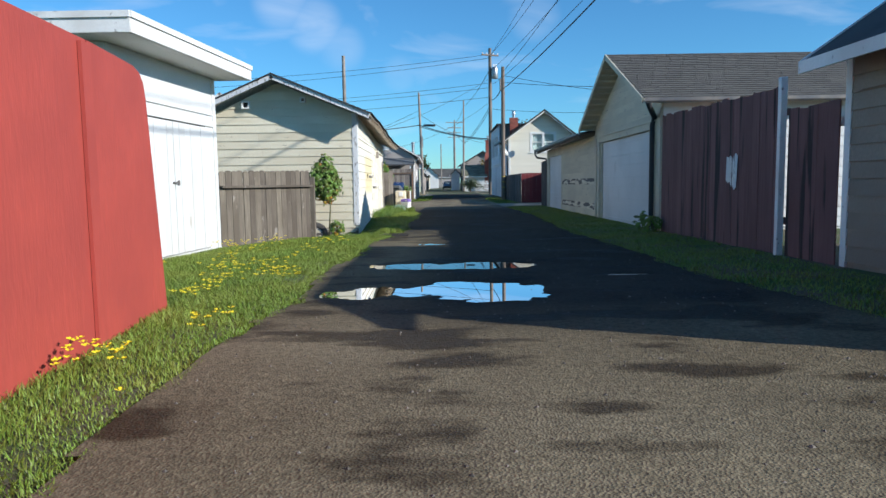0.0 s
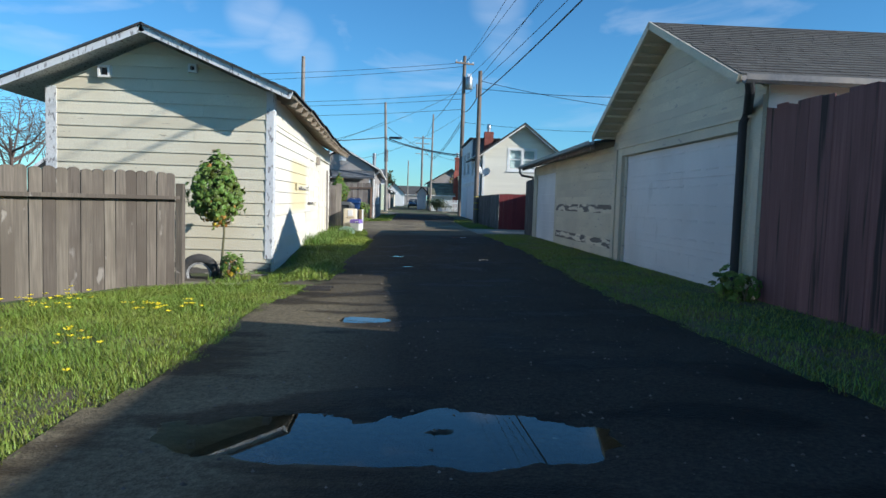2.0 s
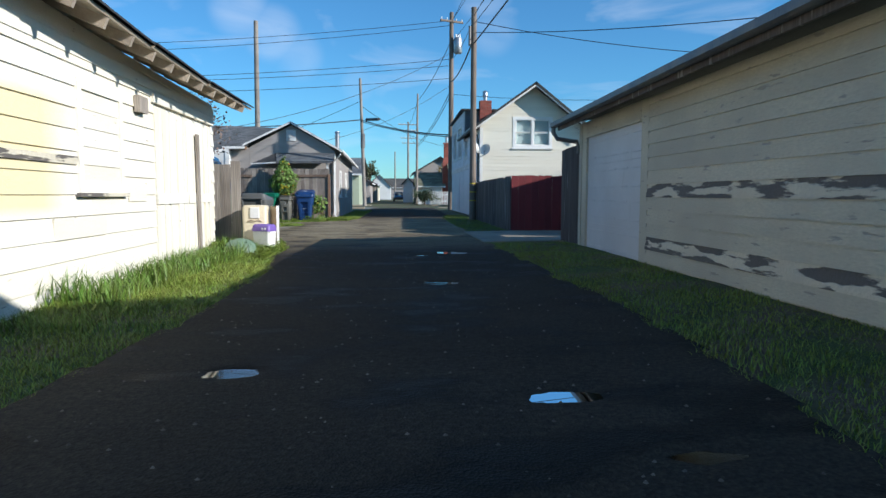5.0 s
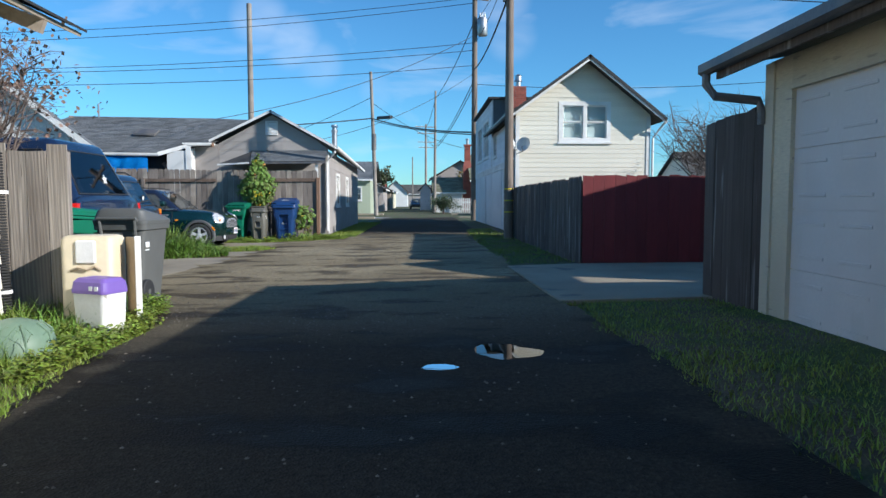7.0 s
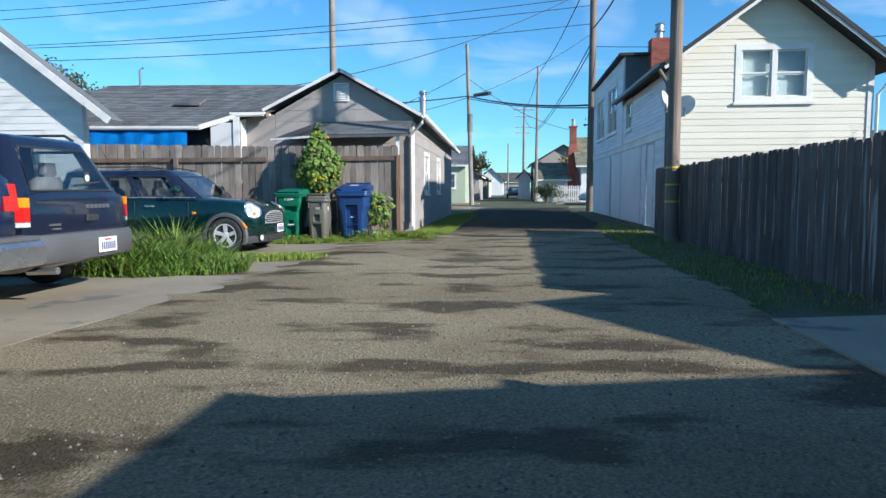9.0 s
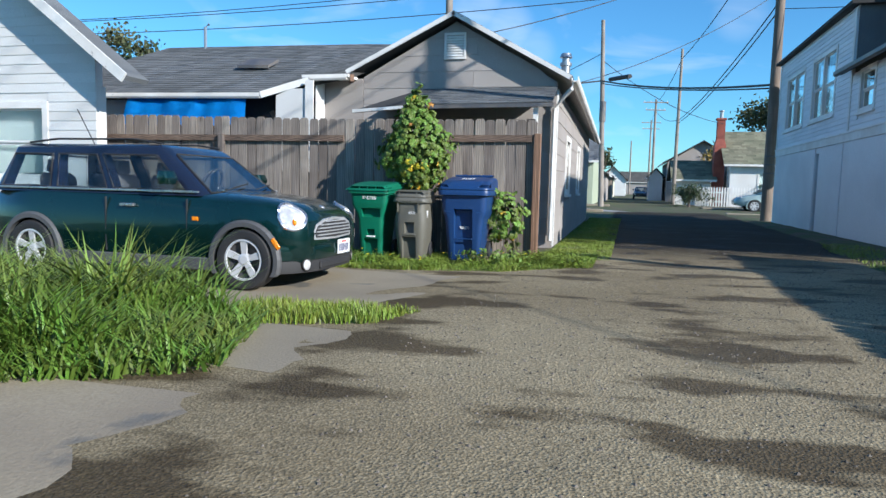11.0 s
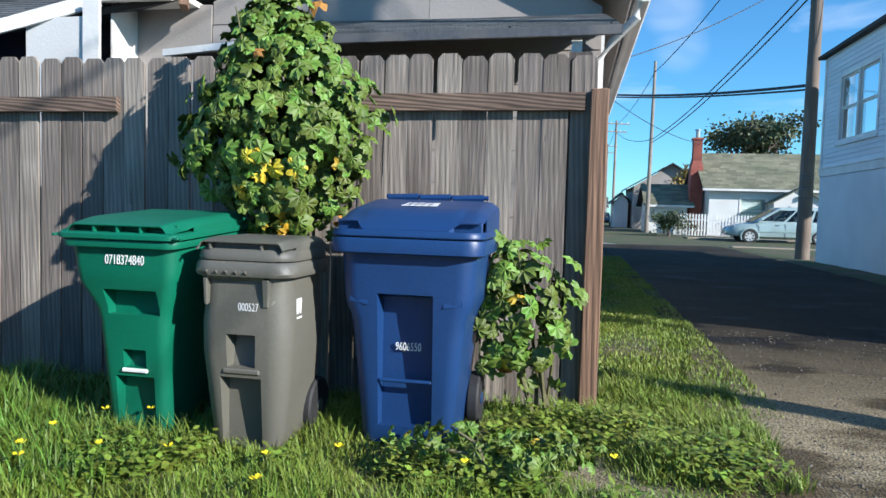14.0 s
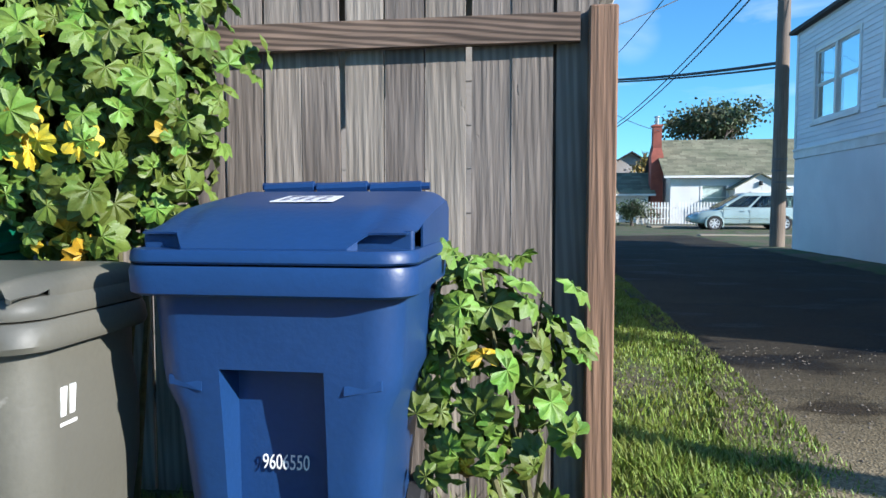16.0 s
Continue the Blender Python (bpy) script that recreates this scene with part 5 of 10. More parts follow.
beam(gh, "fascia", (-3.07, 42.16, 2.64), (-2.15, 42.36, 2.93), 0.03, 0.12, M["trimw"])
gutter_run(gh, [(-2.17, 42.38, 2.95), (-1.48, 42.45, 2.97)], M["trimw"])
bm = bmesh.new()
block(bm, -2.80, -2.18, 42.27, 42.33, 1.2, 2.70)
part("panel", bm, M["white"], gh)
bm = bmesh.new()
block(bm, -2.20, -2.04, 42.24, 42.27, 1.2, 2.84)
part("corner_board", bm, M["trimw"], gh)
bm = bmesh.new()
block(bm, -2.16, -1.33, GY - 0.02, GY + 0.10, 0.0, 2.95)
part("wall", bm, M["greige"], gh)
bm = bmesh.new()
block(bm, -2.12, -2.10, 42.5, 42.86, 1.2, 2.9)
part("corner_board", bm, M["trimw"], gh)
beam(gh, "rafter_end", (-1.40, 42.50, 2.97), (-1.5, 42.7, 2.97), 0.07, 0.12, M["wood_post"], "bare orange rafter end")
bm = bmesh.new()
block(bm, -2.36, -1.45, 42.42, 42.9, 2.92, 2.97)
part("eave_board", bm, M["trimw"], gh)
beam(gh, "brace", (-2.98, 42.5, 2.34), (-2.80, 42.5, 2.06), 0.06, 0.08, M["wood_post"])
bm = bmesh.new()
block(bm, -6.9, -5.66, 42.5, 42.6, 1.2, 2.56)
part("panel", bm, M["white"], gh)
tp = thing("tarpaulin", "bright blue tarpaulin hung under the eave", "tarpaulin")
bm = bmesh.new()
cols = 40
grid = [[bm.verts.new((-6.0 + 2.58 * k / cols + 0.02 * j * (k > cols - 3), 42.27 - 0.014 * math.sin(k * 0.9) - 0.022 * math.sin(k * 0.37 + 1.0) - 0.05 * j, 2.585 - 0.14 * j - 0.010 * math.sin(k * 0.7 + j))) for k in range(cols + 1)] for j in range(5)]
for j in range(4):
    for k in range(cols):
        bm.faces.new((grid[j][k], grid[j][k + 1], grid[j + 1][k + 1], grid[j + 1][k]))
bmesh.ops.solidify(bm, geom=bm.faces[:], thickness=0.006)
part("cloth", bm, M["tarp"], tp, smooth=True)
bm = bmesh.new()
tube(bm, [(-6.0 + 2.58 * k / 12, 42.26, 2.595) for k in range(13)], 0.007, 6)
part("cord", bm, M["stencil"], tp)
bm = bmesh.new()
hexa(bm, [(-4.3, 43.4, 3.30), (-3.6, 43.4, 3.28), (-3.55, 43.75, 3.46), (-4.25, 43.75, 3.48), (-4.3, 43.4, 3.36), (-3.6, 43.4, 3.34), (-3.55, 43.75, 3.52), (-4.25, 43.75, 3.54)])
part("skylight", bm, M["gutter"], gh)
bm = bmesh.new()
tube(bm, [(-6.2, 45.1, 4.05), (-6.2, 45.1, 4.55), (-6.1, 45.1, 4.62)], 0.035, 8)
part("vent_pipe", bm, M["galv"], gh)

# white house at the yard's far corner
wh = thing("house", "white clapboard house with a broad gable roof", "house")
hf = Face((-14.0, 39.95), (-4.66, 39.95), (0, -1))
bm = bmesh.new()
hf.shell(bm, -0.1, 2.45, 0.14, [(6.9, 8.3, 1.0, 2.1)])
hf.poly(bm, [(0, 2.45), (hf.len, 2.45), (hf.len, 3.08), (4.7, 6.55), (0, 2.95)], -0.14, 0)
wall = part("wall", bm, M["white"], wh)
boards(hf, wall, 0.1, 6.4, 0.15, M["white"], gable(0, hf.len, 4.7, 3.02, 6.5), [(6.78, 8.42, 0.88, 2.22)], seed=51, s0=4.0, thick=0.016)
window_unit(hf, wh, 6.9, 8.3, 1.0, 2.1, 1)
hs = Face((-4.652, 39.958), (-4.652, 40.15), (1, 0))
bm = bmesh.new()
hs.box(bm, 0, hs.len, -0.1, 2.45, -0.14, 0)
part("wall", bm, M["white"], wh)
roof_part(wh, (-3.80, 39.62, 2.53), (-3.80, 40.1, 2.53), (-9.3, 40.1, 6.72), (-9.3, 39.62, 6.72), 0.08, M["shingle_grey"])
roof_part(wh, (-15.0, 44.0, 2.3), (-15.0, 39.62, 2.3), (-9.3, 39.62, 6.72), (-9.3, 44.0, 6.72), 0.08, M["shingle_grey"])
hb2 = Face((-9.2, 44.0), (-9.2, 40.15), (1, 0))
bm = bmesh.new()
hb2.box(bm, 0, hb2.len, -0.1, 2.3, -0.14, 0)
part("wall", bm, M["white"], wh)
beam(wh, "barge_board", (-9.3, 39.58, 6.74), (-3.78, 39.58, 2.56), 0.035, 0.15, M["trimw"])
beam(wh, "barge_board", (-9.3, 39.58, 6.74), (-15.0, 39.58, 2.32), 0.035, 0.15, M["trimw"])

# ---- buildings and fences on the high side ----
# tan garage at the start
tg = thing("garage", "brown tan lap-sided garage with pale trim", "garage")
tf = Face((8.84, 0.75), (8.78, 5.70), (-1, 0))
bm = bmesh.new()
tf.box(bm, 0, tf.len, -0.05, 2.42, -0.14, 0)
wall = part("wall", bm, M["tan"], tg)
boards(tf, wall, 0.1, 2.36, 0.19, M["tan"], seed=61, s0=0.1, s1=tf.len - 0.1)
tb = Face((8.64, 5.70), (14.5, 5.85), (0, 1))
bm = bmesh.new()
tb.box(bm, 0.14, tb.len, -0.05, 2.42, -0.14, 0)
part("wall", bm, M["tan"], tg)
bm = bmesh.new()
tf.box(bm, tf.len - 0.10, tf.len + 0.01, -0.02, 2.42, 0.003, 0.03)
part("corner_board", bm, M["trimw"], tg)
bm = bmesh.new()
tf.box(bm, tf.len - 1.1, tf.len - 0.25, 2.02, 2.12, 0.026, 0.05)
part("trim_board", bm, M["tan"], tg)
roof_part(tg, (8.30, 5.82, 2.40), (8.34, 0.52, 2.40), (10.5, 0.52, 3.94), (10.5, 5.82, 3.94), 0.06, M["roof_dark"])
roof_part(tg, (12.72, 0.52, 2.40), (12.72, 5.82, 2.40), (10.5, 5.82, 3.94), (10.5, 0.52, 3.94), 0.06, M["roof_dark"])
beam(tg, "fascia", (8.28, 5.84, 2.40), (8.32, 0.5, 2.40), 0.03, 0.14, M["trimw"])
beam(tg, "barge_board", (8.28, 5.84, 2.41), (10.5, 5.84, 3.95), 0.03, 0.14, M["trimw"])
bm = bmesh.new()
prism(bm, [(8.66, 2.42), (12.36, 2.42), (10.5, 3.80)], lambda a, b, d: (a, d, b), 5.55, 5.69)
part("wall", bm, M["tan"], tg)
bm = bmesh.new()
prism(bm, [(8.84, -0.05), (12.36, -0.05), (12.36, 2.42), (10.5, 3.80), (8.84, 2.42)], lambda a, b, d: (a, d, b), 0.75, 0.89)
part("wall", bm, M["tan"], tg)

# faded red fence
of = fence("red_board_fence", (8.52, 11.475), (8.67, 6.96), (2.30, 2.26), 0.20, M["oldred"], "tall faded red board fence with a white paint patch", "flat", seed=62, gap=0.002, jitter=0.004, t=0.022, lean=0.0015)
for z in (0.45, 1.9):
    rail_bar(of, (8.55, 11.4), (8.70, 6.96), z, z + 0.09, -0.06, 0.04, M["oldred"])
post_bar(of, 8.61, 6.88, gz(8.6) - 0.05, 2.38, 0.085, M["trimw"], label="white-painted square post")
pf = Face((8.53, 11.42), (8.67, 7.2), (-1, 0))
bm = bmesh.new()
pf.poly(bm, [(2.84, 1.06), (2.90, 1.00), (2.98, 1.03), (3.03, 0.94), (3.04, 1.40), (2.99, 1.43), (2.93, 1.40), (2.86, 1.42)], 0.030, 0.032)
part("paint_patch", bm, M["peel"], of, "rough patch of white paint")
bm = bmesh.new()
pf.poly(bm, [(3.055, 0.98), (3.12, 0.90), (3.20, 0.94), (3.23, 1.42), (3.17, 1.46), (3.06, 1.38)], 0.031, 0.033)
part("paint_patch", bm, M["peel"], of, "rough patch of white paint")
of2 = fence("red_board_fence", (8.67, 6.80), (8.74, 5.78), (1.92, 1.92), 0.20, M["oldred"], "lower faded red gate panel beside the white post", "flat", seed=63, gap=0.002, jitter=0.006, lean=0.002)
rail_bar(of2, (8.67, 6.80), (8.74, 5.78), 1.66, 1.77, -0.055, 0.04, M["peel"])

# pair of garages: a gabled one and a lean-to one
gg = thing("garage", "weathered cream gabled garage with a white sectional door", "garage")
GX = 8.51
f1 = Face((GX, 11.5), (GX, 17.42), (-1, 0))
bm = bmesh.new()
f1.shell(bm, -0.05, 2.58, 0.14, [(0.55, 5.35, -0.02, 2.12)])
f1.poly(bm, [(0, 2.58), (f1.len, 2.58), (2.93, 3.86)], -0.14, 0)
wall = part("wall", bm, M["cream_worn"], gg)
boards(f1, wall, 2.26, 3.82, 0.15, M["cream_worn"], gable(0, f1.len, 2.93, 2.58, 3.86), seed=71, thick=0.012, lap=0.004)
fs = Face((GX + 0.0, 11.5), (16.0, 11.5), (0, -1))
bm = bmesh.new()
fs.box(bm, 0.14, fs.len, -0.05, 2.62, -0.14, 0)
wall = part("wall", bm, M["white"], gg)
boards(fs, wall, 0.1, 2.6, 0.2, M["white"], seed=72, s0=0.02, s1=4.0)
for s0, s1, z0, z1, d in ((0.36, 0.55, -0.02, 2.26, 0.035), (5.35, 5.56, -0.02, 2.26, 0.035), (0.55, 5.35, 2.12, 2.26, 0.035), (0.30, 5.62, 2.26, 2.30, 0.06), (5.72, 5.90, -0.02, 2.4, 0.03), (0.02, 0.16, -0.02, 2.5, 0.03)):
    bm = bmesh.new()
    f1.box(bm, s0, s1, z0, z1, 0.0, d)
    part("door_casing", bm, M["cream_worn"], gg)
for s in (0.62, 5.30):
    bm = bmesh.new()
    f1.box(bm, s - 0.06, s + 0.04, 0.0, 2.1, -0.10, -0.03)
    part("door_jamb", bm, M["cream_worn"], gg)


def section_door(face, parent, s0, s1, z0, z1, rows, cols, d=-0.06, label=""):
    """A sectional garage door: each row of panels is a piece with pressed fields."""
    bm = bmesh.new()
    face.box(bm, s0, s1, z0, z1, d - 0.05, d - 0.02)
    door = part("garage_door", bm, M["door_white"], parent, label)
    h = (z1 - z0) / rows
    for r in range(rows):
        lo, hi = z0 + r * h + 0.004, z0 + (r + 1) * h - 0.004
        bm = bmesh.new()
        face.box(bm, s0, s1, lo, hi, d - 0.02, d)
        for c in range(cols):
            w = (s1 - s0) / cols
            a, b = s0 + c * w + 0.10, s0 + (c + 1) * w - 0.10
            for e, g in ((lo + 0.10, lo + 0.13), (hi - 0.13, hi - 0.10)):
                hexa(bm, [face.at(a, e, d - 0.001), face.at(b, e, d - 0.001), face.at(b, e + 0.004, d + 0.007), face.at(a, e + 0.004, d + 0.007),
                          face.at(a, g, d - 0.001), face.at(b, g, d - 0.001), face.at(b, g - 0.004, d + 0.007), face.at(a, g - 0.004, d + 0.007)])
        part("door_panel", bm, M["door_white"], door)
    return door


section_door(f1, gg, 0.62, 5.28, 0.0, 2.11, 4, 8, label="white sectional steel garage door, closed")
PZ, EZ = 4.05, 2.66
AX = 8.08
for ye, seed in ((11.28, 75), (17.56, 76)):
    a, b, c, d = (AX, ye, EZ if ye < 14 else EZ - 0.12), (17.0, ye, EZ if ye < 14 else EZ - 0.12), (17.0, 14.42, PZ), (AX, 14.42, PZ)
    roof_part(gg, a, b, c, d, 0.05, M["cream_worn"])
    up = Vector((0, 0, 0.012))
    shingles(gg, Vector(a) + up, Vector(b) + up, Vector(c) + up, Vector(d) + up, M["shingle"], 0.30, 0.145,
             (lambda q: q.x < 12.3) if ye < 14 else None, seed=seed, lift=0.016)
    beam(gg, "barge_board", (AX - 0.02, 14.42, PZ + 0.02), (AX - 0.02, ye, a[2] + 0.01), 0.035, 0.11, M["cream_worn"])
    n = 13
    for k in range(n):
        t = (k + 0.5) / n
        y, z = 14.42 + (ye - 14.42) * t, PZ + (a[2] - PZ) * t - 0.06
        beam(gg, "lookout", (AX, y, z), (GX + 0.05, y, z), 0.09, 0.04, M["cream_worn"])
gutter_run(gg, [(AX, 11.2, EZ), (16.5, 11.2, EZ)], M["gutter"])
bm = bmesh.new()
tube(bm, [(AX + 0.06, 11.2, 2.58), (AX + 0.10, 11.25, 2.5), (GX - 0.06, 11.82, 2.34), (GX - 0.07, 11.90, 2.2), (GX - 0.07, 11.90, 0.15), (GX - 0.16, 11.88, 0.08)], 0.055, 10)
part("downpipe", bm, M["black"], gg, "black downpipe")

lg = thing("garage", "cream lean-to garage with peeled siding and a rusty gutter", "garage")
f2 = Face((GX, 17.43), (GX, 26.28), (-1, 0))
bm = bmesh.new()
f2.shell(bm, -0.05, 2.36, 0.14, [(5.55, 8.45, -0.02, 2.08)])
wall = part("wall", bm, M["cream_worn"], lg)
boards(f2, wall, 0.06, 2.34, 0.182, M["cream_worn"], None, [(5.30, 8.9, -0.1, 2.4)], seed=81, thick=0.028, special=lambda r: {1: M["peel_heavy"], 5: M["peel_heavy"], 9: M["cream_worn"]}.get(r))
for s0, s1, z0, z1, d in ((5.28, 5.55, -0.02, 2.34, 0.02), (8.45, 8.83, -0.02, 2.34, 0.02), (5.55, 8.45, 2.08, 2.34, 0.02), (5.55, 8.45, 2.05, 2.08, 0.05), (8.72, 8.87, -0.02, 2.34, 0.04)):
    bm = bmesh.new()
    f2.box(bm, s0, s1, z0, z1, 0.0, d)
    part("door_casing", bm, M["cream_worn"], lg)
section_door(f2, lg, 5.55, 8.45, -0.02, 2.06, 4, 5, d=-0.02, label="cream sectional garage door, closed")
f3 = Face((GX + 0.14, 26.28), (14.0, 26.28), (0, 1))
bm = bmesh.new()
f3.box(bm, 0, f3.len, -0.05, 2.4, -0.14, 0)
part("wall", bm, M["cream_worn"], lg)
roof_part(lg, (AX, 26.50, 2.40), (AX, 17.50, 2.46), (13.5, 17.5, 3.3), (13.5, 26.50, 3.25), 0.05, M["roof_dark"])
bm = bmesh.new()
hexa(bm, [(AX + 0.01, 17.5, 2.30), (AX + 0.04, 17.5, 2.30), (AX + 0.04, 26.49, 2.24), (AX + 0.01, 26.49, 2.24), (AX + 0.01, 17.5, 2.42), (AX + 0.04, 17.5, 2.42), (AX + 0.04, 26.49, 2.36), (AX + 0.01, 26.49, 2.36)])
part("fascia", bm, M["wood_dark"], lg)
gutter_run(lg, [(AX - 0.06, 17.45, 2.46), (AX - 0.06, 26.62, 2.39)], M["gutter"])
bm = bmesh.new()
tube(bm, [(AX - 0.06, 26.55, 2.34), (AX - 0.06, 26.55, 2.20), (AX, 26.48, 2.08), (GX - 0.08, 26.34, 2.02), (GX - 0.05, 26.32, 1.90), (GX - 0.05, 26.32, 1.80)], 0.042, 8)
part("downpipe", bm, M["gutter"], lg, "cut-off downpipe bend")

# dark fence, red gate and long fence to the tall house
df = fence("wooden_fence", (GX + 0.02, 26.36), (GX - 0.10, 27.40), (1.96, 1.90), 0.15, M["wood_dark"], "short dark weathered board fence", "flat", seed=82)
rg = fence("red_gate", (7.97, 31.20), (11.6, 31.30), (1.50, 1.50), 0.17, M["darkred"], "dark red board gate across the pad", "flat", seed=83, gap=0.004, jitter=0.004, lean=0.001, ground=lambda x, y: 0.03)
for z in (0.3, 1.25):
    rail_bar(rg, (7.97, 31.20), (11.6, 31.30), z, z + 0.09, -0.06, 0.04, M["darkred"])
lf2 = fence("wooden_fence", (7.95, 31.22), (7.93, 41.3), (1.48, 1.46), 0.145, M["wood_dark"], "long dark weathered board fence beside the alley", "ear", seed=84, gap=0.008, jitter=0.02)
for z in (0.35, 1.15):
    rail_bar(lf2, (7.97, 31.24), (7.95, 41.3), z, z + 0.09, 0.012, 0.04, M["wood_dark"])
for k in range(5):
    post_bar(lf2, 8.04, 31.4 + 2.3 * k, 0.0, 1.42, 0.09, M["wood_dark"])

# steep shed behind the pad
sd = thing("shed", "tan dark-roofed shed behind the concrete pad", "shed")
sdf = Face((12.5, 26.72), (12.5, 29.45), (-1, 0))
bm = bmesh.new()
sdf.poly(bm, [(0, -0.05), (sdf.len, -0.05), (sdf.len, 3.14), (1.36, 3.74), (0, 3.14)], -0.14, 0)
wall = part("wall", bm, M["tan"], sd)
boards(sdf, wall, 0.1, 3.68, 0.2, M["tan"], gable(0, sdf.len, 1.36, 3.12, 3.72), seed=85)
for y0, y1 in ((26.72, 26.86), (29.31, 29.45)):
    bm = bmesh.new()
    block(bm, 12.65, 17.0, y0, y1, -0.05, 3.14)
    part("wall", bm, M["tan"], sd)
roof_part(sd, (12.3, 26.52, 3.13), (17.2, 26.52, 3.13), (17.2, 28.06, 3.83), (12.3, 28.06, 3.83), 0.06, M["roof_dark"])
roof_part(sd, (17.2, 29.65, 3.13), (12.3, 29.65, 3.13), (12.3, 28.06, 3.83), (17.2, 28.06, 3.83), 0.06, M["roof_dark"])

# tall white house
th = thing("house", "two-storey ivory clapboard house with a steep gable", "house")
HX0, HX1, HY, HP = 8.37, 12.72, 41.95, 10.62
hf1 = Face((HX0, HY), (HX1, HY), (0, -1))
bm = bmesh.new()
WIN = (9.88 - HX0, 11.30 - HX0, 3.10, 4.14)
hf1.shell(bm, -0.05, 3.86, 0.16, [(WIN[0], WIN[1], WIN[2], 3.86)])
hf1.poly(bm, [(0, 3.86), (WIN[0], 3.86), (WIN[0], 4.14), (WIN[1], 4.14), (WIN[1], 3.86), (hf1.len, 3.86), (HP - HX0, 5.52), (0, 4.0)], -0.16, 0)
wall = part("wall", bm, M["ivory"], th)
boards(hf1, wall, 0.1, 5.46, 0.148, M["ivory"], gable(0, hf1.len, HP - HX0, 3.86, 5.52), [(WIN[0] - 0.12, WIN[1] + 0.12, WIN[2] - 0.16, WIN[3] + 0.13)], seed=91, thick=0.017)
window_unit(hf1, th, *WIN, 2, 0.13)
for s in (-0.004, hf1.len - 0.12):
    bm = bmesh.new()
    hf1.box(bm, s, s + 0.124, -0.05, 3.8, 0.003, 0.035)
    part("corner_board", bm, M["trimw"], th)
for a, b in ((8.07, 3.82), (13.12, 3.68)):
    y0, y1 = 41.45, 48.7 if a < 10 else 56.5
    roof_part(th, (a, y0, b), (a, y1, b), (HP, y1, 5.64), (HP, y0, 5.64), 0.07, M["roof_dark"])
    beam(th, "barge_board", (HP, 41.43, 5.66), (a, 41.43, b + 0.01), 0.03, 0.09, M["roof_dark"])
    beam(th, "barge_trim", (HP, 41.455, 5.57), (a, 41.455, b - 0.08), 0.025, 0.08, M["trimw"])
bm = bmesh.new()
tube(bm, [(13.1, 41.6, 3.6), (12.95, 41.8, 3.35), (12.80, 41.9, 3.1), (12.80, 41.9, 0.1)], 0.04, 8)
part("downpipe", bm, M["trimw"], th)
hsd = Face((HX0, HY), (8.30, 56.3), (-1, 0))
WS = [(5.1, 5.95, 2.92, 3.70), (8.0, 10.1, 3.08, 4.62), (11.1, 13.2, 3.08, 4.60)]
bm = bmesh.new()
hsd.shell(bm, -0.05, 3.78, 0.16, [(a, b, lo, min(hi, 3.78)) for a, b, lo, hi in WS] + [(1.8, 2.7, 0.05, 2.22), (9.0, 9.3, 0.0, 2.1)])
hsd.poly(bm, [(6.6, 3.78), (8.0, 3.78), (8.0, 4.62), (10.1, 4.62), (10.1, 3.78), (11.1, 3.78), (11.1, 4.60), (13.2, 4.60), (13.2, 3.78), (hsd.len, 3.78), (hsd.len, 5.3), (6.6, 5.3)], -0.16, 0)
wall = part("wall", bm, M["side_shade"], th)
boards(hsd, wall, 2.47, 5.28, 0.115, M["side_shade"], lambda z: (0.0 if z < 3.72 else 6.6, hsd.len), [(a - 0.11, b + 0.11, lo - 0.13, hi + 0.12) for a, b, lo, hi in WS], seed=92, thick=0.024, lap=0.004)
boards(hsd, wall, 0.1, 2.22, 0.085, M["side_shade"], None, [(1.65, 2.85, -0.1, 2.4), (3.3, 15.0, -0.1, 2.4)], seed=93, thick=0.024, lap=0.004)
for a, b, lo, hi in WS:
    window_unit(hsd, th, a, b, lo, hi, 1 if b - a < 1 else 2, 0.09, blind=False)
bm = bmesh.new()
hsd.box(bm, 0, hsd.len, 2.25, 2.44, 0.0, 0.04)
part("belt_board", bm, M["trimw"], th)
bm = bmesh.new()
hsd.box(bm, 0, hsd.len, 2.44, 2.475, 0.0, 0.06)
part("drip_cap", bm, M["trimw"], th)
for s in (6.6, hsd.len - 0.12):
    bm = bmesh.new()
    hsd.box(bm, s, s + 0.11, 2.48, 5.26, 0.003, 0.036)
    part("corner_board", bm, M["trimw"], th)
for s0, s1 in ((3.45, 6.85), (6.95, 8.95), (9.35, 14.3)):
    bm = bmesh.new()
    hsd.box(bm, s0, s1, 0.05, 2.23, 0.0, 0.022)
    part("panel", bm, M["side_shade"], th)
bm = bmesh.new()
hsd.box(bm, 1.82, 2.68, 0.06, 2.20, -0.05, -0.01)
dd = part("door", bm, M["side_shade"], th, "plain pale side door, closed")
for s in (1.68, 2.70):
    bm = bmesh.new()
    hsd.box(bm, s, s + 0.12, 0.02, 2.245, 0.0, 0.03)
    part("door_casing", bm, M["trimw"], th)
bm = bmesh.new()
hsd.box(bm, 9.0, 9.3, 0.0, 2.1, -0.15, -0.12)
part("dark_door", bm, M["black"], th, "dark side door, ajar")
bm = bmesh.new()
block(bm, 8.14, 10.7, 48.35, 56.5, 5.3, 5.38)
part("dormer_roof", bm, M["roof_dark"], th)
dfc = Face((8.36, 48.52), (10.4, 48.52), (0, -1))
bm = bmesh.new()
dfc.box(bm, 0, 2.04, 3.6, 5.3, -0.12, 0)
part("dormer_cheek", bm, M["shingle_grey"], th, "grey-shingled dormer cheek")
gutter_run(th, [(8.03, 41.5, 3.84), (8.0, 48.7, 3.84)], M["gutter"])
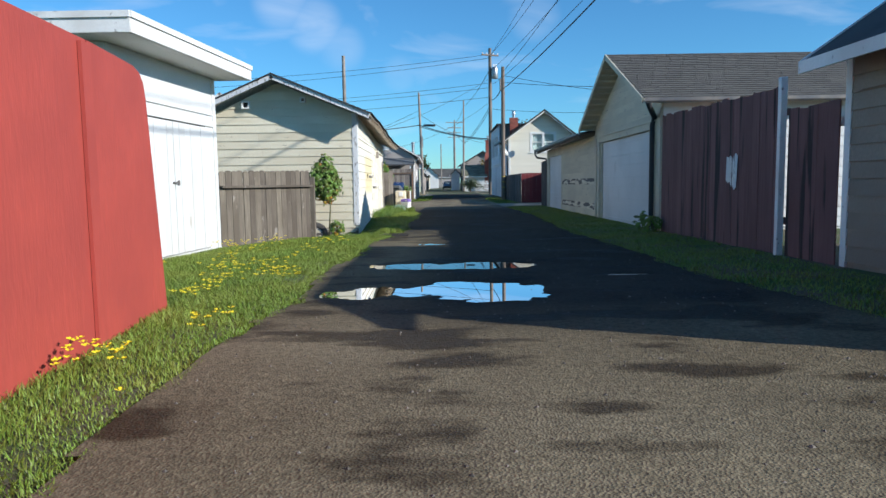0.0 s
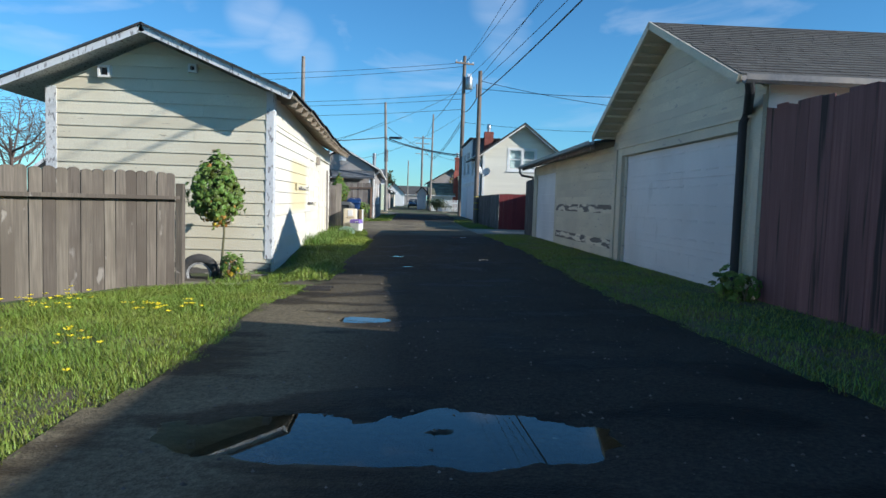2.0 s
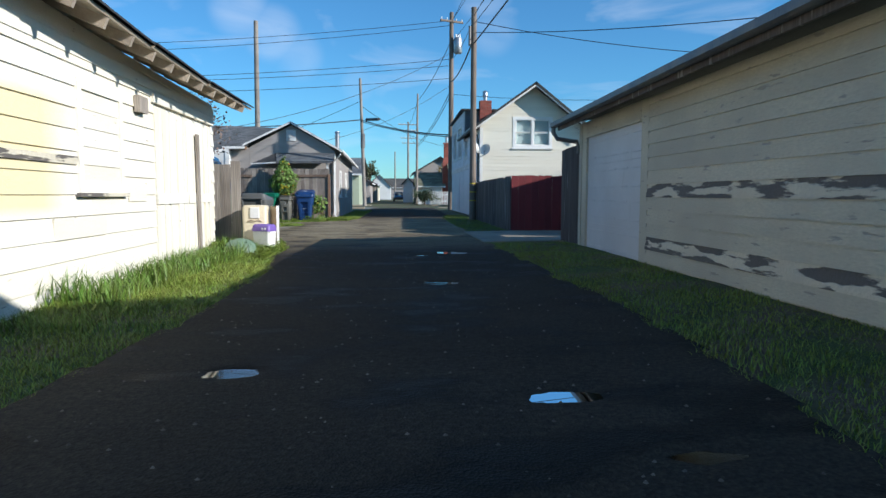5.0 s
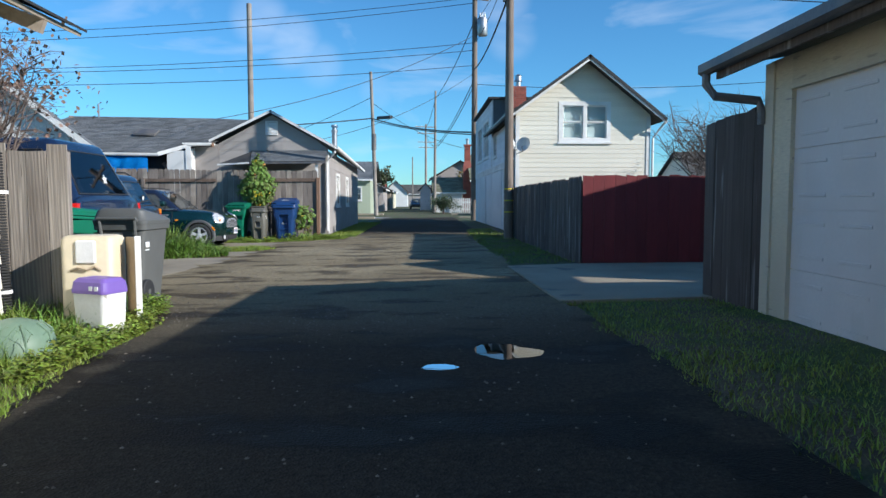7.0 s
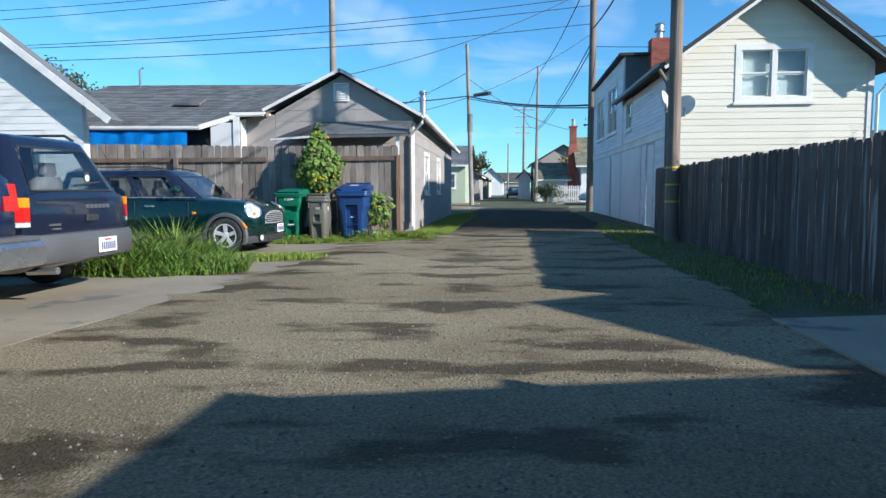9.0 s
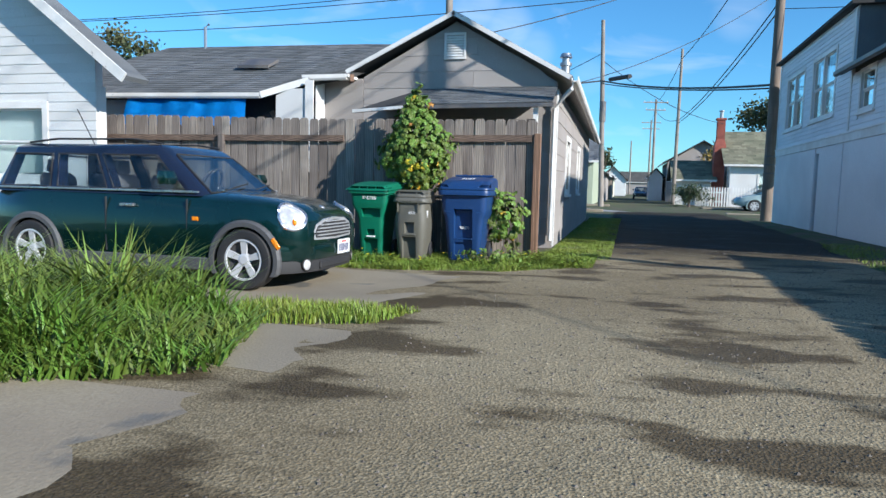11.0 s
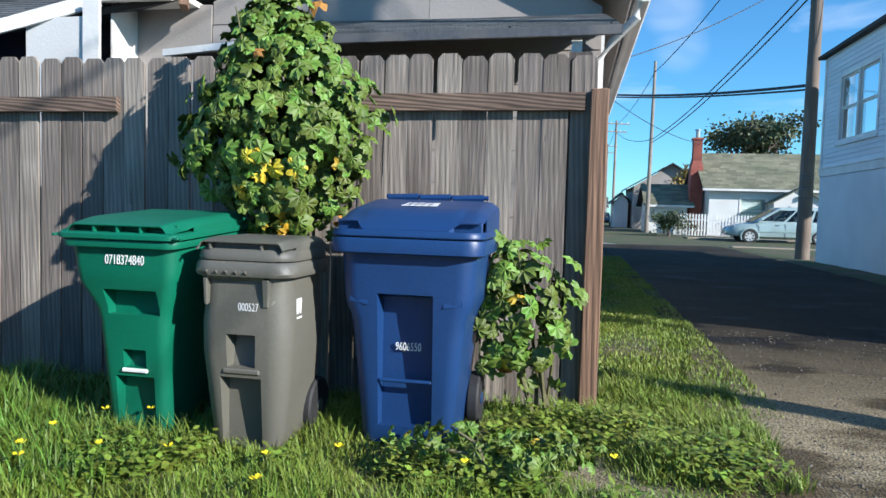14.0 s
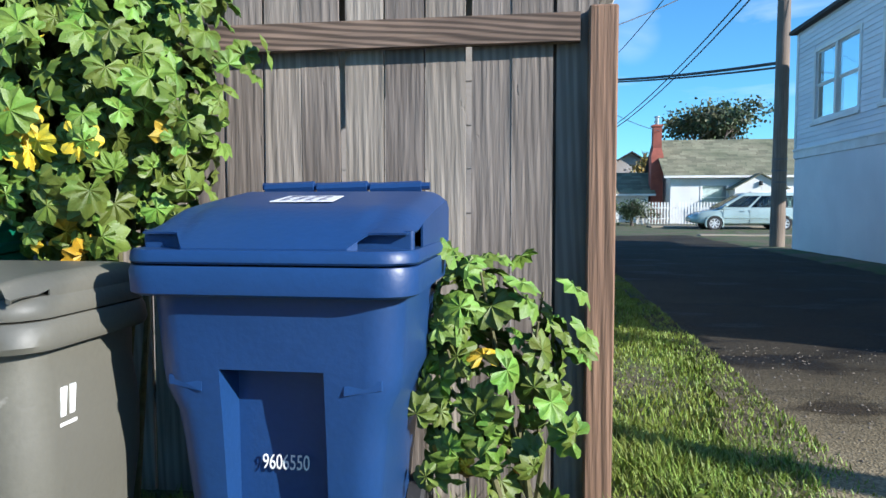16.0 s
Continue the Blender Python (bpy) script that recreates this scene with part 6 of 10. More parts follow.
bm = bmesh.new()
tube(bm, [(8.05, 41.9, 3.76), (8.27, 42.02, 3.48), (8.30, 42.04, 3.28), (8.30, 42.04, 0.1)], 0.045, 8)
part("downpipe", bm, M["gutter"], th, "dark downpipe at the corner")
chm = thing("chimney", "red brick chimney with a metal flue cap", "chimney")
for r in range(30):
    z = 3.5 + r * 0.076
    for k, (x0, x1, y0, y1) in enumerate(((0, 0.29, 0, 0.14), (0.30, 0.59, 0, 0.14), (0, 0.14, 0.15, 0.44), (0.45, 0.59, 0.15, 0.44), (0, 0.29, 0.45, 0.59), (0.30, 0.59, 0.45, 0.59))):
        if r % 2:
            x0, x1, y0, y1 = y0, y1, x0, x1
        bm = bmesh.new()
        block(bm, 9.08 + x0, 9.08 + x1 - 0.008, 48.1 + y0, 48.1 + y1 - 0.008, z, z + 0.066)
        part("brick", bm, M["brick"], chm)
bm = bmesh.new()
block(bm, 9.09, 9.65, 48.11, 48.67, 3.5, 5.765)
part("mortar", bm, M["concrete"], chm)
bm = bmesh.new()
lathe(bm, [(0.11, 5.76), (0.11, 6.0), (0.17, 6.01), (0.13, 6.1), (0.13, 6.22), (0.16, 6.23), (0.05, 6.3)], 14, Matrix.Translation((9.37, 48.4, 0)))
part("flue_cap", bm, M["galv"], chm, "", True)


def dish(x, y, z, r, yaw):
    """A satellite dish on a bracket arm."""
    t = thing("satellite_dish", "grey satellite dish bracketed to the house corner", "satellite dish", "dishes")
    bm = bmesh.new()
    m = Matrix.Translation((x, y, z)) @ Matrix.Rotation(yaw, 4, "Z") @ Matrix.Rotation(radians(70), 4, "X")
    lathe(bm, [(0.01, -0.10), (r * 0.35, -0.085), (r * 0.7, -0.05), (r, 0.0), (r, 0.012), (r * 0.7, -0.035), (r * 0.35, -0.07), (0.008, -0.085)], 20, m)
    part("reflector", bm, M["dishgrey"], t, "", True)
    bm = bmesh.new()
    tube(bm, [(x, y + 0.05, z - 0.05), (x + 0.02, y + 0.2, z - 0.2), (HX0 + 0.05, HY - 0.02, z - 0.25)], 0.02, 6)
    part("bracket", bm, M["galv"], t)
    bm = bmesh.new()
    tube(bm, [(x, y, z - r), (x - 0.1, y - 0.4, z - r * 0.6), (x - 0.1, y - 0.42, z - 0.1)], 0.012, 6)
    part("feed_arm", bm, M["gutter"], t)


dish(8.52, 41.35, 2.86, 0.24, radians(-35))
dish(8.16, 41.5, 2.98, 0.25, radians(60))

# ---- across the street and the distance ----
def utility_pole(x, y, h, r0, r1, material, label, lean=(0, 0), arms=()):
    p = thing("utility_pole", label, "utility pole", "utility poles")
    bm = bmesh.new()
    tube(bm, [(x, y, -0.3), (x + lean[0] * 0.5, y + lean[1] * 0.5, h / 2), (x + lean[0], y + lean[1], h)], [r0, (r0 + r1) / 2, r1], 14)
    part("shaft", bm, material, p, "", True)
    for z, w, turn in arms:
        f = z / h
        bm = bmesh.new()
        block(bm, -w / 2, w / 2, -0.05, 0.05, -0.06, 0.06, 0.01)
        a = part("crossarm", bm, material, p)
        a.matrix_basis = Matrix.Translation((x + lean[0] * f, y + lean[1] * f - r1 - 0.05, z)) @ Matrix.Rotation(turn, 4, "Z")
        for s in (-0.45, -0.2, 0.2, 0.45):
            bm = bmesh.new()
            lathe(bm, [(0.03, 0.06), (0.05, 0.1), (0.03, 0.14), (0.045, 0.17), (0.02, 0.2)], 8, Matrix.Translation((w * s, 0, 0)))
            part("insulator", bm, M["stencil"], a)
    return p


pa = utility_pole(7.77, 39.0, 7.9, 0.13, 0.10, M["pole"], "brown timber pole by the long fence")
bm = bmesh.new()
tube(bm, [(7.61, 38.9, 7.2), (7.61, 38.9, 6.5)], 0.05, 8)
part("cable_box", bm, M["gutter"], pa)
for z in (0.77, 1.09, 1.41):
    bm = bmesh.new()
    lathe(bm, [(0.134, z), (0.134, z + 0.035)], 14, Matrix.Translation((7.77, 39.0, 0)))
    part("band", bm, M["leaf_yellow"], pa, "dull yellow reflective band")
pr = utility_pole(8.28, 57.3, 12.5, 0.19, 0.13, M["pole"], "tall brown timber pole with a transformer", (0.0, 0), [(11.9, 1.6, 0.4)])
bm = bmesh.new()
lathe(bm, [(0.24, 9.9), (0.27, 9.95), (0.27, 10.75), (0.22, 10.85)], 16, Matrix.Translation((8.67, 57.0, 0)))
part("transformer", bm, M["galv"], pr, "grey can transformer", True)
for k in range(3):
    bm = bmesh.new()
    lathe(bm, [(0.04, 10.85), (0.05, 10.95), (0.03, 11.1)], 8, Matrix.Translation((8.67 + 0.12 * (k - 1), 57.0, 0)))
    part("bushing", bm, M["stencil"], pr)
for z in (2.3, 2.0, 1.7):
    bm = bmesh.new()
    lathe(bm, [(0.193, z), (0.193, z + 0.04)], 14, Matrix.Translation((8.28, 57.3, 0)))
    part("band", bm, M["gutter"], pr, "dull metal band")
pl = utility_pole(1.95, 72.8, 10.9, 0.17, 0.11, M["pole_grey"], "grey leaning timber pole across the street", (-0.35, 0))
for z in (5.0,):
    bm = bmesh.new()
    lathe(bm, [(0.19, z), (0.19, z + 1.2)], 12, Matrix.Translation((1.80, 72.8, 0)))
    part("sheath", bm, M["gutter"], pl)
utility_pole(-5.0, 62.5, 13.0, 0.2, 0.15, M["pole_grey"], "tall grey timber pole behind the grey house")
utility_pole(6.7, 84.0, 11.3, 0.15, 0.09, M["pole_grey"], "slim grey timber pole beyond the street", (0.1, 0))
utility_pole(6.2, 118.0, 12.0, 0.17, 0.12, M["pole_grey"], "far timber pole with crossarms", (0, 0), [(11.6, 3.0, 0.2), (10.7, 2.4, 0.2)])
utility_pole(6.6, 150.0, 12.6, 0.17, 0.12, M["pole_grey"], "far timber pole with crossarms", (0, 0), [(12.2, 3.2, 0.2), (11.2, 2.8, 0.2)])
utility_pole(3.6, 190.0, 12.0, 0.2, 0.14, M["pole_grey"], "slender grey distant timber pole")


def simple_house(label, x0, x1, y0, y1, ze, zr, wall_mat, roof_mat, along="x", over=0.4, wins=(), doors=()):
    """A far house with storeys, gables, roof sheets, trim and windows on its street side."""
    h = thing("house", label, "house", "far houses")
    f = Face((x0, y0), (x1, y0), (0, -1))
    bm = bmesh.new()
    f.shell(bm, -0.05, ze, 0.15, [w[:4] for w in wins])
    fl, fr, fb = Face((x0, y0), (x0, y1), (-1, 0)), Face((x1, y0), (x1, y1), (1, 0)), Face((x0, y1), (x1, y1), (0, 1))
    wl_ = part("wall", bm, wall_mat, h)
    for g in (fl, fr):
        bm = bmesh.new()
        g.box(bm, 0.15, g.len, -0.05, ze, -0.15, 0)
        if along == "x":
            g.poly(bm, [(0.15, ze), (g.len, ze), (g.len / 2, zr - 0.12)], -0.15, 0)
        part("wall", bm, wall_mat, h)
    if along == "x":
        ym = (y0 + y1) / 2
        sides = [((x0 - over, y0 - over, ze - 0.1), (x1 + over, y0 - over, ze - 0.1), (x1 + over, ym, zr), (x0 - over, ym, zr)),
                 ((x1 + over, y1 + over, ze - 0.1), (x0 - over, y1 + over, ze - 0.1), (x0 - over, ym, zr), (x1 + over, ym, zr))]
    else:
        xm = (x0 + x1) / 2
        bm = bmesh.new()
        f.poly(bm, [(0, ze), (f.len, ze), (f.len / 2, zr - 0.12)], -0.15, 0)
        part("wall", bm, wall_mat, h)
        sides = [((x0 - over, y1 + over, ze - 0.1), (x0 - over, y0 - over, ze - 0.1), (xm, y0 - over, zr), (xm, y1 + over, zr)),
                 ((x1 + over, y0 - over, ze - 0.1), (x1 + over, y1 + over, ze - 0.1), (xm, y1 + over, zr), (xm, y0 - over, zr))]
    for k, s in enumerate(sides):
        roof_part(h, *s, 0.08, M["roof_dark"])
        up = Vector((0, 0, 0.012))
        if k == 0 or along != "x":
            shingles(h, *(Vector(q) + up for q in s), roof_mat, 0.6, 0.28, seed=int(abs(x0) * 7 + k))
        beam(h, "fascia", s[0], s[1], 0.03, 0.14, M["trimw"])
    for w in wins:
        window_unit(f, h, *w[:4], 1, 0.1)
    for s0, s1, z1 in doors:
        bm = bmesh.new()
        f.box(bm, s0, s1, 0.05, z1, 0.0, 0.03)
        part("door", bm, M["trimw"], h)
    return h


h1 = simple_house("white bungalow with a mossy shingle roof and brick chimney", 10.4, 22.0, 83.0, 91.0, 3.1, 5.6, M["white"], M["shingle_moss"], "x", 0.5, [(1.9, 3.4, 0.9, 2.4)])
pg = Face((13.9, 81.6), (16.8, 81.6), (0, -1))
bm = bmesh.new()
pg.poly(bm, [(0, 0), (pg.len, 0), (pg.len, 2.2), (pg.len / 2, 3.0), (0, 2.2)], -1.3, 0)
pc = part("porch", bm, M["white"], h1)
roof_part(h1, (13.7, 83.0, 2.15), (13.7, 81.4, 2.15), (15.35, 81.4, 3.1), (15.35, 83.0, 3.1), 0.06, M["shingle_moss"], "porch_roof")
roof_part(h1, (17.0, 81.4, 2.15), (17.0, 83.0, 2.15), (15.35, 83.0, 3.1), (15.35, 81.4, 3.1), 0.06, M["shingle_moss"], "porch_roof")
bm = bmesh.new()
pg.box(bm, 0.9, 2.0, 0.05, 2.0, 0.0, 0.04)
pd = part("door", bm, M["trimw"], h1)
for k in range(4):
    bm = bmesh.new()
    pg.box(bm, 1.0 + 0.23 * k, 1.2 + 0.23 * k, 1.3, 1.8, 0.04, 0.05)
    part("pane", bm, M["glass"], pd)
bm = bmesh.new()
lathe(bm, [(0.1, 2.35), (0.12, 2.4), (0.1, 2.6)], 8, Matrix.Translation((15.35, 81.5, 0)))
part("porch_lamp", bm, M["black"], h1)
ch2 = thing("chimney", "tall red brick chimney on the bungalow's gable", "chimney")
bm = bmesh.new()
block(bm, 9.45, 10.22, 84.6, 85.6, -0.05, 4.4)
part("chimney_breast", bm, M["brick"], ch2)
bm = bmesh.new()
hexa(bm, [(9.45, 84.6, 4.4), (10.22, 84.6, 4.4), (10.22, 85.6, 4.4), (9.45, 85.6, 4.4), (9.58, 84.75, 4.9), (10.12, 84.75, 4.9), (10.12, 85.45, 4.9), (9.58, 85.45, 4.9)])
part("shoulder", bm, M["brick"], ch2)
bm = bmesh.new()
block(bm, 9.58, 10.12, 84.75, 85.45, 4.9, 6.3)
part("chimney_shaft", bm, M["brick"], ch2)
bm = bmesh.new()
block(bm, 9.51, 10.19, 84.68, 85.52, 6.3, 6.42)
part("corbel", bm, M["brick"], ch2)
bm = bmesh.new()
lathe(bm, [(0.13, 6.4), (0.13, 6.9), (0.2, 6.91), (0.16, 7.0)], 10, Matrix.Translation((9.85, 85.1, 0)))
part("flue_cap", bm, M["galv"], ch2)
simple_house("small white lean-to with a mossy roof beside the bungalow", 6.9, 9.3, 84.5, 90.0, 2.0, 3.4, M["white"], M["shingle_moss"], "x", 0.4)
simple_house("low grey house with a dark gable roof", 6.9, 13.0, 98.0, 108.0, 3.7, 5.7, M["greige"], M["shingle"], "y", 0.5, [(1.0, 2.2, 2.0, 3.3), (3.6, 4.8, 2.0, 3.3)])
simple_house("white shed by the far alley", 5.4, 6.6, 100.0, 106.0, 2.4, 3.2, M["white"], M["shingle"], "y", 0.3)
simple_house("pale green garage across the street", -4.2, 1.2, 77.0, 86.0, 3.0, 4.6, pmat("pale green paint", (0.42, 0.46, 0.34), (0.38, 0.42, 0.3), 0.7, 0.06, 30, 0.5, 0.1), M["shingle_grey"], "x", 0.4, [(3.6, 4.6, 1.2, 2.2)])
simple_house("low grey shed along the far alley", -3.0, 1.6, 90.0, 98.0, 2.4, 3.6, M["greige"], M["shingle_grey"], "y", 0.3)
simple_house("weathered brown shed along the far alley", -3.0, 1.8, 102.0, 110.0, 2.4, 3.5, M["tan"], M["shingle"], "y", 0.3)
simple_house("cream shed along the far alley", -3.4, 1.6, 119.0, 127.0, 2.5, 3.7, M["cream"], M["shingle_grey"], "y", 0.3)
simple_house("distant white house with a red roof", -1.4, 3.0, 150.0, 158.0, 2.7, 5.0, M["white"], pmat("red roof tile", (0.42, 0.09, 0.05), (0.34, 0.08, 0.05), 0.85, 0.15, 20, 0.4, 0.1, island=0.2), "y", 0.4)
simple_house("distant cream house with a red roof", -9.0, -2.2, 165.0, 175.0, 3.0, 5.4, M["cream"], M["brick"], "x", 0.4)
simple_house("distant grey house at the alley's end", 0.5, 9.0, 200.0, 210.0, 3.0, 5.5, M["greige"], M["shingle"], "x", 0.4)
simple_house("white house with a grey roof across the street", -14.0, -5.5, 79.0, 90.0, 3.0, 5.2, M["white"], M["shingle_grey"], "x", 0.4)
simple_house("pale house down the cross street", 30.0, 42.0, 80.0, 90.0, 3.2, 5.8, M["ivory"], M["shingle"], "x", 0.4)

pk = thing("picket_fence", "white picket fence across the street", "fence")
bmp = bmesh.new()
prism(bmp, [(0, 0), (0.09, 0), (0.09, 1.2), (0.045, 1.28), (0, 1.2)], lambda a, b, d: (a, d, b), 0, 0.022)
pkm = mesh_of("picket", bmp, M["trimw"])
for k in range(44):
    shared("picket", pkm, pk, Matrix.Translation((8.0 + 0.165 * k, 78.2, 0.08)))
for z in (0.35, 0.95):
    bm = bmesh.new()
    block(bm, 7.95, 15.3, 78.225, 78.265, z, z + 0.09)
    part("rail", bm, M["trimw"], pk)
for k in range(8):
    bm = bmesh.new()
    block(bm, 7.95, 7.99, 78.2 + 0.3 * k, 78.3 + 0.3 * k, 0.05, 1.25)
    part("picket", bm, M["trimw"], pk)

# ---- parked vehicles ----
def body_ring(x, zl, zt, w):
    """A car body's cross-section at x: from sill to shoulder, with a crowned top."""
    half = [(w * 0.86, zl), (w * 0.97, zl + 0.07), (w, zl + (zt - zl) * 0.42), (w * 0.985, zl + (zt - zl) * 0.72), (w * 0.94, zt - 0.05), (w * 0.86, zt - 0.008), (w * 0.45, zt + 0.018)]
    return [(x, y, z) for y, z in half] + [(x, -y, z) for y, z in half[::-1]]


def wheel(parent, x, y, r, side, rim_mat, width=0.19, spokes=5, rim=0.68):
    """A road wheel: tyre, rim with spokes, hub; side is +1 or -1 for the way it faces along y."""
    m = Matrix.Translation((x, y, r)) @ Matrix.Rotation(radians(-90 * side), 4, "X")
    w = width / 2
    bm = bmesh.new()
    lathe(bm, [(r * rim, -w), (r * 0.93, -w), (r, -w * 0.7), (r, w * 0.7), (r * 0.95, w * 0.98), (r * 0.82, w * 1.04), (r * (rim + 0.02), w * 0.96), (r * rim, w * 0.8)], 32, m, False)
    tyre = part("wheel", bm, M["black"], parent, "", True)
    bm = bmesh.new()
    lathe(bm, [(r * rim, -w), (r * rim, w * 0.88), (r * (rim - 0.05), w * 0.9), (r * (rim - 0.08), w * 0.5), (r * 0.3, w * 0.15)], 32, m)
    part("rim", bm, M["rimdark"], tyre, "", True)
    bm = bmesh.new()
    lathe(bm, [(r * rim, w * 0.70), (r * rim, w * 0.9), (r * (rim - 0.06), w * 0.92), (r * (rim - 0.07), w * 0.72)], 32, m, False)
    lathe(bm, [(r * 0.21, w * 0.1), (r * 0.21, w * 0.72), (r * 0.14, w * 0.8)], 16, m)
    for k in range(spokes):
        a = 2 * math.pi * k / spokes + 0.3
        c, s = math.cos(a), math.sin(a)
        def q(u, v, z):
            return m @ Vector((u * c - v * s, u * s + v * c, z))
        a0, a1, b0, b1 = r * 0.16, r * (rim - 0.04), r * 0.085, r * 0.125
        hexa(bm, [q(a0, -b0, w * 0.45), q(a1, -b1, w * 0.6), q(a1, b1, w * 0.6), q(a0, b0, w * 0.45), q(a0, -b0, w * 0.72), q(a1, -b1, w * 0.84), q(a1, b1, w * 0.84), q(a0, b0, w * 0.72)])
    part("spokes", bm, rim_mat, tyre)
    return tyre


def arch(parent, x, y, r, side, material, width=0.06, proud=0.02):
    """The dark wheel well and the flare round it, on the flank at y."""
    n = 22
    bm = bmesh.new()
    pts = [(x + r * math.cos(a), r * 0.86 + r * math.sin(a)) for a in (radians(-28 + 236 * k / n) for k in range(n + 1))]
    prism(bm, [(px, max(0.17, pz)) for px, pz in pts], lambda a, b, d: (a, y - side * d, b), 0.255, 0.262)
    part("wheel_well", bm, M["black"], parent)
    bm = bmesh.new()
    rings = []
    for k in range(n + 1):
        a = radians(-28 + 236 * k / n)
        c, s = math.cos(a), math.sin(a)
        ring = []
        for rr, d in ((r * 0.97, -0.03), (r * 0.97, proud), (r + width * 0.6, proud), (r + width, 0.0), (r + width, -0.03)):
            ring.append((x + rr * c, y + side * d, max(0.15, r * 0.86 + rr * s)))
        rings.append(ring)
    loft(bm, rings, True, True)
    part("wheel_arch", bm, material, parent, "", False)


def carve(body, cutter_bm):
    """Cuts a mesh out of a body, once, for good."""
    bmesh.ops.recalc_face_normals(cutter_bm, faces=cutter_bm.faces)
    cutter = new("cutter", mesh_of("cutter", cutter_bm, M["black"]))
    keep, body.parent = body.parent, None
    mod = body.modifiers.new("carve", "BOOLEAN")
    mod.operation, mod.solver, mod.object = "DIFFERENCE", "EXACT", cutter
    mod.use_self = True
    bpy.context.view_layer.update()
    me = bpy.data.meshes.new_from_object(body.evaluated_get(bpy.context.evaluated_depsgraph_get()))
    body.modifiers.clear()
    body.data = me
    me.set_sharp_from_angle(angle=radians(38))
    bpy.data.objects.remove(cutter)
    body.parent = keep


def pane(parent, name, quad, out, inset, material=None):
    """A glass pane laid in the opening a, b (below), c, d (above), with a dark rubber seal."""
    a, b, c, d = (Vector(v) for v in quad)
    mid = (a + b + c + d) / 4
    n = (b - a).cross(d - a).normalized()
    if n.dot(Vector(out)) < 0:
        n = -n
    q = [v + (mid - v).normalized() * inset for v in (a, b, c, d)]
    bm = bmesh.new()
    hexa(bm, [*(v + n * 0.004 for v in q), *(v + n * 0.009 for v in q)])
    g = part(name, bm, material or M["autoglass"], parent)
    g.visible_shadow = False
    bm = bmesh.new()
    tube(bm, [v + n * 0.006 for v in (*q, q[0])], 0.011, 6)
    part("window_seal", bm, M["black"], g)
    return g


def cut_wells(body, axles, W, wr):
    """Cuts the four wheel wells out of a body, once, for good."""
    bm = bmesh.new()
    for ax in axles:
        for s in (1, -1):
            lathe(bm, [(wr * 1.12, -0.18), (wr * 1.12, 0.18)], 28, Matrix.Translation((ax, s * (W / 2 - 0.08), wr)) @ Matrix.Rotation(radians(90), 4, "X"))
    cutter = new("cutter", mesh_of("cutter", bm, M["black"]))
    keep, body.parent = body.parent, None
    mod = body.modifiers.new("wells", "BOOLEAN")
    mod.operation, mod.solver, mod.object = "DIFFERENCE", "EXACT", cutter
    bpy.context.view_layer.update()
    me = bpy.data.meshes.new_from_object(body.evaluated_get(bpy.context.evaluated_depsgraph_get()))
    body.modifiers.clear()
    body.data = me
    me.set_sharp_from_angle(angle=radians(38))
    bpy.data.objects.remove(cutter)
    body.parent = keep


